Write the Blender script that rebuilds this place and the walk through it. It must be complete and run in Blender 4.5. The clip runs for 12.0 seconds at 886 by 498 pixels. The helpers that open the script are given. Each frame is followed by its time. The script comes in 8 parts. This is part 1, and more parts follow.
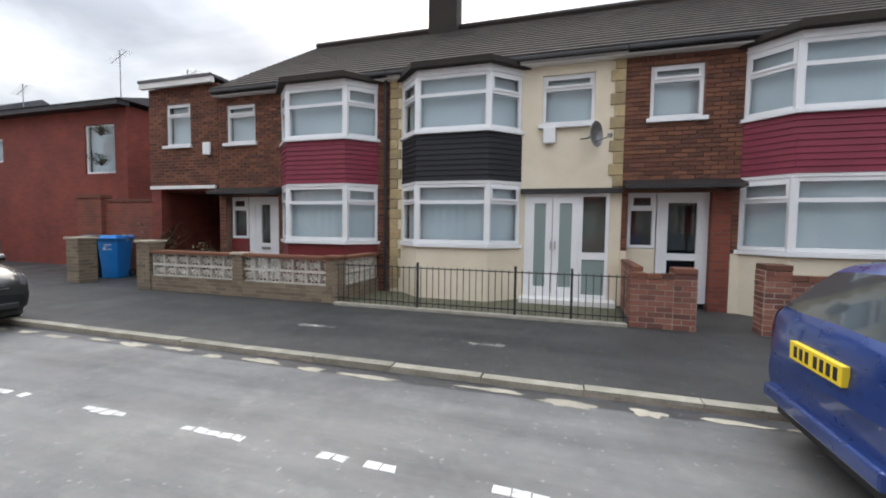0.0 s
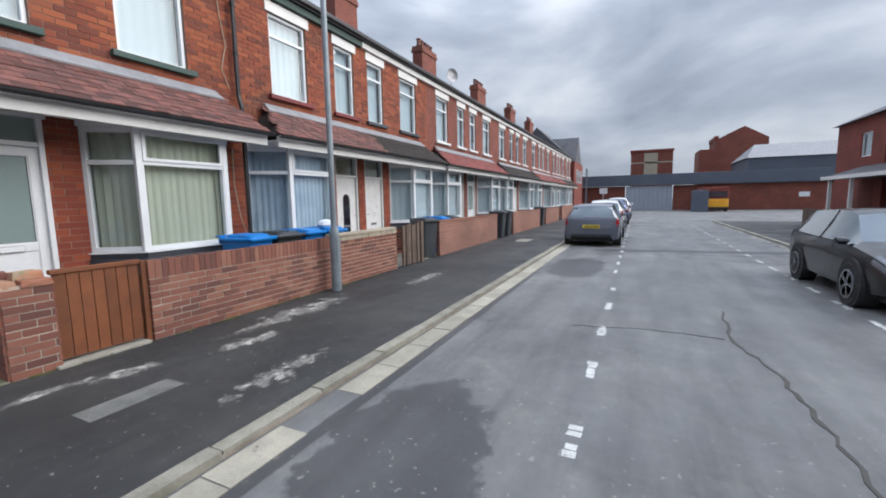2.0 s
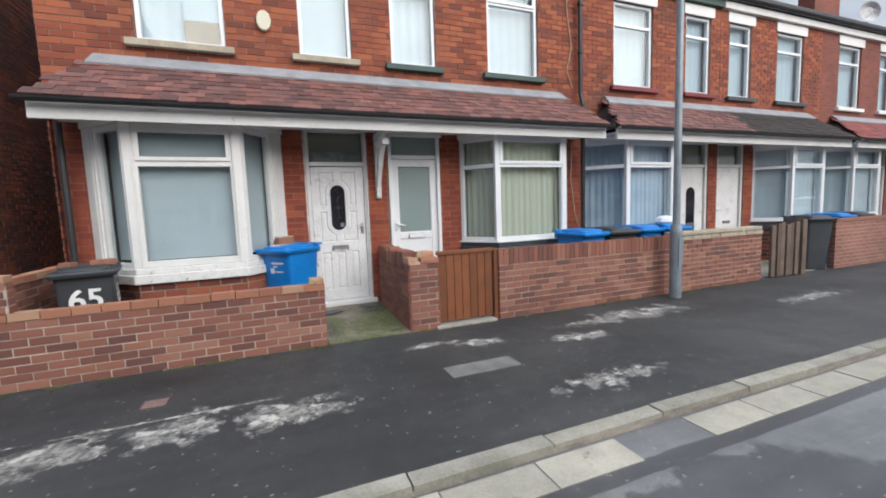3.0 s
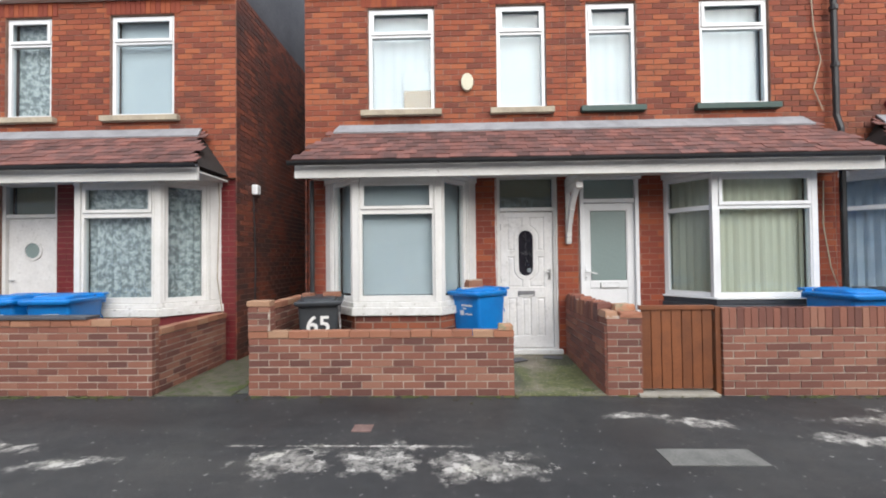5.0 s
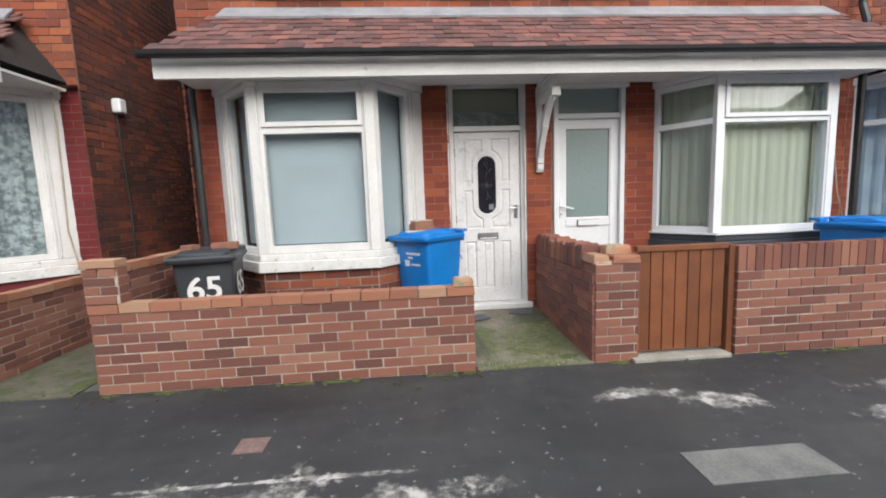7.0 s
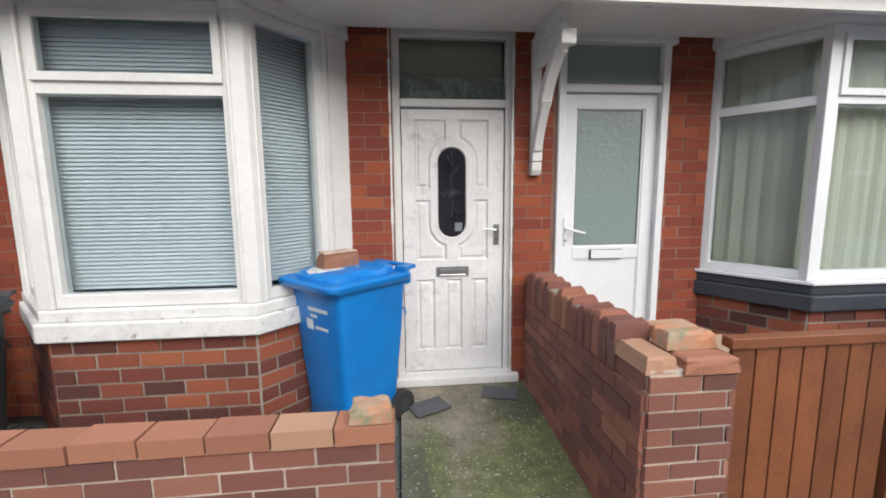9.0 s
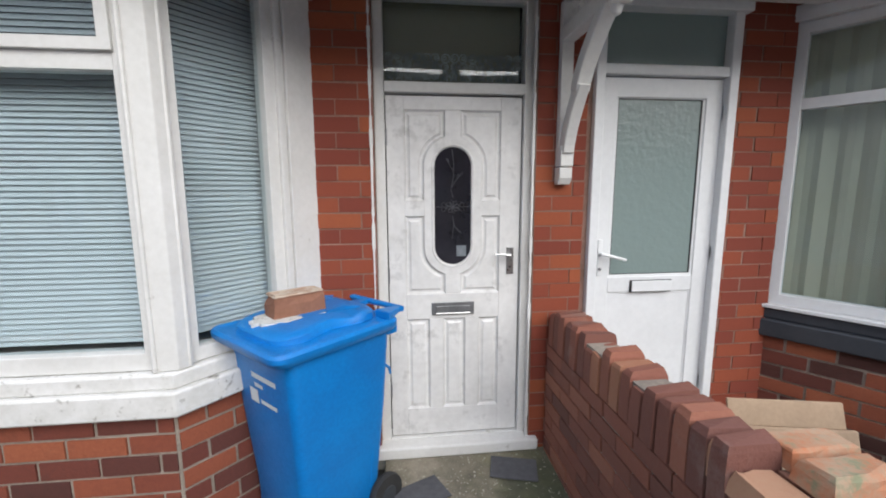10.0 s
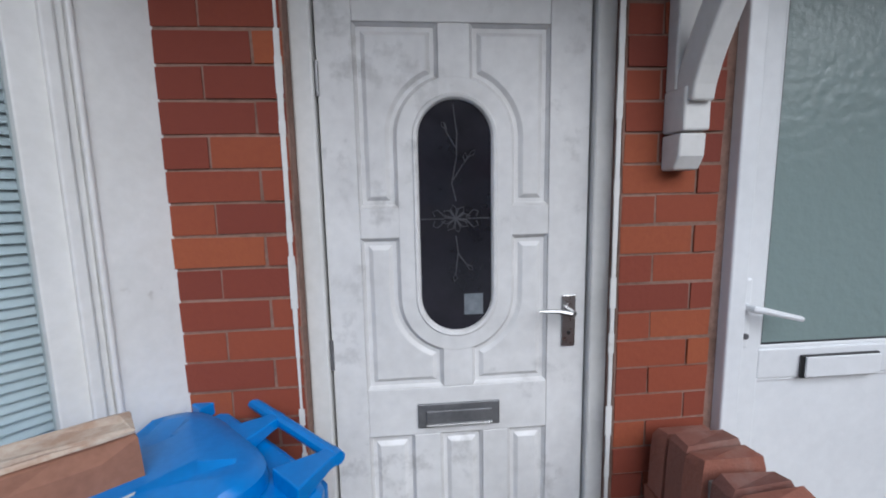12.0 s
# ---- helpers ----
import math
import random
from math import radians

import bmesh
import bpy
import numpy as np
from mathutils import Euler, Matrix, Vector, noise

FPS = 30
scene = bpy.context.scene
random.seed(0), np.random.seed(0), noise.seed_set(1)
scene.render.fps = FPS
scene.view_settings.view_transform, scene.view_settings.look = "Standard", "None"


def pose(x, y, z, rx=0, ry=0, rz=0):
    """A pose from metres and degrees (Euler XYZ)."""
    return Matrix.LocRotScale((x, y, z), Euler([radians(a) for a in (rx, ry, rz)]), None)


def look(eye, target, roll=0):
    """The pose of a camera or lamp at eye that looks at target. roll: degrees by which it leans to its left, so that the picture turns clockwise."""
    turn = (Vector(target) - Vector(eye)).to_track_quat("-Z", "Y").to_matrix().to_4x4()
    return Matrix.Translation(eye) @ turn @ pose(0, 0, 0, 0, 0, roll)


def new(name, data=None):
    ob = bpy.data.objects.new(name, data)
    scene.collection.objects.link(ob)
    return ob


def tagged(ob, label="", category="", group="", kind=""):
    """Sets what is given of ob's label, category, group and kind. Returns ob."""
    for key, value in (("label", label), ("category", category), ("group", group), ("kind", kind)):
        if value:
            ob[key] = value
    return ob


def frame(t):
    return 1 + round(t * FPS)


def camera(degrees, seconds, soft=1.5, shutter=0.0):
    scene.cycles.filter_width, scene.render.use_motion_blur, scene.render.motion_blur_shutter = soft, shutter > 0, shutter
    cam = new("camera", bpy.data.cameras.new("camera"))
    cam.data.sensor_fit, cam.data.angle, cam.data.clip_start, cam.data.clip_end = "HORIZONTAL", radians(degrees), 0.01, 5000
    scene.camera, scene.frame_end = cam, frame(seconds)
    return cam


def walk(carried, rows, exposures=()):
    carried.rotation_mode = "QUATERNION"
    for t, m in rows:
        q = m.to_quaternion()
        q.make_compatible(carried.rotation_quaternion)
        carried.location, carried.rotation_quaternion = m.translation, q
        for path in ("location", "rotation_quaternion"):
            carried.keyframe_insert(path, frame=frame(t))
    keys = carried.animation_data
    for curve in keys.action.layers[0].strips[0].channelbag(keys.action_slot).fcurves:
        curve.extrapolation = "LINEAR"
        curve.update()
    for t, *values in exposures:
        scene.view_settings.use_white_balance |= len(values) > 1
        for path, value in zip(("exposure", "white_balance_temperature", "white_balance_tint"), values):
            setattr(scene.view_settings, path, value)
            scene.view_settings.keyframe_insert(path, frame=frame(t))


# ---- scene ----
cam = camera(94.1, 12.0, soft=1.9)
METRES, EYE, TILT, LEAN, TURN = 6.7, 1.65, 0.0, 0.0, 16.6
PATH = [
    (0, (0.035, -0.905, 1.407), (-0.552, 1.004, 1.295), 0.7),
    (0.5, (-0.1, -0.844, 1.398), (-1.511, 0.565, 1.242), 0.8),
    (1, (-0.176, -1.025, 1.499), (-2.054, -0.369, 1.291), -0.0),
    (1.5, (-0.266, -1.268, 1.516), (-2.25, -1.382, 1.287), -0.5),
    (2, (-0.231, -1.387, 1.535), (-2.027, -2.236, 1.301), -1.0),
    (2.5, (-0.276, -1.51, 1.519), (-1.629, -2.965, 1.293), -1.8),
    (3, (-0.335, -1.692, 1.473), (-1.07, -3.541, 1.276), -2.1),
    (3.5, (-0.354, -1.771, 1.415), (-0.535, -3.757, 1.259), -2.0),
    (5.3, (-0.128, -1.992, 1.493), (-0.07, -3.991, 1.544), -0.6),
    (5.5, (-0.14, -2.09, 1.492), (-0.093, -4.089, 1.503), -0.8),
    (6, (-0.237, -2.429, 1.407), (-0.244, -4.428, 1.331), -1.6),
    (6.5, (-0.235, -2.802, 1.366), (-0.315, -4.793, 1.197), -2.2),
    (6.7, (-0.262, -2.949, 1.367), (-0.371, -4.936, 1.168), -2.3),
    (8.5, (-0.612, -4.501, 1.452), (-0.825, -6.47, 1.178), -0.8),
    (9, (-0.807, -4.918, 1.53), (-1.006, -6.89, 1.263), -0.5),
    (9.5, (-0.839, -5.338, 1.568), (-1.064, -7.308, 1.303), -0.2),
    (10, (-0.873, -5.668, 1.635), (-1.091, -7.635, 1.346), -0.2),
    (10.5, (-0.984, -6.005, 1.627), (-1.184, -7.974, 1.333), -0.6),
    (11, (-1.052, -6.279, 1.663), (-1.237, -8.243, 1.332), -0.9),
    (11.5, (-1.034, -6.577, 1.639), (-1.232, -8.543, 1.333), -1.1),
    (12, (-1.045, -6.825, 1.604), (-1.221, -8.8, 1.34), -1.1),
]
EXPOSURES = [(0, 1.65, 6900, 10), (1, 1.3, 6500, 10), (2, 1.05, 6200, 10), (2.5, 1.02, 6200, 10), (3.5, 1.25, 6500, 10), (5.5, 1.3, 6500, 10), (8.5, 1.38, 6600, 10), (9.5, 1.24, 6430, 10), (10.5, 1.1, 6200, 10), (12, 0.85, 5800, 10)]
walk(cam, [(t, look(eye, target, roll)) for t, eye, target, roll in PATH], EXPOSURES)
T = math.tau

# ---- light ----
world = bpy.data.worlds.new("sky")
scene.world = world
world.use_nodes = True
SUN_EL, SUN_AZ = radians(28), radians(-20)


def build_sky():
    nt = world.node_tree
    nt.nodes.clear()
    n, l = nt.nodes.new, nt.links.new
    out, bg = n("ShaderNodeOutputWorld"), n("ShaderNodeBackground")
    sky = n("ShaderNodeTexSky")
    sky.sky_type, sky.sun_disc, sky.sun_elevation, sky.sun_rotation = "NISHITA", False, SUN_EL, SUN_AZ
    sky.dust_density, sky.air_density = 2.0, 1.0
    tc, mp = n("ShaderNodeTexCoord"), n("ShaderNodeMapping")
    mp.inputs["Scale"].default_value = (1.4, 1.4, 3.0)
    big, fine = n("ShaderNodeTexNoise"), n("ShaderNodeTexNoise")
    big.inputs["Scale"].default_value, big.inputs["Detail"].default_value, big.inputs["Distortion"].default_value = 1.5, 6, 0.5
    fine.inputs["Scale"].default_value, fine.inputs["Detail"].default_value = 3.2, 5
    l(tc.outputs["Generated"], mp.inputs["Vector"])
    l(mp.outputs[0], big.inputs["Vector"])
    l(mp.outputs[0], fine.inputs["Vector"])
    add = n("ShaderNodeMath")
    add.operation, add.inputs[1].default_value = "MULTIPLY_ADD", 0.35
    l(fine.outputs["Fac"], add.inputs[0])
    l(big.outputs["Fac"], add.inputs[2])
    ramp = n("ShaderNodeValToRGB")
    e = ramp.color_ramp.elements
    e[0].position, e[0].color = 0.54, (3.7, 4.15, 5.0, 1)
    e[1].position, e[1].color = 0.86, (8.6, 8.9, 9.4, 1)
    m = ramp.color_ramp.elements.new(0.68)
    m.color = (5.4, 5.9, 6.8, 1)
    l(add.outputs[0], ramp.inputs[0])
    mix = n("ShaderNodeMix")
    mix.data_type = "RGBA"
    mix.inputs["Factor"].default_value = 0.9
    ab = [i for i in mix.inputs if i.type == "RGBA"]
    l(sky.outputs[0], ab[0])
    l(ramp.outputs[0], ab[1])
    sep = n("ShaderNodeSeparateXYZ")
    l(tc.outputs["Generated"], sep.inputs[0])
    rise = ramp_of(n, [(0.0, (0.36, 0.36, 0.36)), (0.35, (0.5, 0.5, 0.5)), (1.0, (1.8, 1.8, 1.8))])
    l(sep.outputs[2], rise.inputs[0])
    l(mixed(n, l, 1.0, [o for o in mix.outputs if o.type == "RGBA"][0], rise.outputs[0], "MULTIPLY"), bg.inputs["Color"])
    bg.inputs["Strength"].default_value = 0.1
    l(bg.outputs[0], out.inputs[0])


sun = new("sun", bpy.data.lights.new("sun", "SUN"))
sun.data.energy, sun.data.angle, sun.data.color = 1.85, radians(60), (1, 0.96, 0.9)
sun.matrix_world = look((0, 0, 30), (-math.sin(SUN_AZ) * 10, -math.cos(SUN_AZ) * 10, 30 - 10 * math.tan(SUN_EL)))


# ---- materials ----
def nodes_of(name):
    m = bpy.data.materials.new(name)
    m.use_nodes = True
    nt = m.node_tree
    return m, nt, nt.nodes.new, nt.links.new, nt.nodes["Principled BSDF"]


def ramp_of(n, stops):
    r = n("ShaderNodeValToRGB")
    e = r.color_ramp.elements
    e[0].position, e[0].color = stops[0][0], (*stops[0][1], 1)
    e[1].position, e[1].color = stops[-1][0], (*stops[-1][1], 1)
    for p, c in stops[1:-1]:
        e.new(p).color = (*c, 1)
    return r


def noise_at(n, l, pos, scale, detail=4, rough=0.55):
    t = n("ShaderNodeTexNoise")
    t.inputs["Scale"].default_value, t.inputs["Detail"].default_value, t.inputs["Roughness"].default_value = scale, detail, rough
    l(pos, t.inputs["Vector"])
    return t.outputs["Fac"]


def math_of(n, l, op, a, b=None):
    m = n("ShaderNodeMath")
    m.operation = op
    for i, v in enumerate((a, b)):
        if v is None:
            continue
        if isinstance(v, (int, float)):
            m.inputs[i].default_value = v
        else:
            l(v, m.inputs[i])
    return m.outputs[0]


def mixed(n, l, fac, a, b, mode="MIX"):
    m = n("ShaderNodeMix")
    m.data_type, m.blend_type = "RGBA", mode
    for key, v in (("Factor", fac), ("A", a), ("B", b)):
        s = m.inputs[key] if key == "Factor" else [i for i in m.inputs if i.name == key and i.type == "RGBA"][0]
        if isinstance(v, (int, float)):
            s.default_value = v
        elif isinstance(v, tuple):
            s.default_value = (*v, 1)
        else:
            l(v, s)
    return [o for o in m.outputs if o.type == "RGBA"][0]


def mat(name, a, b=None, scale=3.0, fine=40.0, rough=0.6, metal=0.0, bump=0.0, dirt=None, dirt_at=0.62, coat=0.0, spread=0.12, vary=0.0, wet=0.0):
    """A surface: two colours mixed by broad and fine noise, with stains of a third one."""
    m, nt, n, l, p = nodes_of(name)
    pos = n("ShaderNodeNewGeometry").outputs["Position"]
    b = b or tuple(c * 0.82 for c in a)
    broad, small = noise_at(n, l, pos, scale), noise_at(n, l, pos, fine, 3)
    f = math_of(n, l, "ADD", math_of(n, l, "MULTIPLY", broad, 0.65), math_of(n, l, "MULTIPLY", small, 0.35))
    r = ramp_of(n, [(0.5 - spread, a), (0.5 + spread, b)])
    l(f, r.inputs[0])
    col = r.outputs[0]
    if dirt:
        d = ramp_of(n, [(dirt_at, (0, 0, 0)), (dirt_at + 0.1, (1, 1, 1))])
        l(math_of(n, l, "ADD", math_of(n, l, "MULTIPLY", noise_at(n, l, pos, scale * 1.7, 6, 0.65), 0.8), math_of(n, l, "MULTIPLY", small, 0.2)), d.inputs[0])
        col = mixed(n, l, d.outputs[0], col, dirt)
    if vary:
        oi, ge = n("ShaderNodeObjectInfo"), n("ShaderNodeNewGeometry")
        rnd = math_of(n, l, "FRACT", math_of(n, l, "ADD", oi.outputs["Random"], ge.outputs["Random Per Island"]))
        hs = n("ShaderNodeHueSaturation")
        l(col, hs.inputs["Color"])
        l(math_of(n, l, "ADD", math_of(n, l, "MULTIPLY", rnd, vary * 2), 1 - vary), hs.inputs["Value"])
        col = hs.outputs[0]
    l(col, p.inputs["Base Color"])
    if wet:
        w = ramp_of(n, [(0.46, (rough,) * 3), (0.6, (wet,) * 3)])
        l(noise_at(n, l, pos, scale * 0.5, 5), w.inputs[0])
        l(w.outputs[0], p.inputs["Roughness"])
    else:
        rr = math_of(n, l, "ADD", math_of(n, l, "MULTIPLY", small, 0.2), rough - 0.1)
        l(rr, p.inputs["Roughness"])
    p.inputs["Metallic"].default_value, p.inputs["Coat Weight"].default_value = metal, coat
    p.inputs["Coat Roughness"].default_value = 0.05
    if bump:
        bn = n("ShaderNodeBump")
        bn.inputs["Strength"].default_value, bn.inputs["Distance"].default_value = 0.6, bump
        l(f, bn.inputs["Height"])
        l(bn.outputs[0], p.inputs["Normal"])
    return m


def brick_mat(name, stops, soot=(0.035, 0.025, 0.022), soot_at=0.6, bump=0.004):
    """Single bricks: each takes its own colour."""
    m, nt, n, l, p = nodes_of(name)
    pos = n("ShaderNodeNewGeometry").outputs["Position"]
    oi, ge = n("ShaderNodeObjectInfo"), n("ShaderNodeNewGeometry")
    rnd = math_of(n, l, "FRACT", math_of(n, l, "ADD", math_of(n, l, "MULTIPLY", oi.outputs["Random"], 7.31), ge.outputs["Random Per Island"]))
    small = noise_at(n, l, pos, 55, 4, 0.7)
    f = math_of(n, l, "ADD", math_of(n, l, "MULTIPLY", rnd, 0.8), math_of(n, l, "MULTIPLY", small, 0.25))
    r = ramp_of(n, stops)
    l(f, r.inputs[0])
    d = ramp_of(n, [(soot_at, (0, 0, 0)), (soot_at + 0.22, (0.8, 0.8, 0.8))])
    l(math_of(n, l, "ADD", math_of(n, l, "MULTIPLY", noise_at(n, l, pos, 1.3, 5, 0.6), 0.75), math_of(n, l, "MULTIPLY", noise_at(n, l, pos, 14, 4, 0.7), 0.25)), d.inputs[0])
    l(mixed(n, l, d.outputs[0], r.outputs[0], soot), p.inputs["Base Color"])
    p.inputs["Roughness"].default_value = 0.85
    bn = n("ShaderNodeBump")
    bn.inputs["Strength"].default_value, bn.inputs["Distance"].default_value = 0.7, bump
    l(small, bn.inputs["Height"])
    l(bn.outputs[0], p.inputs["Normal"])
    return m


def brick_far(name, a, b, mortar, axis="XZ"):
    """Brickwork too far off to tell the bricks apart."""
    m, nt, n, l, p = nodes_of(name)
    pos = n("ShaderNodeNewGeometry").outputs["Position"]
    sep, com = n("ShaderNodeSeparateXYZ"), n("ShaderNodeCombineXYZ")
    l(pos, sep.inputs[0])
    if axis == "XZ":
        l(math_of(n, l, "ADD", sep.outputs[0], sep.outputs[1]), com.inputs[0])
    l(sep.outputs[2], com.inputs[1])
    t = n("ShaderNodeTexBrick")
    t.inputs["Scale"].default_value = 1.0
    t.inputs["Brick Width"].default_value, t.inputs["Row Height"].default_value, t.inputs["Mortar Size"].default_value = 0.225, 0.075, 0.006
    t.inputs["Color1"].default_value, t.inputs["Color2"].default_value, t.inputs["Mortar"].default_value = (*a, 1), (*b, 1), (*mortar, 1)
    l(com.outputs[0], t.inputs["Vector"])
    d = ramp_of(n, [(0.35, (0.8, 0.8, 0.8)), (0.65, (1.15, 1.12, 1.12))])
    l(noise_at(n, l, pos, 0.9, 6, 0.65), d.inputs[0])
    l(mixed(n, l, 1.0, t.outputs[0], d.outputs[0], "MULTIPLY"), p.inputs["Base Color"])
    p.inputs["Roughness"].default_value = 0.85
    bn = n("ShaderNodeBump")
    bn.inputs["Strength"].default_value, bn.inputs["Distance"].default_value, bn.invert = 0.5, 0.006, True
    l(t.outputs["Fac"], bn.inputs["Height"])
    l(bn.outputs[0], p.inputs["Normal"])
    return m


def glass_mat(name, tint=(0.9, 0.94, 0.95), rough=0.02, frost=0.0):
    m, nt, n, l, p = nodes_of(name)
    nt.nodes.remove(p)
    out = nt.nodes["Material Output"]
    tr, gl, lw, mx = n("ShaderNodeBsdfTransparent"), n("ShaderNodeBsdfGlossy"), n("ShaderNodeLayerWeight"), n("ShaderNodeMixShader")
    tr.inputs[0].default_value = (*tint, 1)
    gl.inputs["Roughness"].default_value = rough
    lw.inputs[0].default_value = 0.5
    fac = math_of(n, l, "ADD", math_of(n, l, "MULTIPLY", math_of(n, l, "POWER", lw.outputs["Facing"], 3.5), 0.6), 0.04)
    pos = n("ShaderNodeNewGeometry").outputs["Position"]
    bn = n("ShaderNodeBump")
    bn.inputs["Strength"].default_value, bn.inputs["Distance"].default_value = 0.25 + frost, 0.004 if not frost else 0.006
    l(noise_at(n, l, pos, 2.0 if not frost else 26.0, 2 if not frost else 4), bn.inputs["Height"])
    l(bn.outputs[0], gl.inputs["Normal"])
    body = tr
    if frost:
        df, m2 = n("ShaderNodeBsdfDiffuse"), n("ShaderNodeMixShader")
        df.inputs[0].default_value = (0.26, 0.33, 0.32, 1)
        l(bn.outputs[0], df.inputs["Normal"])
        m2.inputs[0].default_value = 0.8
        l(tr.outputs[0], m2.inputs[1])
        l(df.outputs[0], m2.inputs[2])
        body = m2
    l(fac, mx.inputs[0])
    l(body.outputs[0], mx.inputs[1])
    l(gl.outputs[0], mx.inputs[2])
    l(mx.outputs[0], out.inputs[0])
    return m


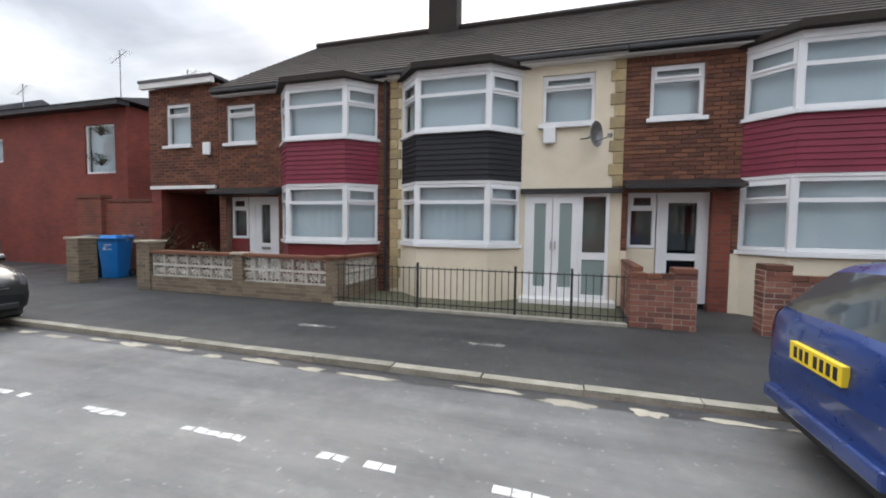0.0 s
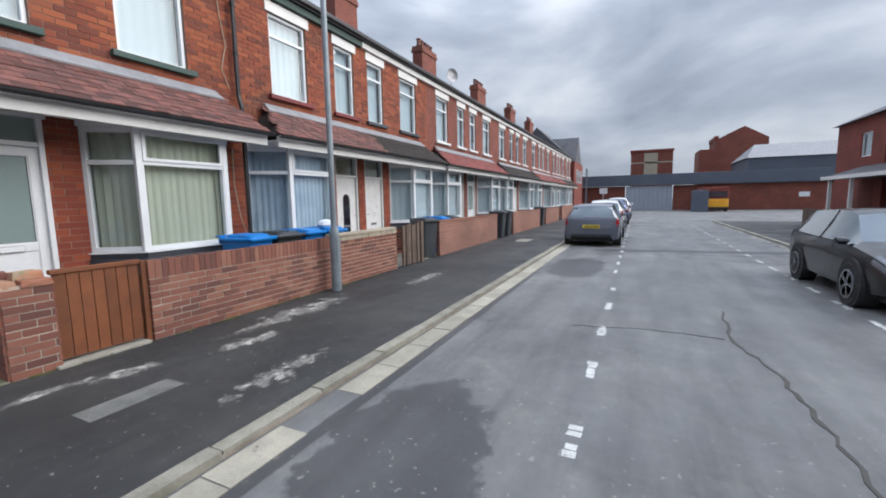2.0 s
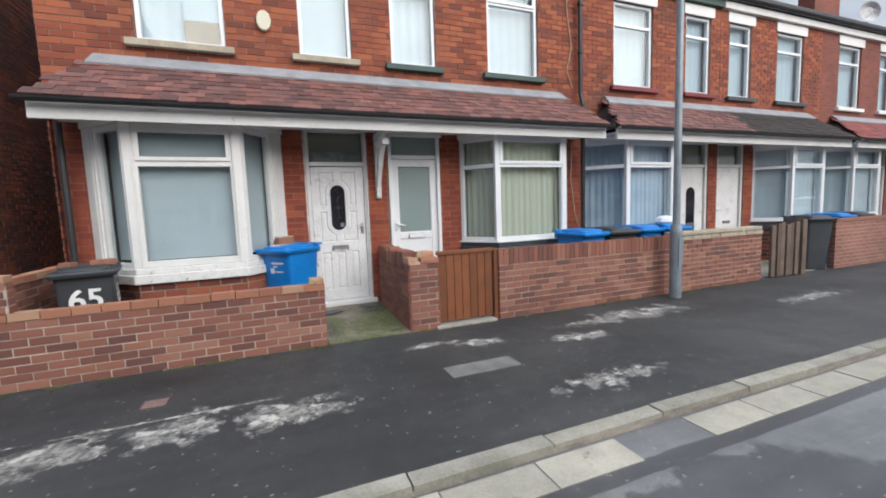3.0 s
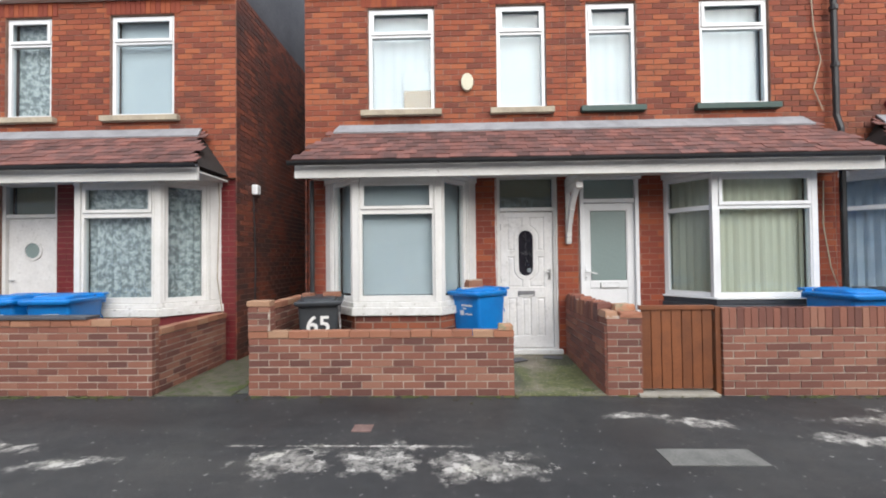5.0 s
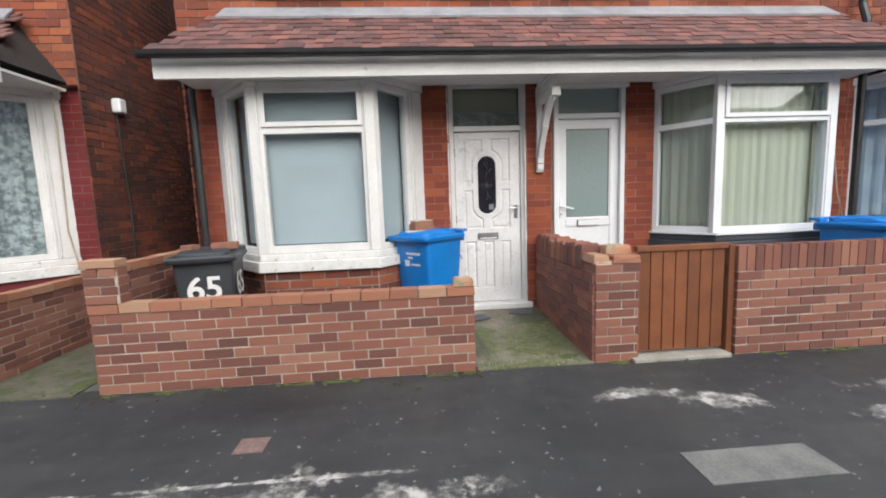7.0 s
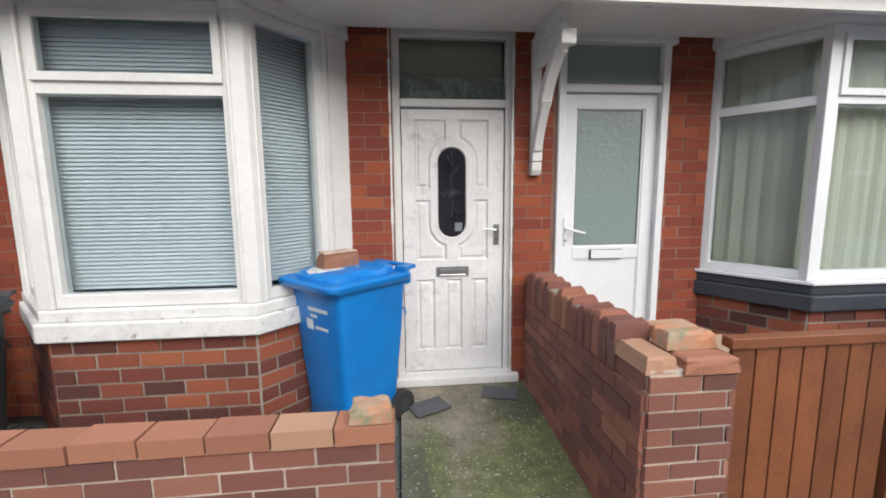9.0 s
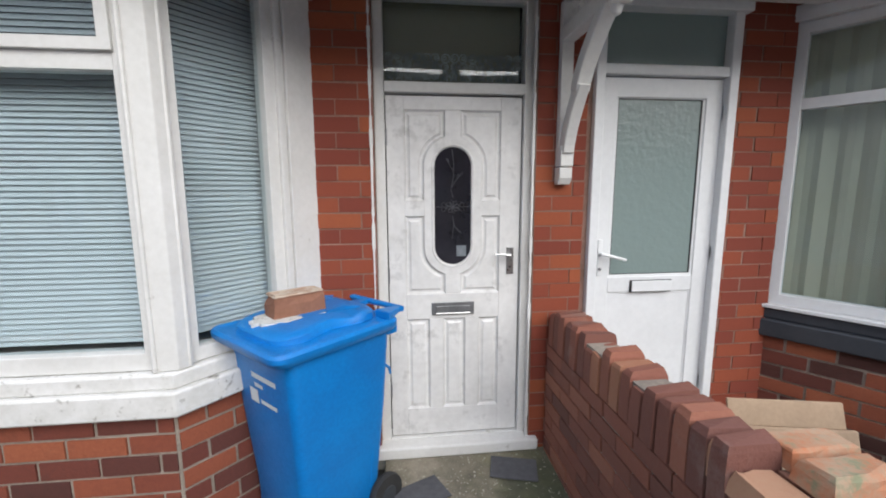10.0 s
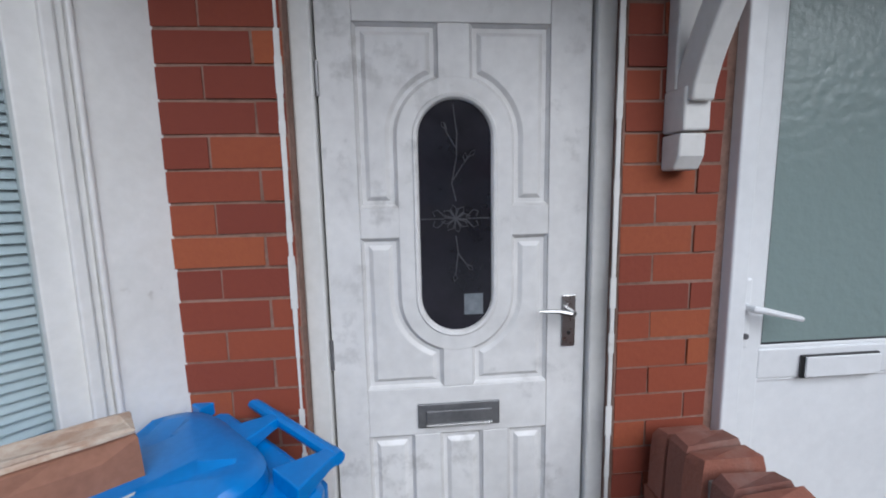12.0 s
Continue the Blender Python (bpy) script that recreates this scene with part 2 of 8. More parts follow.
build_sky()
RED = [(0.0, (0.1, 0.03, 0.02)), (0.3, (0.19, 0.045, 0.023)), (0.6, (0.26, 0.063, 0.028)), (0.85, (0.33, 0.095, 0.038)), (1.0, (0.15, 0.045, 0.03))]
M = dict(
    brick_red=brick_mat("house brick", RED, soot_at=0.52),
    brick_bay=brick_mat("sooty bay brick", [(0.0, (0.05, 0.022, 0.018)), (0.35, (0.1, 0.03, 0.022)), (0.6, (0.16, 0.04, 0.025)), (0.85, (0.27, 0.075, 0.035)), (1.0, (0.34, 0.11, 0.05))], soot_at=0.52, bump=0.005),
    brick_sooty=brick_mat("sooty side brick", [(0.0, (0.06, 0.025, 0.02)), (0.5, (0.15, 0.042, 0.026)), (1.0, (0.26, 0.07, 0.035))], soot_at=0.44, bump=0.006),
    brick_face=brick_mat("smooth facing brick", [(0.0, (0.17, 0.034, 0.02)), (0.4, (0.2, 0.04, 0.021)), (0.75, (0.25, 0.055, 0.024)), (1.0, (0.32, 0.085, 0.03))], soot_at=0.72, bump=0.002),
    brick_garden=brick_mat("garden wall brick", [(0.0, (0.085, 0.038, 0.033)), (0.35, (0.17, 0.066, 0.047)), (0.7, (0.23, 0.09, 0.06)), (1.0, (0.3, 0.15, 0.1))], soot_at=0.66),
    brick_old=brick_mat("old plum garden brick", [(0.0, (0.12, 0.05, 0.04)), (0.35, (0.18, 0.07, 0.05)), (0.7, (0.25, 0.09, 0.058)), (1.0, (0.33, 0.14, 0.085))], soot=(0.34, 0.29, 0.25), soot_at=0.6, bump=0.006),
    brick_cap=brick_mat("coping brick", [(0.0, (0.22, 0.09, 0.055)), (0.5, (0.33, 0.14, 0.08)), (1.0, (0.38, 0.24, 0.15))], soot_at=0.7),
    brick_brown=brick_mat("brown raked brick", [(0.0, (0.06, 0.025, 0.018)), (0.5, (0.13, 0.05, 0.03)), (1.0, (0.2, 0.085, 0.045))], soot_at=0.6),
    brick_mossy=mat("mossy broken brick", (0.4, 0.15, 0.07), (0.34, 0.25, 0.17), 7, 50, 0.9, bump=0.005, dirt=(0.2, 0.2, 0.12), dirt_at=0.52),
    brick_pale=brick_mat("buff brick", [(0.0, (0.13, 0.1, 0.07)), (1.0, (0.24, 0.19, 0.13))], soot_at=0.62),
    mortar=mat("mortar", (0.34, 0.29, 0.24), (0.2, 0.17, 0.14), 5, 60, 0.95, bump=0.003),
    mortar_dark=mat("sooty mortar", (0.3, 0.18, 0.14), (0.16, 0.095, 0.07), 3, 60, 0.95, bump=0.003),
    mortar_pale=mat("pale mortar", (0.56, 0.48, 0.4), (0.36, 0.3, 0.25), 5, 60, 0.95, bump=0.003),
    far_red=brick_far("far red brick", (0.22, 0.055, 0.032), (0.15, 0.04, 0.026), (0.13, 0.09, 0.07)),
    far_dark=brick_far("far dark brick", (0.22, 0.045, 0.03), (0.17, 0.036, 0.026), (0.1, 0.04, 0.03)),
    far_garden=brick_far("far garden brick", (0.27, 0.11, 0.08), (0.2, 0.085, 0.06), (0.3, 0.25, 0.2)),
    upvc=mat("white plastic frame", (0.74, 0.75, 0.76), (0.67, 0.68, 0.69), 2, 30, 0.35),
    white=mat("old white paint", (0.71, 0.7, 0.68), (0.62, 0.61, 0.585), 2.2, 35, 0.5, bump=0.0015, dirt=(0.33, 0.3, 0.26), dirt_at=0.64),
    white_flaky=mat("flaking white paint on timber", (0.71, 0.7, 0.68), (0.6, 0.59, 0.56), 9, 45, 0.6, bump=0.003, dirt=(0.2, 0.18, 0.15), dirt_at=0.575),
    door_white=mat("grubby white door paint", (0.72, 0.71, 0.7), (0.6, 0.59, 0.58), 3.5, 24, 0.45, bump=0.001, dirt=(0.5, 0.49, 0.48), dirt_at=0.56),
    black=mat("black paint", (0.012, 0.012, 0.014), (0.025, 0.025, 0.027), 4, 30, 0.45),
    # near-black colour stands in for the shade of rooms behind the panes
    dark=mat("black of unlit rooms", (0.03, 0.03, 0.032), (0.02, 0.02, 0.022), 1, 10, 0.9),
    olive_room=mat("dim olive wall", (0.36, 0.33, 0.24), (0.3, 0.275, 0.2), 1, 10, 0.9),
    inside=mat("plaster", (0.3, 0.29, 0.27), (0.25, 0.24, 0.23), 1, 10, 0.9),
    lead=mat("lead flashing", (0.2, 0.2, 0.21), (0.3, 0.3, 0.31), 4, 30, 0.6, bump=0.004, dirt=(0.14, 0.12, 0.12)),
    tile_red=mat("red clay roof tile", (0.17, 0.065, 0.05), (0.1, 0.05, 0.045), 4, 40, 0.8, bump=0.003, vary=0.42, dirt=(0.06, 0.05, 0.045)),
    tile_paint=mat("painted red roof tile", (0.23, 0.05, 0.04), (0.14, 0.045, 0.04), 2, 40, 0.75, bump=0.003, vary=0.2),
    tile_brown=mat("brown concrete roof tile", (0.036, 0.027, 0.023), (0.024, 0.02, 0.018), 2, 30, 0.95, bump=0.004, vary=0.15),
    slate=mat("grey slate", (0.09, 0.09, 0.1), (0.055, 0.055, 0.062), 1.5, 30, 0.6, bump=0.003),
    render_cream=mat("cream painted render", (0.72, 0.65, 0.51), (0.62, 0.55, 0.42), 1.2, 50, 0.85, bump=0.004, dirt=(0.42, 0.35, 0.26), dirt_at=0.66),
    stone=mat("sandstone quoin", (0.42, 0.33, 0.18), (0.3, 0.23, 0.13), 6, 40, 0.85, bump=0.005, vary=0.2),
    clad_red=mat("dark red cladding board", (0.19, 0.008, 0.033), (0.15, 0.007, 0.026), 2, 30, 0.6, vary=0.06),
    clad_black=mat("black cladding board", (0.004, 0.0045, 0.008), (0.007, 0.008, 0.013), 2, 30, 0.7),
    net=mat("net curtain", (0.62, 0.65, 0.67), (0.53, 0.56, 0.59), 2, 60, 0.9),
    lace=mat("patterned lace", (0.55, 0.56, 0.55), (0.24, 0.26, 0.26), 13, 38, 0.9, spread=0.05),
    curtain_cream=mat("cream vertical blind", (0.6, 0.57, 0.44), (0.55, 0.52, 0.4), 1.5, 40, 0.85),
    curtain_blue=mat("blue grey curtain", (0.42, 0.48, 0.58), (0.6, 0.64, 0.7), 3, 30, 0.9),
    blind=mat("grey venetian slat", (0.64, 0.66, 0.67), (0.58, 0.6, 0.61), 1.5, 30, 0.5),
    sill_stone=mat("stone sill", (0.42, 0.36, 0.27), (0.3, 0.26, 0.2), 5, 40, 0.85, bump=0.003, dirt=(0.7, 0.68, 0.64)),
    sill_green=mat("green painted sill", (0.025, 0.06, 0.05), (0.04, 0.07, 0.06), 5, 40, 0.6, dirt=(0.2, 0.2, 0.18)),
    sill_dark=mat("slate grey painted sill", (0.03, 0.035, 0.045), (0.045, 0.05, 0.06), 5, 40, 0.55),
    paint_red=mat("dark red masonry paint", (0.17, 0.015, 0.018), (0.12, 0.012, 0.015), 3, 40, 0.55, bump=0.002),
    chrome=mat("brushed metal", (0.5, 0.5, 0.5), (0.4, 0.4, 0.4), 10, 90, 0.3, metal=1.0),
    grey_metal=mat("grey letter plate", (0.17, 0.17, 0.18), (0.24, 0.24, 0.25), 12, 60, 0.4, metal=0.6),
    wood=mat("brown stained timber", (0.2, 0.065, 0.022), (0.14, 0.045, 0.017), 5, 60, 0.55, bump=0.002, vary=0.18),
    wood_old=mat("weathered timber", (0.14, 0.095, 0.07), (0.09, 0.065, 0.05), 5, 60, 0.8, bump=0.003, vary=0.25),
    steel=mat("galvanised steel", (0.2, 0.23, 0.25), (0.28, 0.31, 0.33), 5, 40, 0.5, metal=0.4),
    kerb=mat("kerb stone", (0.3, 0.28, 0.23), (0.19, 0.18, 0.14), 4, 50, 0.8, bump=0.004, vary=0.15, dirt=(0.1, 0.12, 0.06), dirt_at=0.6),
    channel=mat("concrete channel block", (0.38, 0.35, 0.28), (0.28, 0.26, 0.21), 5, 60, 0.8, bump=0.003, vary=0.15, dirt=(0.1, 0.1, 0.09), dirt_at=0.62),
    concrete=mat("mossy concrete path", (0.125, 0.112, 0.08), (0.07, 0.066, 0.045), 5, 70, 0.85, bump=0.006, dirt=(0.05, 0.07, 0.016), dirt_at=0.5),
    flag=mat("green grey flagstone", (0.105, 0.11, 0.09), (0.06, 0.068, 0.055), 4, 70, 0.8, bump=0.004, vary=0.15, dirt=(0.05, 0.065, 0.02), dirt_at=0.56),
    pale_concrete=mat("pale concrete", (0.34, 0.32, 0.27), (0.24, 0.22, 0.18), 5, 70, 0.85, bump=0.004, dirt=(0.12, 0.12, 0.08)),
    cover_concrete=mat("worn concrete cover", (0.17, 0.165, 0.15), (0.1, 0.1, 0.09), 5, 70, 0.85, bump=0.004, dirt=(0.06, 0.06, 0.055)),
    car_window=mat("reflecting car window", (0.13, 0.16, 0.18), (0.1, 0.125, 0.145), 1, 10, 0.1, metal=0.7, coat=1.0),
    paint_white=mat("worn road paint", (0.62, 0.62, 0.6), (0.42, 0.42, 0.4), 9, 60, 0.7, dirt=(0.14, 0.14, 0.14), dirt_at=0.55),
    splash=mat("white residue", (0.42, 0.4, 0.36), (0.2, 0.19, 0.17), 12, 70, 0.85),
    bin_blue=mat("blue bin plastic", (0.004, 0.19, 0.55), (0.006, 0.15, 0.46), 4, 60, 0.38, bump=0.0006, dirt=(0.02, 0.15, 0.36), dirt_at=0.66),
    bin_grey=mat("dark grey bin plastic", (0.035, 0.04, 0.045), (0.05, 0.055, 0.06), 3, 60, 0.4, dirt=(0.1, 0.1, 0.1), dirt_at=0.66),
    rubber=mat("black rubber", (0.015, 0.015, 0.016), (0.03, 0.03, 0.03), 6, 60, 0.8),
    car_black=mat("dark grey car paint", (0.004, 0.0045, 0.006), (0.006, 0.0065, 0.008), 2, 20, 0.4, coat=0.6),
    car_grey=mat("grey blue car paint", (0.11, 0.12, 0.155), (0.12, 0.13, 0.165), 2, 20, 0.35, metal=0.2, coat=0.8),
    car_blue=mat("blue car paint", (0.008, 0.035, 0.17), (0.01, 0.04, 0.19), 2, 20, 0.3, metal=0.3, coat=1.0),
    car_white=mat("white car paint", (0.6, 0.6, 0.6), (0.55, 0.55, 0.56), 2, 20, 0.35, coat=1.0),
    yellow=mat("orange yellow paint", (0.75, 0.36, 0.02), (0.65, 0.3, 0.02), 2, 20, 0.4),
    lamp_red=mat("red lamp lens", (0.35, 0.01, 0.015), (0.3, 0.01, 0.01), 5, 30, 0.15, coat=1.0),
    plate_yellow=mat("yellow number plate", (0.75, 0.55, 0.03), (0.7, 0.5, 0.03), 4, 30, 0.4),
    plate_white=mat("white number plate", (0.75, 0.75, 0.73), (0.7, 0.7, 0.68), 4, 30, 0.4),
    hub=mat("alloy wheel", (0.35, 0.36, 0.38), (0.3, 0.31, 0.33), 8, 30, 0.35, metal=0.8),
    lampglass=mat("lamp lens", (0.2, 0.21, 0.23), (0.14, 0.15, 0.17), 8, 30, 0.1, metal=0.5),
    lead_line=mat("lead strip", (0.1, 0.1, 0.11), (0.14, 0.14, 0.15), 12, 60, 0.5, metal=0.5),
    sticker=mat("faded sticker", (0.14, 0.16, 0.18), (0.2, 0.22, 0.24), 30, 60, 0.5),
    old_mortar=mat("crumbling old mortar", (0.5, 0.42, 0.34), (0.36, 0.24, 0.17), 14, 60, 0.95, bump=0.006),
    tar=mat("old brown tar", (0.05, 0.047, 0.042), (0.075, 0.07, 0.062), 9, 60, 0.85),
    iron_rust=mat("pinkish rusty iron", (0.2, 0.125, 0.105), (0.13, 0.08, 0.07), 14, 60, 0.8, bump=0.002),
    card=mat("pale brown board", (0.42, 0.3, 0.2), (0.34, 0.24, 0.16), 6, 50, 0.85),
    carton=mat("clay brick face", (0.26, 0.12, 0.075), (0.2, 0.09, 0.055), 8, 60, 0.85, bump=0.003),
    block_stone=mat("pale screen block", (0.58, 0.55, 0.49), (0.42, 0.4, 0.35), 8, 50, 0.9, bump=0.003, dirt=(0.15, 0.14, 0.1), dirt_at=0.66),
    warehouse=mat("grey blue sheet cladding", (0.09, 0.11, 0.14), (0.075, 0.09, 0.12), 0.5, 10, 0.6),
    gate_grey=mat("pale blue grey gate", (0.3, 0.35, 0.4), (0.26, 0.3, 0.35), 0.6, 12, 0.6),
    moss=mat("moss", (0.05, 0.075, 0.015), (0.09, 0.1, 0.03), 20, 90, 0.95, bump=0.01),
    leaf=mat("shrub leaf", (0.05, 0.06, 0.02), (0.09, 0.07, 0.03), 8, 40, 0.6, vary=0.4),
    twig=mat("twig", (0.09, 0.06, 0.04), None, 8, 40, 0.9),
    red_paint=mat("red painted trim", (0.3, 0.03, 0.03), None, 3, 30, 0.5),
    glass=glass_mat("window glass"),
    frosted=glass_mat("patterned glass", frost=0.5, rough=0.24),
    car_glass=glass_mat("car glass", (0.1, 0.11, 0.12), 0.02),
    dark_glass=mat("black glass", (0.012, 0.012, 0.016), (0.02, 0.018, 0.025), 6, 40, 0.12),
)


def stain_mask(n, l, pos, spots, ragged, edge=0.12, scale=3.0):
    """1 inside uneven ellipses (x, y, half length, half width, turn)."""
    best = None
    wob = math_of(n, l, "MULTIPLY", math_of(n, l, "SUBTRACT", noise_at(n, l, pos, scale, 6, 0.65), 0.5), ragged)
    for x, y, rx, ry, turn in spots:
        mp, ln = n("ShaderNodeMapping"), n("ShaderNodeVectorMath")
        mp.vector_type = "TEXTURE"
        mp.inputs["Location"].default_value, mp.inputs["Rotation"].default_value, mp.inputs["Scale"].default_value = (x, y, 0), (0, 0, radians(turn)), (rx, ry, 100)
        l(pos, mp.inputs["Vector"])
        ln.operation = "LENGTH"
        l(mp.outputs[0], ln.inputs[0])
        best = ln.outputs["Value"] if best is None else math_of(n, l, "MINIMUM", best, ln.outputs["Value"])
    r = ramp_of(n, [(0.5 - edge / 2, (1, 1, 1)), (0.5 + edge / 2, (0, 0, 0))])
    l(math_of(n, l, "MULTIPLY", math_of(n, l, "ADD", best, wob), 0.5), r.inputs[0])
    return r.outputs[0]


def asphalt(name, base, pale, patch, wet, damp=(), white=()):
    """Old asphalt: grit, pale wear, damp patches, white residue."""
    m, nt, n, l, p = nodes_of(name)
    pos = n("ShaderNodeNewGeometry").outputs["Position"]
    grit, mid, broad = noise_at(n, l, pos, 160, 3, 0.7), noise_at(n, l, pos, 7, 6, 0.7), noise_at(n, l, pos, 0.55, 5, 0.6)
    r = ramp_of(n, [(0.34, patch), (0.47, base), (0.68, pale)])
    l(math_of(n, l, "ADD", math_of(n, l, "MULTIPLY", broad, 0.6), math_of(n, l, "ADD", math_of(n, l, "MULTIPLY", mid, 0.25), math_of(n, l, "MULTIPLY", grit, 0.15))), r.inputs[0])
    col = r.outputs[0]
    w = ramp_of(n, [(0.42, (wet,) * 3), (0.62, (0.75,) * 3)])
    l(noise_at(n, l, pos, 0.8, 6, 0.6), w.inputs[0])
    rough = w.outputs[0]
    mp = n("ShaderNodeMapping")
    mp.inputs["Scale"].default_value = (0.22, 1.9, 1.0)
    l(pos, mp.inputs["Vector"])
    st = ramp_of(n, [(0.34, (0.72, 0.72, 0.73)), (0.5, (1.0, 1.0, 1.0)), (0.66, (1.25, 1.25, 1.24))])
    l(noise_at(n, l, mp.outputs[0], 1.1, 6, 0.68), st.inputs[0])
    col = mixed(n, l, 1.0, col, st.outputs[0], "MULTIPLY")
    if damp:
        mk = stain_mask(n, l, pos, damp, 1.1, 0.05)
        col = mixed(n, l, mk, col, mixed(n, l, 1.0, col, (0.42, 0.42, 0.44), "MULTIPLY"))
        rough = mixed(n, l, mk, rough, (0.42, 0.42, 0.42))
    if white:
        mk = stain_mask(n, l, pos, white, 6.0, 0.35, 4.5)
        sp = ramp_of(n, [(0.4, (0.15, 0.15, 0.15)), (0.56, (1, 1, 1))])
        l(noise_at(n, l, pos, 16, 7, 0.75), sp.inputs[0])
        col = mixed(n, l, math_of(n, l, "MULTIPLY", mk, sp.outputs[0]), col, (0.24, 0.228, 0.205))
        core = ramp_of(n, [(0.53, (0, 0, 0)), (0.6, (1, 1, 1))])
        l(noise_at(n, l, pos, 6.5, 4, 0.6), core.inputs[0])
        col = mixed(n, l, math_of(n, l, "MULTIPLY", mk, core.outputs[0]), col, (0.42, 0.4, 0.36))
    fl = ramp_of(n, [(0.715, (0, 0, 0)), (0.74, (1, 1, 1))])
    l(noise_at(n, l, pos, 21, 1, 0.5), fl.inputs[0])
    col = mixed(n, l, math_of(n, l, "MULTIPLY", fl.outputs[0], 0.5), col, (0.3, 0.29, 0.27))
    ms = ramp_of(n, [(0.56, (0, 0, 0)), (0.75, (0.5, 0.5, 0.5))])
    l(noise_at(n, l, pos, 1.7, 6, 0.7), ms.inputs[0])
    col = mixed(n, l, ms.outputs[0], col, mixed(n, l, 1.0, col, (1.7, 1.75, 1.5), "MULTIPLY"))
    l(col, p.inputs["Base Color"])
    l(rough, p.inputs["Roughness"])
    bn = n("ShaderNodeBump")
    bn.inputs["Strength"].default_value, bn.inputs["Distance"].default_value = 0.6, 0.004
    l(grit, bn.inputs["Height"])
    l(bn.outputs[0], p.inputs["Normal"])
    return m


M["road"] = asphalt("old road asphalt", (0.125, 0.125, 0.125), (0.18, 0.178, 0.173), (0.08, 0.08, 0.082), 0.4,
                    [(-2.4, -2.72, 1.0, 0.55, 8), (-1.4, -2.45, 0.6, 0.35, 0), (-10.2, -2.65, 1.5, 0.6, 0), (-3.0, -3.36, 7.0, 0.06, 0), (-5.0, 2.7, 9.5, 0.11, 0), (-14.0, 0.4, 0.3, 3.0, 8)])
M["pave"] = asphalt("dark pavement asphalt", (0.028, 0.028, 0.028), (0.052, 0.051, 0.047), (0.016, 0.017, 0.017), 0.55, (),
                    [(1.1, -4.92, 0.3, 0.17, 5), (0.38, -4.95, 0.26, 0.17, -4), (-0.3, -4.85, 0.34, 0.15, 0), (0.6, -5.17, 0.75, 0.015, 0), (-3.35, -5.3, 0.3, 0.1, -8), (2.75, -4.9, 0.25, 0.07, 12), (3.6, -5.1, 0.3, 0.1, 10), (-2.3, -5.62, 0.16, 0.1, 0), (-1.8, -5.8, 0.3, 0.05, 0), (-4.6, -5.7, 0.7, 0.16, 0), (-2.9, -4.3, 0.35, 0.1, 0), (-7.5, -5.2, 0.6, 0.1, 0), (-3.4, 4.0, 0.25, 0.05, 0), (-0.9, 3.9, 0.22, 0.06, 5)])


def path_material():
    """Old concrete: buff near the door, moss spreading from the shaded edge, pale grit."""
    m, nt, n, l, p = nodes_of("old concrete path")
    pos = n("ShaderNodeNewGeometry").outputs["Position"]
    broad, mid, fine = noise_at(n, l, pos, 3, 5, 0.6), noise_at(n, l, pos, 14, 5, 0.7), noise_at(n, l, pos, 90, 3, 0.7)
    f = math_of(n, l, "ADD", math_of(n, l, "MULTIPLY", broad, 0.5), math_of(n, l, "ADD", math_of(n, l, "MULTIPLY", mid, 0.3), math_of(n, l, "MULTIPLY", fine, 0.2)))
    r = ramp_of(n, [(0.36, (0.09, 0.08, 0.06)), (0.5, (0.17, 0.15, 0.11)), (0.62, (0.27, 0.235, 0.18))])
    l(f, r.inputs[0])
    green = stain_mask(n, l, pos, [(-1.62, -7.1, 0.3, 0.75, 0), (-1.35, -6.75, 0.3, 0.45, 20), (-0.95, -7.0, 0.16, 0.4, 0), (-1.2, -6.35, 0.4, 0.14, 0)], 2.2, 0.5, 5)
    g = ramp_of(n, [(0.35, (0.045, 0.06, 0.014)), (0.65, (0.11, 0.125, 0.03))])
    l(mid, g.inputs[0])
    col = mixed(n, l, math_of(n, l, "MULTIPLY", green, 0.8), r.outputs[0], g.outputs[0])
    damp = stain_mask(n, l, pos, [(-1.6, -7.6, 0.2, 0.2, 0), (-0.85, -6.9, 0.1, 0.3, 0)], 1.5, 0.3, 6)
    col = mixed(n, l, math_of(n, l, "MULTIPLY", damp, 0.6), col, (0.04, 0.045, 0.035))
    sp = ramp_of(n, [(0.66, (0, 0, 0)), (0.7, (1, 1, 1))])
    l(noise_at(n, l, pos, 60, 1, 0.5), sp.inputs[0])
    l(mixed(n, l, math_of(n, l, "MULTIPLY", sp.outputs[0], 0.7), col, (0.42, 0.4, 0.33)), p.inputs["Base Color"])
    p.inputs["Roughness"].default_value = 0.85
    bn = n("ShaderNodeBump")
    bn.inputs["Strength"].default_value, bn.inputs["Distance"].default_value = 0.7, 0.006
    l(f, bn.inputs["Height"])
    l(bn.outputs[0], p.inputs["Normal"])
    return m


M["path"] = path_material()


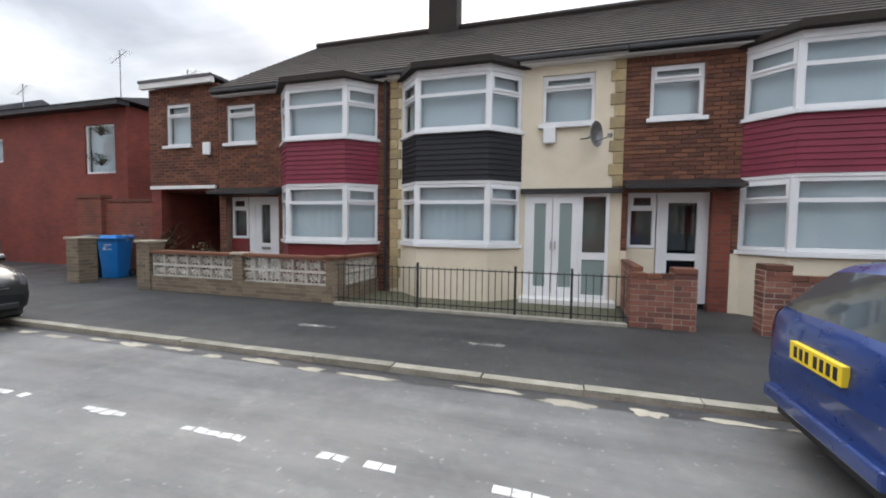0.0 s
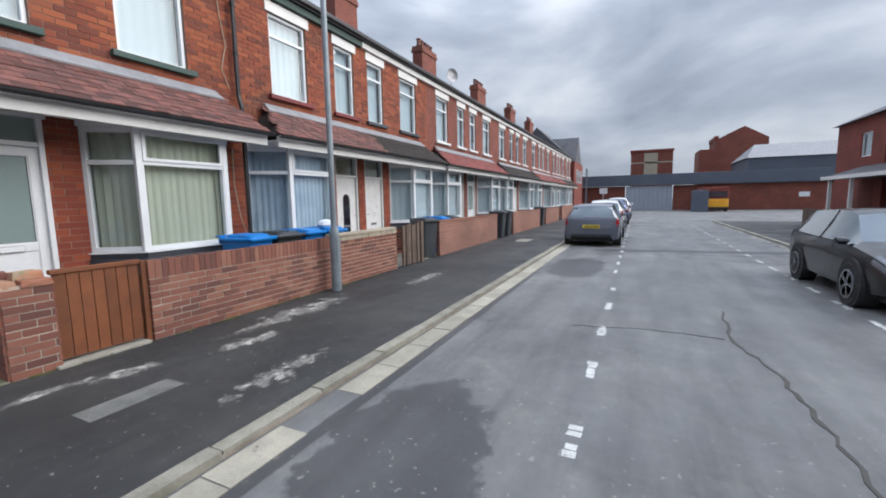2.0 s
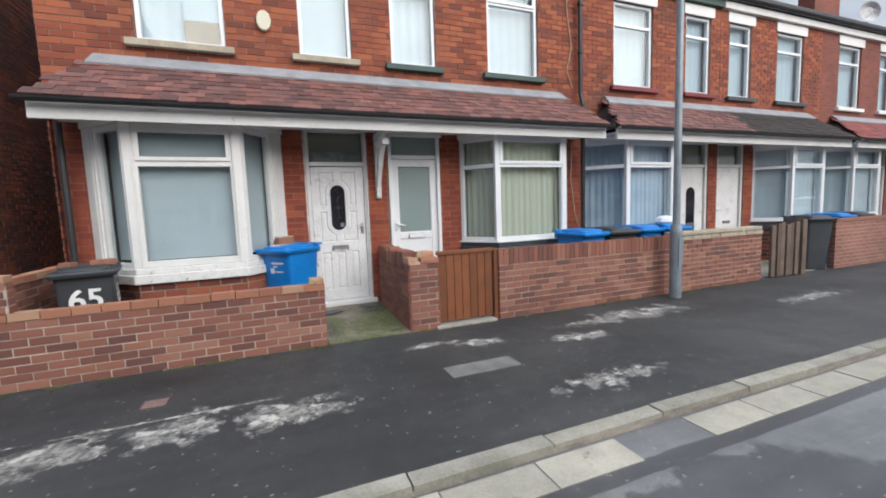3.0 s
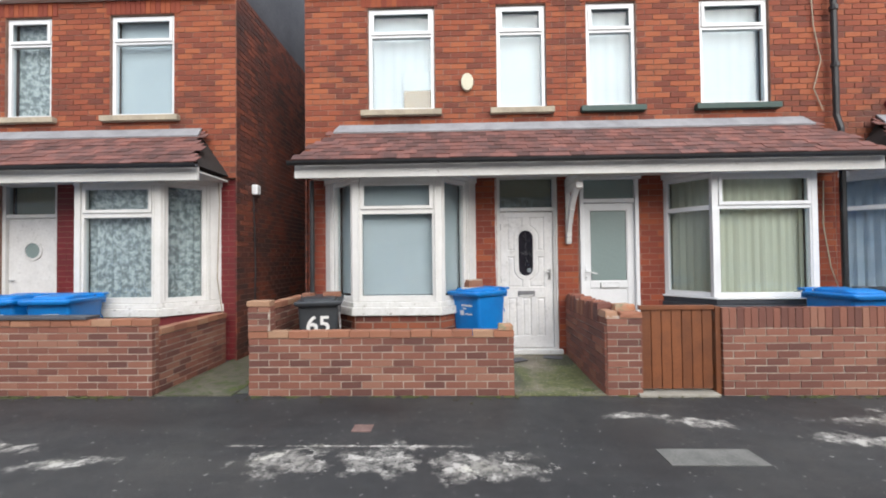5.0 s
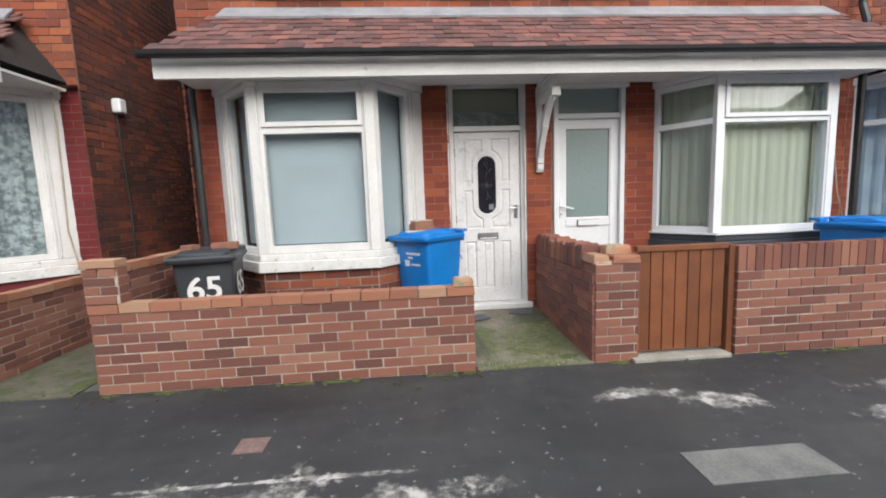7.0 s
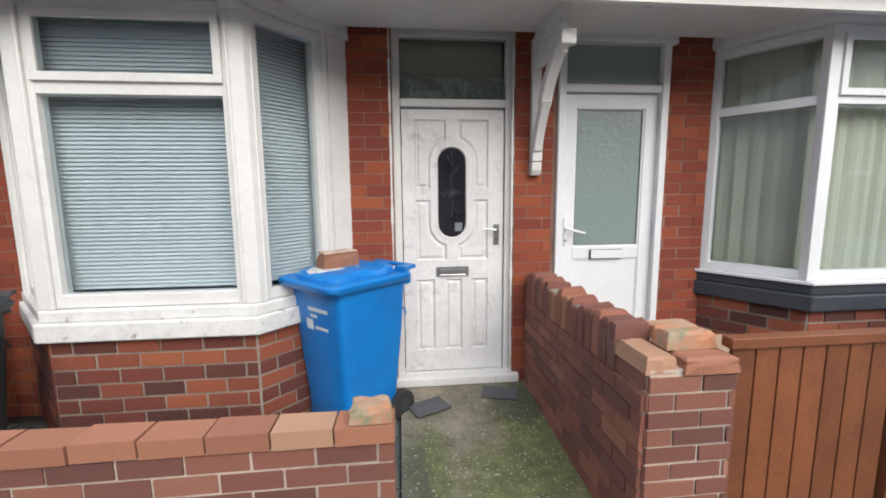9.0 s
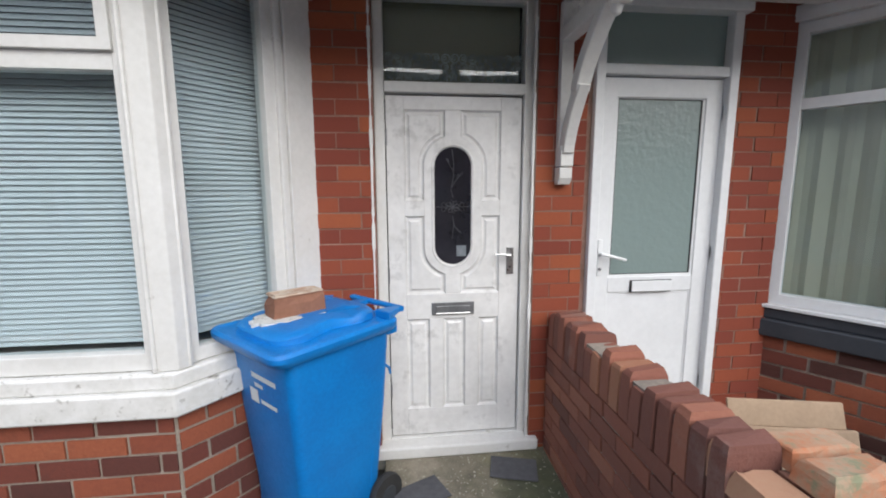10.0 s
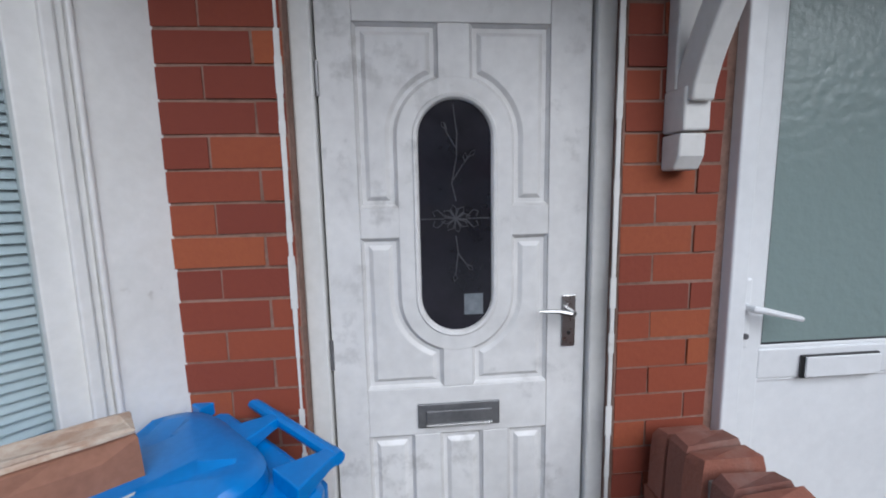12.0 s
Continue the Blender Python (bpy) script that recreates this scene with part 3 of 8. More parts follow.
# ---- shapes ----
class Geo:
    """Plain lists of corners and faces, in metres."""

    def __init__(self):
        self.v, self.f, self.smooth = [], [], False

    def add(self, pts, faces):
        k = len(self.v)
        self.v += [tuple(p) for p in pts]
        self.f += [tuple(i + k for i in q) for q in faces]
        return self

    def box(self, x0, x1, y0, y1, z0, z1):
        x0, x1 = sorted((x0, x1))
        y0, y1 = sorted((y0, y1))
        z0, z1 = sorted((z0, z1))
        return self.add([(x, y, z) for z in (z0, z1) for y in (y0, y1) for x in (x0, x1)],
                        [(0, 2, 3, 1), (4, 5, 7, 6), (0, 1, 5, 4), (2, 6, 7, 3), (0, 4, 6, 2), (1, 3, 7, 5)])

    def obox(self, p, d, a0, a1, n0, n1, z0, z1):
        """A box along d from p: a0..a1 along it, n0..n1 outward from it, z0..z1 high."""
        nn = (d[1], -d[0])
        c = [(p[0] + d[0] * a + nn[0] * q, p[1] + d[1] * a + nn[1] * q) for q in (n1, n0) for a in (a0, a1)]
        return self.add([(*c[0], z0), (*c[1], z0), (*c[2], z0), (*c[3], z0), (*c[0], z1), (*c[1], z1), (*c[2], z1), (*c[3], z1)],
                        [(0, 2, 3, 1), (4, 5, 7, 6), (0, 1, 5, 4), (2, 6, 7, 3), (0, 4, 6, 2), (1, 3, 7, 5)])

    def prism(self, pts, vec):
        """A flat outline swept by vec; pts turn anticlockwise as seen from the side that vec points to."""
        k = len(pts)
        top = [(p[0] + vec[0], p[1] + vec[1], p[2] + vec[2]) for p in pts]
        return self.add(list(pts) + top, [tuple(reversed(range(k))), tuple(range(k, 2 * k))] + [(i, (i + 1) % k, (i + 1) % k + k, i + k) for i in range(k)])

    def ring_frame(self, p, d, a0, a1, z0, z1, w, n0, n1):
        """A picture-frame ring of that width."""
        nn = (d[1], -d[0])
        P = lambda a, q, z: (p[0] + d[0] * a + nn[0] * q, p[1] + d[1] * a + nn[1] * q, z)
        o, i = [(a0, z0), (a1, z0), (a1, z1), (a0, z1)], [(a0 + w, z0 + w), (a1 - w, z0 + w), (a1 - w, z1 - w), (a0 + w, z1 - w)]
        v = [P(a, n1, z) for a, z in o] + [P(a, n1, z) for a, z in i] + [P(a, n0, z) for a, z in o] + [P(a, n0, z) for a, z in i]
        f = []
        for k in range(4):
            m = (k + 1) % 4
            f += [(k, m, m + 4, k + 4), (k + 4, m + 4, m + 12, k + 12), (k + 12, m + 12, m + 8, k + 8), (k + 8, m + 8, m, k)]
        return self.add(v, f)

    def slab(self, plan, z0, z1):
        return self.prism([(x, y, z0) for x, y in plan], (0, 0, z1 - z0))

    def rings(self, rows, closed=True, caps=True):
        k = len(rows[0])
        faces = []
        for i in range(len(rows) - 1):
            for j in range(k if closed else k - 1):
                a, b = i * k + j, i * k + (j + 1) % k
                faces.append((a, b, b + k, a + k))
        if caps:
            faces += [tuple(reversed(range(k))), tuple(range((len(rows) - 1) * k, len(rows) * k))]
        return self.add([p for r in rows for p in r], faces)

    def tube(self, pts, r, seg=8):
        rows = []
        for i, p in enumerate(pts):
            a, b = Vector(pts[max(i - 1, 0)]), Vector(pts[min(i + 1, len(pts) - 1)])
            t = (b - a).normalized()
            s = t.cross(Vector((0, 0, 1)) if abs(t.z) < 0.9 else Vector((1, 0, 0))).normalized()
            w = s.cross(t)
            rr = r[i] if isinstance(r, (list, tuple)) else r
            rows.append([tuple(Vector(p) + (s * math.cos(T * j / seg) - w * math.sin(T * j / seg)) * rr) for j in range(seg)])
        return self.rings(rows)

    def lathe(self, prof, c=(0, 0, 0), axis="z", seg=16):
        rows = []
        for r, h in prof:
            row = []
            for j in range(seg):
                a, b = r * math.cos(T * j / seg), r * math.sin(T * j / seg)
                row.append({"z": (c[0] + a, c[1] + b, c[2] + h), "y": (c[0] + b, c[1] + h, c[2] + a), "x": (c[0] + h, c[1] + a, c[2] + b)}[axis])
            rows.append(row)
        return self.rings(rows)

    def mesh(self, name):
        me = bpy.data.meshes.new(name)
        me.from_pydata(self.v, [], self.f)
        if self.smooth:
            me.polygons.foreach_set("use_smooth", [True] * len(me.polygons))
            me.set_sharp_from_angle(angle=radians(35))
        return me


def part(name, geo, material, parent=None, label="", bevel=0.0, at=None, turn=0.0, kind=""):
    """Links a Geo (or a mesh) as one object under its thing."""
    me = geo.mesh(name) if isinstance(geo, Geo) else geo
    if material is not None and not me.materials:
        me.materials.append(M[material] if isinstance(material, str) else material)
    ob = new(name, me)
    ob.parent = parent
    if at is not None:
        ob.location = at
    if turn:
        ob.rotation_euler.z = radians(turn)
    if bevel:
        md = ob.modifiers.new("edge", "BEVEL")
        md.width, md.segments, md.limit_method = bevel, 2, "ANGLE"
    return tagged(ob, label, kind=kind)


def thing(name, label, category, x=0.0, y=0.0, z=0.0, turn=0.0, group=""):
    e = new(name)
    e.empty_display_size = 0.2
    e.location, e.rotation_euler.z = (x, y, z), radians(turn)
    return tagged(e, label, category, group)


def unit(d):
    k = math.hypot(*d)
    return (d[0] / k, d[1] / k)


PIECES = {}


def piece_mesh(name, L, D, H, material):
    key = (name, round(L, 2), round(D, 2), round(H, 3), material)
    if key not in PIECES:
        j = random.random
        g = Geo().box(0, L, -D, 0, 0, H)
        g.v = [(x + (j() - 0.5) * 0.003, y + (j() - 0.5) * 0.003, z + (j() - 0.5) * 0.003) for x, y, z in g.v]
        me = g.mesh(name)
        me.materials.append(M[material])
        PIECES[key] = me
    return PIECES[key]


def brickwork(parent, p0, p1, z0, z1, holes=(), material="brick_red", single=False, proud=0.007, deep=0.02, gap=0.012, course=0.075, length=0.225, wave=0.0, top=None, limit=300, geo=None):
    """Stretcher bond from p0 to p1 (seen from outside, left to right), bricks proud of the wall by that much. holes: (a0, a1, z0, z1).
    single: each brick an object of its own; otherwise they go into geo, or into one mesh."""
    d = unit((p1[0] - p0[0], p1[1] - p0[1]))
    L = math.hypot(p1[0] - p0[0], p1[1] - p0[1])
    nn = (d[1], -d[0])
    rows = max(1, round((z1 - z0) / course))
    ch = (z1 - z0) / rows
    out = geo or Geo()
    ang, count = math.atan2(d[1], d[0]), 0
    for r in range(rows):
        za, zb = z0 + r * ch, z0 + (r + 1) * ch
        spans = [(0.0, L)]
        for h in holes:
            if h[2] < (za + zb) / 2 < h[3]:
                spans = [s for a, b in spans for s in ((a, min(b, h[0])), (max(a, h[1]), b)) if s[1] - s[0] > 0.02]
        for a, b in spans:
            x = math.floor(a / length) * length - (length / 2 if r % 2 else 0)
            while x < b:
                s, e = max(x, a), min(x + length, b)
                x += length
                if e - s < 0.03:
                    continue
                if top and za + ch * 0.6 > top((s + e) / 2):
                    continue
                out_by = proud + random.uniform(-0.002, 0.003)
                s2, e2, zz = s + gap / 2 + random.uniform(-0.001, 0.001), e - gap / 2, za + gap / 2 + random.uniform(-0.001, 0.001)
                if single and count < limit:
                    me = piece_mesh("brick", e2 - s2, deep, ch - gap, material)
                    ob = new("brick", me)
                    ob.parent = parent
                    ob.location = (p0[0] + d[0] * s2 + nn[0] * out_by, p0[1] + d[1] * s2 + nn[1] * out_by, zz)
                    ob.rotation_euler.z = ang + math.pi
                    ob.rotation_euler.z = ang
                    ob.location = (p0[0] + d[0] * s2 - nn[0] * (deep - out_by), p0[1] + d[1] * s2 - nn[1] * (deep - out_by), zz)
                    count += 1
                else:
                    out.obox(p0, d, s2, e2, out_by - deep, out_by, zz, zz + ch - gap)
    if geo is None and out.v:
        part("bricks", out, material, parent, kind="stuff")


def holed(geo, p0, p1, z0, z1, n0, n1, holes):
    """A wall slab with openings, as one closed surface."""
    d = unit((p1[0] - p0[0], p1[1] - p0[1]))
    L = math.hypot(p1[0] - p0[0], p1[1] - p0[1])
    nn = (d[1], -d[0])
    clip = lambda v, a, b: round(min(max(v, a), b), 5)
    xs = sorted({0.0, round(L, 5), *[clip(h[i], 0, L) for h in holes for i in (0, 1)]})
    zs = sorted({round(z0, 5), round(z1, 5), *[clip(h[i], z0, z1) for h in holes for i in (2, 3)]})
    solid = {}
    for i, (a, b) in enumerate(zip(xs, xs[1:])):
        for k, (c, e) in enumerate(zip(zs, zs[1:])):
            mx, mz = (a + b) / 2, (c + e) / 2
            solid[i, k] = not any(h[0] < mx < h[1] and h[2] < mz < h[3] for h in holes)
    pts, index, faces = [], {}, []

    def at(i, k, q):
        if (i, k, q) not in index:
            index[i, k, q] = len(pts)
            o = n1 if q else n0
            pts.append((p0[0] + d[0] * xs[i] + nn[0] * o, p0[1] + d[1] * xs[i] + nn[1] * o, zs[k]))
        return index[i, k, q]
    for (i, k), full in solid.items():
        if not full:
            continue
        faces += [(at(i, k, 1), at(i + 1, k, 1), at(i + 1, k + 1, 1), at(i, k + 1, 1)), (at(i, k, 0), at(i, k + 1, 0), at(i + 1, k + 1, 0), at(i + 1, k, 0))]
        for gone, e0, e1 in (((i - 1, k), (i, k), (i, k + 1)), ((i + 1, k), (i + 1, k + 1), (i + 1, k)), ((i, k - 1), (i + 1, k), (i, k)), ((i, k + 1), (i, k + 1), (i + 1, k + 1))):
            if not solid.get(gone, False):
                faces.append((at(*e0, 0), at(*e0, 1), at(*e1, 1), at(*e1, 0))[::-1])
    return geo.add(pts, faces)


def window(parent, p0, p1, z0, z1, transom=None, mull=(), fw=0.055, back=-0.07, front=0.0, cover="net", material="upvc", sill=None, light=True, coverdrop=0.0, glass="glass", name="window"):
    """A framed window from p0 to p1: frame > panes, sill, blind."""
    d = unit((p1[0] - p0[0], p1[1] - p0[1]))
    L = math.hypot(p1[0] - p0[0], p1[1] - p0[1])
    w = part(name, Geo().ring_frame(p0, d, 0, L, z0, z1, fw, back, front), material, parent, bevel=0.004)
    bar = lambda nm, a0, a1, q0, q1: part(nm, Geo().obox(p0, d, a0, a1, back, front - 0.002, q0, q1), material, w)
    cols = [fw] + [m * L for m in mull] + [L - fw]
    panes = []
    for i, (a, b) in enumerate(zip(cols, cols[1:])):
        if i:
            bar("mullion", a - fw / 2, a + fw / 2, z0 + fw, z1 - fw)
            a += fw / 2
        if i < len(cols) - 2:
            b -= fw / 2
        if transom:
            bar("transom", a, b, transom - fw / 2, transom + fw / 2)
            q0, q1 = transom + fw / 2, z1 - fw
            panes += [(a, b, z0 + fw, transom - fw / 2), (a, b, q0, q1)]
            if light:
                part("sash", Geo().ring_frame(p0, d, a - 0.012, b + 0.012, q0 - 0.012, q1 + 0.012, 0.045, front, front + 0.018), material, w, bevel=0.003)
        else:
            panes.append((a, b, z0 + fw, z1 - fw))
    for a, b, q0, q1 in panes:
        part("pane", Geo().obox(p0, d, a, b, back + 0.03, back + 0.036, q0, q1), glass, w)
    if sill:
        part("sill", Geo().obox(p0, d, -0.06, L + 0.06, -0.1, front + 0.1, z0 - 0.075, z0 - 0.002), sill, w, bevel=0.006)
    c0, c1, q0 = 0.02, L - 0.02, z0 + 0.03 + coverdrop
    if cover == "venetian":
        s = Geo()
        z = q0
        while z < z1 - 0.04:
            nn = (d[1], -d[0])
            pts = [(p0[0] + d[0] * a + nn[0] * k, p0[1] + d[1] * a + nn[1] * k, zz) for a, k, zz in ((c0, back - 0.05, z), (c1, back - 0.05, z), (c1, back - 0.064, z + 0.0235), (c0, back - 0.064, z + 0.0235))]
            s.prism(pts, (0, 0, 0.002))
            z += 0.024
        part("blind", s, "blind", w, "grey venetian blind")
    elif cover:
        s = Geo()
        nn = (d[1], -d[0])
        k = max(6, int(L / 0.035))
        rows = []
        for zz in (q0, z1 - 0.02):
            row = []
            for i in range(k + 1):
                a = c0 + (c1 - c0) * i / k
                o = back - 0.07 + (0.012 * math.sin(i * 1.9) + 0.006 * math.sin(i * 0.7) if cover not in ("roller", "net") else 0.0035 * math.sin(i * 1.3) if cover == "net" else 0)
                row.append((p0[0] + d[0] * a + nn[0] * o, p0[1] + d[1] * a + nn[1] * o, zz))
            for i in reversed(range(k + 1)):
                x, y, q = row[i]
                row.append((x - nn[0] * 0.003, y - nn[1] * 0.003, q))
            rows.append(row)
        s.rings(rows)
        m = {"net": "net", "lace": "lace", "cream": "curtain_cream", "blue": "curtain_blue", "roller": "net"}[cover]
        part("curtain", s, m, w, {"net": "pale net curtain", "lace": "patterned lace curtain", "cream": "cream vertical blind", "blue": "blue grey curtain", "roller": "pale roller blind"}[cover])
    return w


# ---- the street ----
KS, KN = -3.69, 2.81      # kerb faces
RZ = -0.06                # the road lies that much lower
WS, WN = -6.34, 5.55      # garden wall faces
ground = part("ground", Geo().box(-400, 400, -400, 400, -0.5, -0.16), "pave")
tagged(ground, kind="structure")
road = part("road", Geo().box(-58, 40, KS + 0.0, KN - 0.0, -0.3, RZ).box(-58, -31, KN, 60, -0.3, RZ), "road")
tagged(road, kind="structure")
pave_s = tagged(part("pavement_south", Geo().box(-58, 40, -13, KS - 0.12, -0.3, 0.0), "pave"), kind="structure")
pave_n = tagged(part("pavement_north", Geo().box(-30, 40, KN + 0.12, 20, -0.3, 0.0), "pave"), kind="structure")


def kerb_line(name, y, side, x0, x1, blocks):
    base = tagged(part(name, Geo().box(x0, x1, y, y + side * 0.12, -0.28, -0.03), "mortar"), kind="structure")
    x, j = x0, 0
    while x < x1:
        L = 0.915
        g = Geo().box(0, L - 0.012, 0, 0.125, 0, 0.14)
        me = PIECES.get("kerb") or g.mesh("kerb_stone")
        if "kerb" not in PIECES:
            me.materials.append(M["kerb"])
            PIECES["kerb"] = me
        o = new("kerb_stone", me)
        o.parent, o.location = base, (x, y if side > 0 else y - 0.125, -0.137 + random.uniform(-0.005, 0.004))
        o.rotation_euler = (0, random.uniform(-0.004, 0.004), random.uniform(-0.004, 0.004))
        x += L
    if blocks:
        x = x0 + 0.3
        while x < x1:
            if random.random() < blocks:
                me = PIECES.get("chan")
                if not me:
                    me = Geo().box(0, 0.6, 0, 0.25, 0, 0.1).mesh("channel_block")
                    me.materials.append(M["channel"])
                    PIECES["chan"] = me
                o = new("channel_block", me)
                o.parent, o.location = base, (x, y - side * 0.3 if side > 0 else y + 0.03, RZ - 0.091 + random.uniform(-0.004, 0.004))
                o.rotation_euler.z = random.uniform(-0.006, 0.006)
            x += 0.612


kerb_line("kerb_south", KS, -1, -55.8, 20.1, 0.93)
kerb_line("kerb_north", KN, 1, -30.0, 20.1, 0.0)


def blotch(name, x, y, z, rx, ry, material, n=18, rough=0.3, label="", h=0.004, turn=0.0):
    """A thin uneven patch lying on the ground."""
    pts, c, s = [], math.cos(turn), math.sin(turn)
    for i in range(n):
        r = 1 + random.uniform(-rough, rough)
        a, b = rx * r * math.cos(T * i / n), ry * r * math.sin(T * i / n)
        pts.append((x + a * c - b * s, y + a * s + b * c))
    return pts


def blotches(name, rows, z, material, kind="stuff", label=""):
    g = Geo()
    for r in rows:
        x, y, rx, ry = r[:4]
        g.slab(blotch("", x, y, z, rx, ry, material, n=r[5] if len(r) > 5 else 16, rough=r[4] if len(r) > 4 else 0.35), z - 0.01, z + 0.003)
    return tagged(part(name, g, material), label, kind=kind)


def dashes(name, y, xs, L=0.55, w=0.08):
    g = Geo()
    for x in xs:
        k = 0
        for i in range(5):
            a = x + i * L / 5
            if random.random() < 0.86:
                o, ww = random.uniform(-0.008, 0.008), w * random.uniform(0.6, 1.0)
                g.slab([(a, y - ww / 2 + o), (a + L / 5 * random.uniform(0.75, 1), y - ww / 2 + random.uniform(-0.01, 0.01)), (a + L / 5 * random.uniform(0.75, 1), y + ww / 2), (a, y + ww / 2 + o)], RZ - 0.01, RZ + 0.003)
    return tagged(part(name, g, "paint_white"), "worn white broken parking line on the road", "road marking", kind="stuff")


dashes("parking_line", 1.31, [1.9 - 1.12 * i for i in range(26)])
dashes("parking_line", -1.73, [1.9 - 1.25 * i for i in range(9)], 0.4, 0.1)
dashes("parking_line", -1.78, [-10.0 - 1.25 * i for i in range(24)], 0.45, 0.09)
blotches("gutter_wear", [(x, KN - 0.15 + random.uniform(-0.06, 0.04), random.uniform(0.12, 0.34), random.uniform(0.03, 0.07), 0.4) for x in np.arange(-26, 6, 0.62) if random.random() < 0.8], RZ, "channel", label="pale worn gutter blocks")


def crack(pts, w, seed):
    rnd = random.Random(seed)
    g = Geo()
    path = []
    for (x0, y0), (x1, y1) in zip(pts, pts[1:]):
        k = max(2, int(math.hypot(x1 - x0, y1 - y0) / 0.12))
        path += [(x0 + (x1 - x0) * i / k + rnd.uniform(-0.025, 0.025), y0 + (y1 - y0) * i / k + rnd.uniform(-0.025, 0.025)) for i in range(k)]
    path.append(pts[-1])
    for a, b in zip(path, path[1:]):
        d = unit((b[0] - a[0] + 1e-5, b[1] - a[1]))
        ww = w * rnd.uniform(0.5, 1.2)
        g.slab([(a[0] + d[1] * ww, a[1] - d[0] * ww), (b[0] + d[1] * ww, b[1] - d[0] * ww), (b[0] - d[1] * ww, b[1] + d[0] * ww), (a[0] - d[1] * ww, a[1] + d[0] * ww)], RZ - 0.01, RZ + 0.0045)
    tagged(part("road_crack", g, "tar"), "tarred crack in the road", "crack", kind="stuff")


crack([(1.2, -0.35), (-1.2, -0.28), (-2.46, -0.19), (-3.25, -0.16), (-4.66, -0.2), (-5.58, -0.4), (-6.9, -0.28)], 0.016, 1)
crack([(-5.5, -2.1), (-5.67, -1.2), (-5.58, -0.46)], 0.009, 2)
crack([(-13.5, 2.6), (-13.2, 0.8), (-13.3, -0.6)], 0.02, 3)

# worn paint and residue on the south pavement
tagged(part("inspection_cover", Geo().box(-2.35, -1.66, -5.13, -4.88, -0.02, 0.004), "cover_concrete"), "pale rectangular concrete cover in the pavement", "cover", kind="structure")
tagged(part("inspection_cover", Geo().box(-15.9, -14.9, -5.45, -4.95, -0.02, 0.006), "pale_concrete"), "pale rectangular concrete cover in the pavement", "cover", kind="structure")
tagged(part("stop_tap_cover", Geo().box(0.59, 0.76, -5.58, -5.43, -0.02, 0.005), "iron_rust"), "small rusty brown stop tap cover", "cover", kind="structure")
# ---- terraced houses on the south side ----
HY = -7.84                # their front face
W = 3.8


class House:
    """A house seen from the street: u to the right from its left end, v into it, z up. flip turns it left for right."""

    def __init__(self, x, y, turn, flip, width, name, label, group=""):
        self.e = thing(name, label, "house", x, y, 0, turn, group)
        self.flip, self.w = flip, width

    def pt(self, p):
        return (self.w - p[0], p[1]) if self.flip else tuple(p)

    def seg(self, a, b):
        """The ends of a wall, left to right as seen from outside."""
        a, b = self.pt(a), self.pt(b)
        return (b, a) if self.flip else (a, b)

    def geo(self, g):
        if self.flip:
            g.v = [(self.w - x, y, z) for x, y, z in g.v]
            g.f = [tuple(reversed(q)) for q in g.f]
        return g

    def part(self, name, g, m, parent=None, label="", **k):
        return part(name, self.geo(g), m, parent or self.e, label, **k)

    def holes(self, hs, L):
        return [(L - b, L - a, c, d) if self.flip else (a, b, c, d) for a, b, c, d in hs]


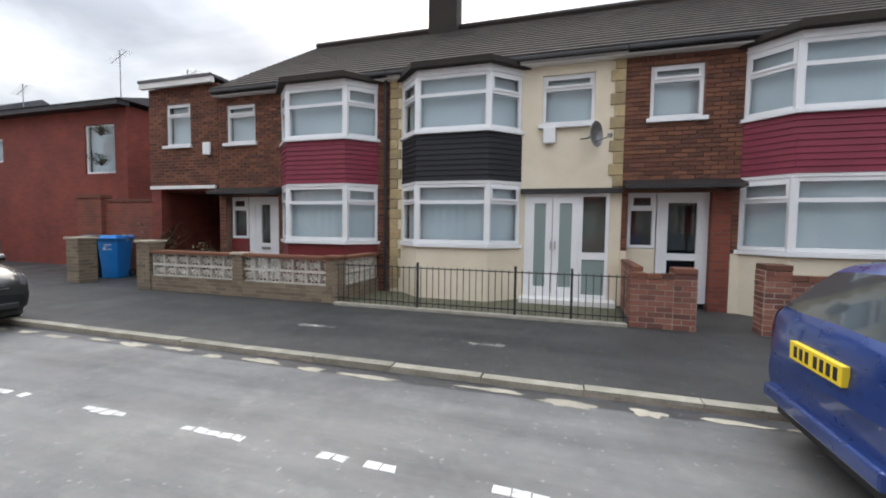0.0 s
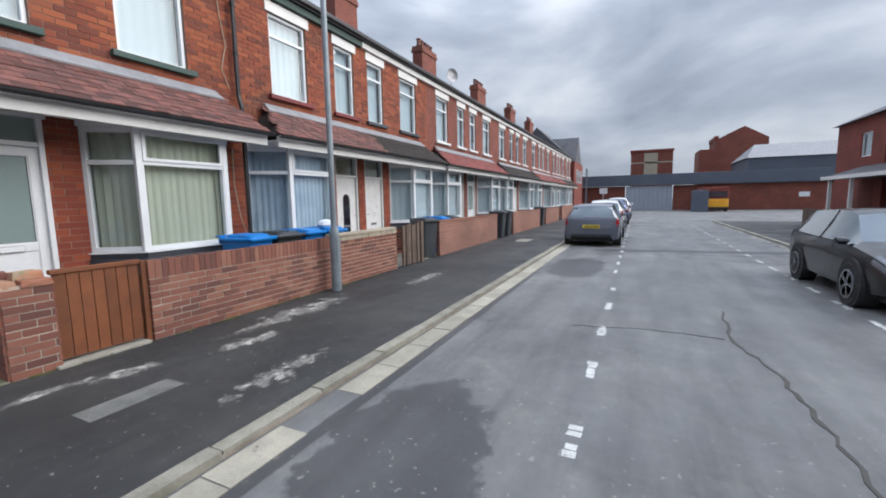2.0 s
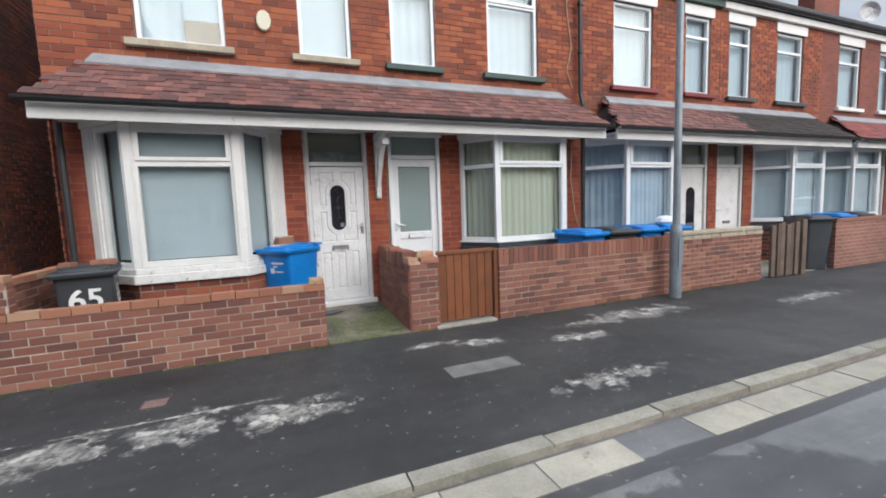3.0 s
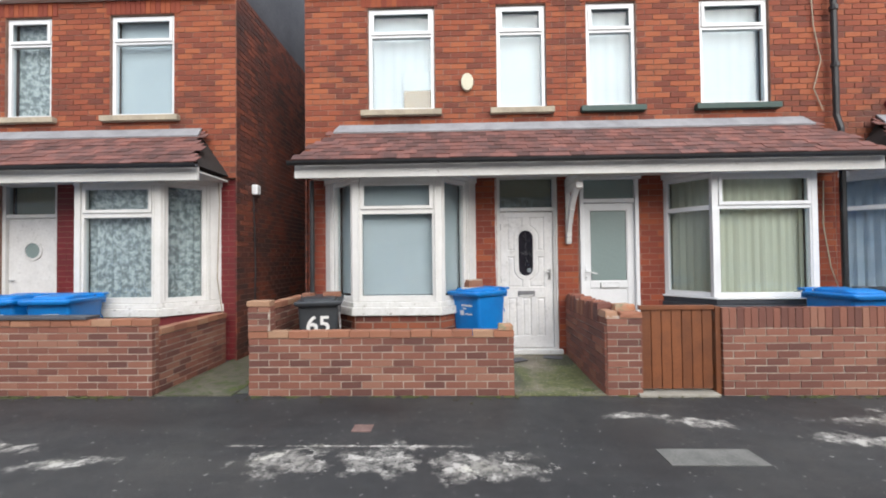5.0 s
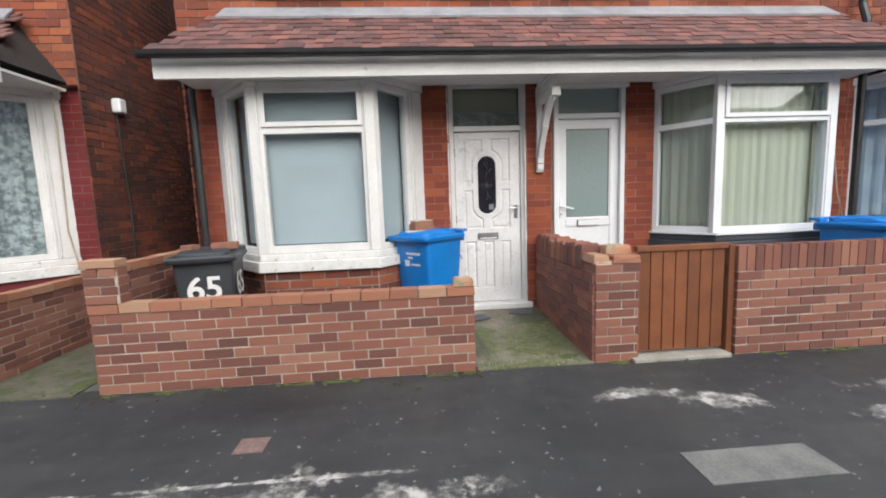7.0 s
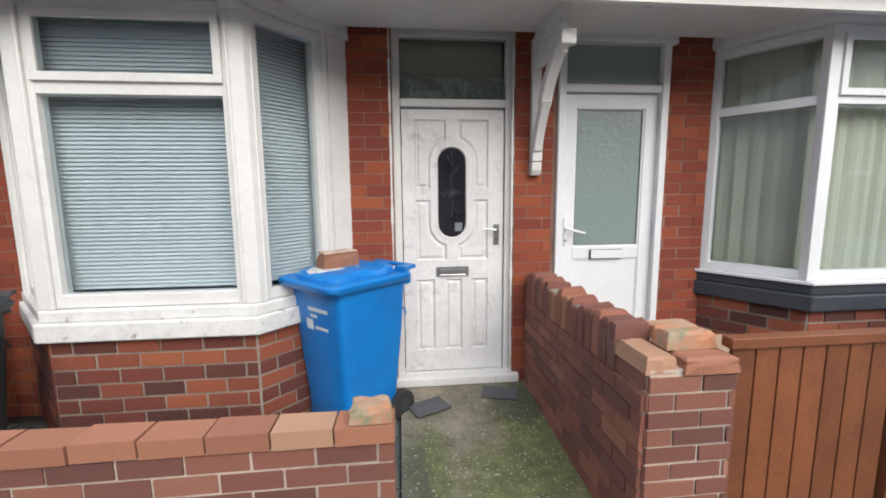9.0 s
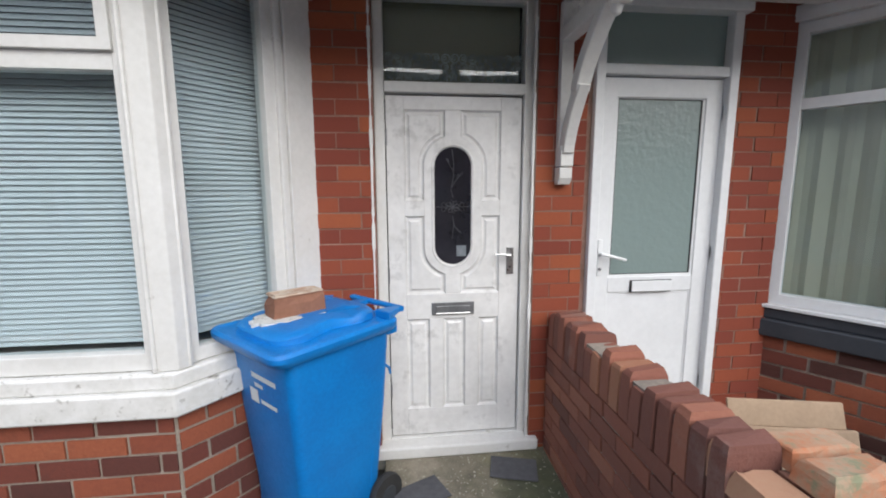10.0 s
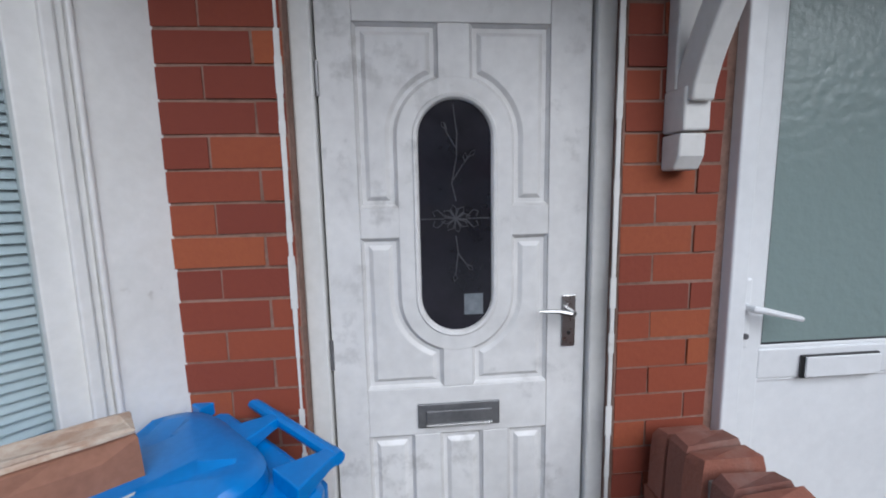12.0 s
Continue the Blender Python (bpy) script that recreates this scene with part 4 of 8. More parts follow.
def pent_roof(h, u0, u1, hip, material, single):
    """The tiled lean-to over bay and door; hip: its free end slopes too."""
    E, z0, z1 = -0.78, 2.72, 3.35
    g = Geo().prism([(u0, 0.02, z0 - 0.02), (u0, E + 0.03, z0 - 0.02), (u0, 0.02, z1 - 0.04)], (u1 - u0, 0, 0)) if not hip else Geo().add(
        [(u0, 0.02, z0 - 0.02), (u0, E + 0.03, z0 - 0.02), (u0 + 0.42, 0.02, z1 - 0.04), (u1, 0.02, z0 - 0.02), (u1, E + 0.03, z0 - 0.02), (u1, 0.02, z1 - 0.04)],
        [(0, 2, 1), (3, 4, 5), (0, 1, 4, 3), (1, 2, 5, 4), (0, 3, 5, 2)])
    roof = h.part("roof", g, "tile_brown")
    rows, tw = 9, 0.168
    slope = math.hypot(-E, z1 - z0)
    key = ("tile", material)
    if key not in PIECES:
        t = Geo().box(0, tw - 0.004, 0, slope / rows * 1.3, -0.012, 0.0)
        PIECES[key] = t.mesh("tile")
        PIECES[key].materials.append(M[material])
    ang = math.atan2(z1 - z0, -E)
    joined = Geo()
    for r in range(rows):
        f = r / rows
        y, z = E * (1 - f), z0 + (z1 - z0) * f
        lo = u0 + (0.42 * f if hip else 0)
        u = u0 - (tw / 2 if r % 2 else 0)
        while u < u1 - 0.02:
            if u < lo - tw * 0.45:
                u += tw
                continue
            jig = random.uniform(-0.005, 0.005)
            if single:
                o = new("tile", PIECES[key])
                o.parent = roof
                uu = u if not h.flip else h.w - u - tw
                o.location = (uu, y - 0.02, z + 0.022 + jig)
                o.rotation_euler = (ang - 0.055, random.uniform(-0.012, 0.012), random.uniform(-0.012, 0.012))
            else:
                c, s = math.cos(ang - 0.055), math.sin(ang - 0.055)
                q = Geo().box(u, u + tw - 0.004, 0, slope / rows * 1.3, -0.012, 0)
                joined.add([(a, y - 0.02 + b * c - d * s, z + 0.022 + jig + b * s + d * c) for a, b, d in q.v], q.f)
            u += tw
    if joined.v:
        h.part("tiles", joined, material, roof, kind="stuff")
    # flashing, gutter, fascia, soffit
    h.part("flashing", Geo().prism([(u0 + (0.4 if hip else 0), -0.008, z1 + 0.05), (u0 + (0.36 if hip else 0), -0.17, z1 - 0.1), (u1, -0.17, z1 - 0.1), (u1, -0.008, z1 + 0.05)], (0, -0.006, 0.02)), "lead", label="grey lead flashing")
    gut = Geo()
    gut.rings([[(u, E - 0.045 + 0.05 * math.cos(a), z0 - 0.01 - 0.052 * math.sin(a)) for a in [math.pi * i / 6 for i in range(7)]] + [(u, E - 0.045 + 0.042 * math.cos(a), z0 - 0.01 - 0.044 * math.sin(a)) for a in [math.pi * (6 - i) / 6 for i in range(7)]] for u in (u0 - 0.03, u1)])
    h.part("gutter", gut, "black", label="black half round gutter")
    h.part("fascia", Geo().box(u0 + 0.02, u1, E + 0.06, E + 0.1, z0 - 0.2, z0 - 0.02), "white", label="white painted fascia board")
    h.part("soffit", Geo().box(u0 + 0.02, u1, E + 0.1, 0.0, z0 - 0.1, z0 - 0.075), "white", label="white painted soffit")


def panel_door(h, parent_frame, a, b, z0, z1, v):
    """The panelled door: a sunk ground, stiles and rails upon it, moulded fields that curve round an oval light."""
    a, b = a + 0.003, b - 0.003
    cx, ow, R, half, side, sunk = (a + b) / 2 - 0.011, 0.103, 0.164, 0.045, 0.272, 0.014
    oz0, oz1 = z0 + 1.052, z0 + 1.714
    low, high = oz0 + ow, oz1 - ow                     # centres of the two half rounds
    top, r1, r0, foot, t2 = z0 + 1.912, z0 + 1.418, z0 + 1.331, z0 + 0.878, z0 + 0.728
    door = h.part("door", Geo().box(a, b, v + sunk, v + 0.045, z0 + 0.004, z1 - 0.004), "door_white", label="grubby white panelled door with an oval light")
    box = lambda nm, x0, x1, q0, q1, o=0.0: h.part(nm, Geo().box(x0, x1, v + o, v + sunk, q0, q1), "door_white", door, bevel=0.003)
    box("stile", a, cx - side, z0 + 0.004, z1 - 0.004)
    box("stile", cx + side, b, z0 + 0.004, z1 - 0.004)
    box("rail", cx - side, cx + side, top, z1 - 0.004)
    box("rail", cx - side, cx + side, t2, foot)
    box("rail", cx - side, cx + side, z0 + 0.004, z0 + 0.17)
    box("muntin", cx - half, cx + half, high + R * 0.9, top)
    box("muntin", cx - half, cx + half, foot, low - R * 0.9)
    box("rail", cx - side, cx - R + 0.01, r0, r1)
    box("rail", cx + R - 0.01, cx + side, r0, r1)
    for x0, x1 in ((cx - 0.137, cx - 0.057), (cx + 0.073, cx + 0.153)):
        box("muntin", x0, x1, z0 + 0.17, t2)

    def oval(r, k=18):
        return [(cx + r * math.cos(math.pi * i / k), high + r * math.sin(math.pi * i / k)) for i in range(k + 1)] + [(cx + r * math.cos(math.pi + math.pi * i / k), low + r * math.sin(math.pi + math.pi * i / k)) for i in range(k + 1)]
    g = Geo()
    g.rings([[(x, v + o, z) for x, z in oval(r)] for r, o in ((ow, 0.013), (ow + 0.001, 0.004), (ow + 0.006, -0.003), (ow + 0.014, -0.005), (ow + 0.018, -0.001), (R - 0.002, -0.001), (R, 0.001), (R, 0.014))], caps=False)
    h.part("oval_surround", g, "door_white", door)
    h.part("oval_light", Geo().prism([(x, v + 0.0135, z) for x, z in oval(ow + 0.002)], (0, -0.004, 0)), "dark_glass", door, "dark oval leaded glass")

    def field(outline, deep=0.0):
        rows = [[(x, v + o, z) for x, z in outline(e)] for e, o in ((0.001, 0.004), (0.006, 0.009), (0.009, 0.0137), (0.02, 0.0137), (0.03, 0.006), (0.033, 0.0045))]
        g = Geo().rings(rows, caps=False)
        g.add(rows[-1], [tuple(range(len(rows[-1])))])
        h.part("panel", g, "door_white", door)

    def curved(sx, upper):
        def outline(e):
            r, x1, xo = R + e, half + e, side - e
            t = math.acos(x1 / r)
            arc = [(r * math.cos(t * i / 8), r * math.sin(t * i / 8)) for i in range(9)]
            if upper:
                pts = [(xo, top - e), (xo, r1 + e), (r, r1 + e)] + [(x, high + z) for x, z in arc] + [(x1, top - e)]
            else:
                pts = [(xo, foot + e), (xo, r0 - e), (r, r0 - e)] + [(x, low - z) for x, z in arc] + [(x1, foot + e)]
            pts = [(cx + sx * x, z) for x, z in pts]
            return pts
        return outline
    for sx in (-1, 1):
        field(curved(sx, True))
        field(curved(sx, False))
    for x0, x1 in ((cx - side, cx - 0.137), (cx - 0.057, cx + 0.073), (cx + 0.153, cx + side)):
        field(lambda e, x0=x0, x1=x1: [(x0 + e, z0 + 0.17 + e), (x1 - e, z0 + 0.17 + e), (x1 - e, t2 - e), (x0 + e, t2 - e)])
    # leading of the light: a stem with leaves, a flower at the middle
    g, gy, zc = Geo(), v + 0.0085, (oz0 + oz1) / 2
    line = lambda pts, r=0.0018: g.tube([(cx + x, gy, zc + z) for x, z in pts], r, 4)
    line([(0.002, 0.05), (-0.01, 0.1), (0.004, 0.17), (0.006, 0.24), (-0.004, 0.32)])
    line([(0.0, -0.05), (0.006, -0.1), (-0.002, -0.16)])
    line([(-0.006, 0.11), (0.02, 0.15), (0.04, 0.175)])
    line([(0.003, 0.2), (-0.022, 0.24), (-0.03, 0.27)])
    line([(0.004, -0.1), (0.03, -0.135)])
    for x, z, t in ((0.04, 0.175, 0.8), (0.03, 0.16, 1.6), (-0.022, 0.25, 2.2), (0.03, -0.135, -0.7), (-0.002, -0.16, -1.7)):
        line([(x, z), (x + 0.016 * math.cos(t - 0.4), z + 0.016 * math.sin(t - 0.4)), (x + 0.026 * math.cos(t), z + 0.026 * math.sin(t)), (x + 0.016 * math.cos(t + 0.4), z + 0.016 * math.sin(t + 0.4)), (x, z)], 0.0014)
    for k in range(8):
        t = T * k / 8 + 0.2
        line([(0, 0), (0.03 * math.cos(t - 0.3), 0.03 * math.sin(t - 0.3)), (0.043 * math.cos(t), 0.04 * math.sin(t)), (0.03 * math.cos(t + 0.3), 0.03 * math.sin(t + 0.3)), (0, 0)])
    for sx in (-1, 1):
        line([(sx * 0.035, 0.0), (sx * (ow - 0.004), 0.0)])
        for sz in (-1, 1):
            line([(sx * 0.03, sz * 0.004), (sx * 0.052, sz * 0.026), (sx * 0.066, sz * 0.02), (sx * 0.06, sz * 0.006)])
    h.part("leading", g, "lead_line", door, "flower pattern in lead")
    sx = -1 if h.flip else 1
    h.part("sticker", Geo().box(cx + sx * 0.022, cx + sx * 0.078, v + 0.0075, v + 0.009, oz0 + 0.045, oz0 + 0.108), "sticker", door, "small faded sticker")
    lp = h.part("letter_plate", Geo().box(cx - 0.125, cx + 0.125, v - 0.008, v, z0 + 0.752, z0 + 0.828), "grey_metal", door, "grey metal letter plate", bevel=0.003)
    h.part("flap", Geo().box(cx - 0.1, cx + 0.1, v - 0.014, v - 0.008, z0 + 0.765, z0 + 0.808), "grey_metal", lp, bevel=0.003)
    h.part("flap_edge", Geo().tube([(cx - 0.1, v - 0.015, z0 + 0.764), (cx + 0.1, v - 0.015, z0 + 0.764)], 0.005, 8), "chrome", lp)
    hx = b - 0.053
    lk = h.part("lock_plate", Geo().box(hx - 0.021, hx + 0.021, v - 0.007, v, z0 + 0.988, z0 + 1.147), "chrome", door, "worn metal lock plate", bevel=0.002)
    h.part("keyhole", Geo().lathe([(0, -0.0085), (0.006, -0.0085), (0.006, 0)], (hx, v, z0 + 1.03), "y", 10), "black", lk)
    h.part("handle", Geo().tube([(hx, v - 0.004, z0 + 1.1), (hx, v - 0.045, z0 + 1.1), (hx - 0.012, v - 0.054, z0 + 1.102), (hx - 0.05, v - 0.057, z0 + 1.112), (hx - 0.105, v - 0.052, z0 + 1.113)], [0.009, 0.009, 0.009, 0.007, 0.005], 8), "chrome", lk, "chrome lever handle")
    for z in (z0 + 0.25, z0 + 0.95, z0 + 1.72):
        h.part("hinge", Geo().lathe([(0, 0), (0.006, 0), (0.006, 0.09), (0, 0.09)], (a - 0.001, v - 0.002, z), "z", 8), "grey_metal", door, "rusty metal hinge")
    return door


def plain_door(h, a, b, z0, z1, v, style):
    """Other front doors: a glazed plastic one, or one with a round or arched light."""
    if style == "glazed":
        w, g0, g1 = 0.108, z0 + 0.975, z1 - 0.1
        d = h.part("door", Geo().ring_frame((0, v + 0.05), (1, 0), a, b, z0, z1, w, 0, 0.05), "upvc", label="white plastic door with a large frosted pane", bevel=0.006)
        h.part("middle_rail", Geo().box(a + w, b - w, v + 0.001, v + 0.05, z0 + 0.87, g0 - 0.012), "upvc", d, bevel=0.004)
        h.part("lower_panel", Geo().box(a + w, b - w, v + 0.012, v + 0.04, z0 + w, z0 + 0.87), "upvc", d)
        h.part("bead", Geo().ring_frame((0, v + 0.02), (1, 0), a + w - 0.002, b - w + 0.002, z0 + w, z0 + 0.868, 0.012, 0, 0.012), "upvc", d, bevel=0.004)
        h.part("glazing_bead", Geo().ring_frame((0, v + 0.02), (1, 0), a + w - 0.002, b - w + 0.002, g0 - 0.014, g1 + 0.002, 0.014, 0, 0.012), "upvc", d, bevel=0.004)
        h.part("gasket", Geo().ring_frame((0, v + 0.022), (1, 0), a + w + 0.012, b - w - 0.012, g0, g1 - 0.012, 0.005, 0, 0.009), "black", d)
        h.part("door_glass", Geo().box(a + w + 0.014, b - w - 0.014, v + 0.018, v + 0.025, g0, g1 - 0.014), "frosted", d, "frosted patterned glass")
        h.part("door_backing", Geo().box(a + 0.08, b - 0.08, v + 0.06, v + 0.07, z0 + 0.1, z1 - 0.08), "inside", d)
        m = (a + b) / 2
        lp = h.part("letter_plate", Geo().box(m - 0.135, m + 0.13, v - 0.01, v, z0 + 0.868, z0 + 0.942), "black", d, "white letter plate with a black rim", bevel=0.003)
        h.part("flap", Geo().box(m - 0.13, m + 0.122, v - 0.018, v - 0.01, z0 + 0.873, z0 + 0.938), "upvc", lp, bevel=0.003)
        hx = b - 0.045
        hp = h.part("lock_plate", Geo().box(hx - 0.014, hx + 0.014, v - 0.012, v, z0 + 0.977, z0 + 1.19), "upvc", d, "white lock plate", bevel=0.005)
        h.part("handle", Geo().tube([(hx, v - 0.01, z0 + 1.105), (hx, v - 0.045, z0 + 1.105), (hx - 0.02, v - 0.053, z0 + 1.103), (hx - 0.14, v - 0.052, z0 + 1.073)], [0.011, 0.011, 0.01, 0.008], 8), "upvc", hp, "white lever handle")
        h.part("keyhole", Geo().lathe([(0, -0.018), (0.009, -0.018), (0.009, 0)], (hx, v, z0 + 1.015), "y", 10), "grey_metal", hp)
        for z in (z0 + 0.25, z0 + 1.05, z0 + 1.86):
            h.part("hinge", Geo().box(a - 0.028, a + 0.01, v - 0.022, v, z, z + 0.095), "upvc", d, bevel=0.005)
        return d
    d = h.part("door", Geo().box(a, b, v, v + 0.045, z0, z1), "door_white", label={"round": "white door with a round light", "arch": "white door with a tall arched light", "plain": "plain white door"}[style], bevel=0.003)
    m = (a + b) / 2
    if style == "round":
        h.part("round_light", Geo().lathe([(0, -0.006), (0.115, -0.006), (0.115, 0)], (m, v, z0 + 1.5), "y", 20), "frosted", d, "round frosted light")
        g = Geo()
        g.rings([[(m + r * math.cos(T * i / 20), v - q, z0 + 1.5 + r * math.sin(T * i / 20)) for i in range(20)] for r, q in ((0.115, 0.001), (0.118, 0.02), (0.15, 0.02), (0.155, 0.0))], caps=False)
        h.part("moulding", g, "door_white", d)
    if style == "arch":
        pts = [(m - 0.13, z0 + 0.55), (m + 0.13, z0 + 0.55)] + [(m + 0.13 * math.cos(math.pi * i / 10), z0 + 1.45 + 0.13 * math.sin(math.pi * i / 10)) for i in range(11)]
        h.part("arched_light", Geo().prism([(x, v - 0.002, z) for x, z in pts], (0, -0.006, 0)), "dark_glass", d, "dark arched glass")
    for f0, f1 in ((0.12, 0.45), (0.55, 0.88)):
        g = Geo()
        x0, x1 = a + f0 * (b - a), a + f1 * (b - a)
        g.rings([[(x0 + e, v - q, z0 + 0.15 + e), (x1 - e, v - q, z0 + 0.15 + e), (x1 - e, v - q, z0 + 0.5 - e), (x0 + e, v - q, z0 + 0.5 - e)] for e, q in ((0, 0), (0.005, 0.008), (0.02, 0.002), (0.04, 0.008))], caps=False)
        h.part("panel", g, "door_white", d)
    lp = h.part("letter_plate", Geo().box(m - 0.12, m + 0.12, v - 0.012, v, z0 + 0.75, z0 + 0.81), "grey_metal", d, "metal letter plate", bevel=0.003)
    h.part("handle", Geo().tube([(b - 0.06, v, z0 + 1.05), (b - 0.06, v - 0.05, z0 + 1.05), (b - 0.15, v - 0.05, z0 + 1.05)], 0.009, 8), "chrome", d, "metal lever handle")
    return d


def terrace_house(x, y, turn, flip, near, label, door="oval", covers=("venetian", "roller", "roller", "net"), tile="tile_red", sills="sill_stone", hip=False, baypaint="brick_red", pillar="brick_face", lintel=False, group="terraced houses on the south side",
                  bay_mat="white", cornice="white", W=3.8, bay=None, du=(2.78, 3.66)):
    """One house of the row. Its bay is at the left end, its door at the right (flip: the other way)."""
    h = House(x, y, turn, flip, W, "terraced_house", label, group)
    top = 5.5
    off, gv = W - 3.8, 0.085
    bay = [(u + off, v) for u, v in (bay or [(0.27, 0.1), (0.83, -0.46), (1.96, -0.46), (2.47, 0.1)])]
    dz, dt = 0.15, 2.68
    du0, du1 = du[0] + off, du[1] + off
    ups = [(0.93 + off, 1.9 + off, 3.62, 5.14), (2.8 + off, 3.51 + off, 3.62, 5.14)]
    holes = [(bay[0][0], bay[3][0], -0.1, 2.62), (du0, du1, -0.1, dt)] + [(a, b, c, d) for a, b, c, d in ups]
    hs = h.holes(holes, W)
    p0, p1 = h.seg((0, 0), (W, 0))
    shell = "mortar_dark" if near else "far_red"
    part("wall", holed(Geo(), p0, p1, 2.68, top, -0.24, -0.003 if near else -0.012, [q for q in hs if q[2] > 2.68]), shell, h.e)
    low0, low1 = h.seg((0, gv), (W, gv))
    part("lower_wall", holed(Geo(), low0, low1, -0.1, 2.678, -0.2, -0.002 if near else -0.012, [q for q in hs if q[2] < 2.68]), shell, h.e)
    part("side_wall", Geo().box(0, 0.2, 0.24, 7.7, -0.1, top) if not h.flip else Geo().box(W - 0.2, W, 0.24, 7.7, -0.1, top), shell, h.e)
    part("rear_wall", Geo().box(0, W, 7.7, 7.9, -0.1, top), shell, h.e)
    # floor and added sheet coloured near-black, so the rooms look unlit
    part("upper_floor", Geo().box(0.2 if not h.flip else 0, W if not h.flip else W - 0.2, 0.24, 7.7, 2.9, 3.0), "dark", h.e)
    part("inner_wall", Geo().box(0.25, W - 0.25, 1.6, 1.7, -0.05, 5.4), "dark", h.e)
    if near:
        lo = [(q[0], q[1], q[2], q[3]) for q in hs]
        ex = 0.15 if near == 2 else 0.0
        if near == 2 and h.flip:
            lo = lo + [(0.0, ex + 0.02, 0, 2.68)]
        brickwork(h.e, low0, (low1[0] + (ex if not h.flip else 0), low1[1]), 0, 2.68, lo, pillar, single=near == 2, limit=230, gap=0.008, proud=0.002, course=0.0825, length=0.235)
        brickwork(h.e, p0, p1, 2.68, top, lo, "brick_red", proud=0.004, course=0.08)
    else:
        part("face", holed(Geo(), p0, p1, 2.68, top, -0.012, 0.0, [q for q in hs if q[2] > 2.68]), "far_red", h.e)
        part("lower_face", holed(Geo(), low0, low1, 0, 2.678, -0.012, 0.0, [q for q in hs if q[2] < 2.68]), "far_red", h.e)
    # flat arches over the upper windows
    if not lintel:
        g = Geo()
        for a, b, c, d in ups:
            k = int((b - a + 0.2) / 0.075)
            for i in range(k):
                g.box(a - 0.1 + i * 0.075 + 0.004, a - 0.1 + (i + 1) * 0.075 - 0.004, -0.012, 0.02, d + 0.008, d + 0.215)
        h.part("brick_arch", g, "brick_face", label="flat arch of upright bricks", kind="stuff")
    else:
        for a, b, c, d in ups:
            h.part("lintel", Geo().box(a - 0.08, b + 0.08, -0.03, 0.05, d, d + 0.2), "white", label="white painted lintel", bevel=0.006)
    for i, (a, b, c, d) in enumerate(ups):
        q0, q1 = h.seg((a + 0.005, 0.05), (b - 0.005, 0.05))
        window(h.e, q0, q1, c, d - 0.005, transom=c + 1.12 if near else c + 1.1, cover=covers[1 + i], light=(not lintel), fw=0.05, back=-0.06, front=0.012)
        h.part("sill", Geo().box(a - 0.1, b + 0.1, -0.085, 0.05, c - 0.085, c - 0.003), sills, bevel=0.008)
    # bay: brick foot, sill, three lights, head
    bz0, bz1, bz2 = 0.72, 0.9, 2.56
    plan = bay
    h.part("bay_foot", Geo().slab([(q[0], q[1]) for q in plan], -0.1, bz0), "mortar" if near else "far_red")
    if near and baypaint == "brick_red":
        for a, b in zip(plan, plan[1:]):
            q0, q1 = h.seg(a, b)
            brickwork(h.e, q0, q1, 0.0, bz0, (), "brick_bay", single=near == 2, proud=0.008, limit=70, course=0.085, length=0.235, gap=0.014)
    elif baypaint != "brick_red":
        h.part("bay_paint", Geo().slab([(q[0] + (0.012 if i > 1 else -0.012), q[1] - 0.012) for i, q in enumerate(plan)], 0.0, bz0 - 0.001), baypaint, label="dark red painted bay foot")
    grow = lambda e: [(plan[0][0] - e, plan[0][1]), (plan[1][0] - e * 0.6, plan[1][1] - e), (plan[2][0] + e * 0.6, plan[2][1] - e), (plan[3][0] + e, plan[3][1])]
    h.part("bay_sill", Geo().slab(grow(0.055), bz0, bz1 - 0.07).slab(grow(0.03), bz1 - 0.07, bz1), "white_flaky" if bay_mat == "white" else "sill_dark", label="thick sill with flaking white paint" if bay_mat == "white" else "dark painted sill", bevel=0.01)
    if bay_mat != "white":
        h.part("bay_sill_board", Geo().slab(grow(0.05), bz1 + 0.0, bz1 + 0.022), "upvc", bevel=0.004)
    h.part("bay_head", Geo().slab(grow(0.04), bz2, 2.645), bay_mat, label="white bay head board")
    for i, (a, b) in enumerate(zip(plan, plan[1:])):
        q0, q1 = h.seg(a, b)
        d = unit((q1[0] - q0[0], q1[1] - q0[1]))
        if bay_mat == "white":
            wall_first = (i == 0) != h.flip
            c0, c1 = (0.02, 0.02) if i == 1 else ((0.2, 0.06) if wall_first else (0.06, 0.2))
            q0, q1 = (q0[0] + d[0] * c0, q0[1] + d[1] * c0), (q1[0] - d[0] * c1, q1[1] - d[1] * c1)
        window(h.e, q0, q1, bz1 + 0.004 + (0.02 if bay_mat != "white" else 0), bz2 - 0.002, transom=2.11 if i == 1 or bay_mat != "white" else None, cover=covers[0], material=bay_mat, fw=0.075 if bay_mat == "white" and i == 1 else 0.06, back=-0.085, front=-0.005,
               light=i == 1, coverdrop=0.05 if covers[0] == "venetian" else 0.0)
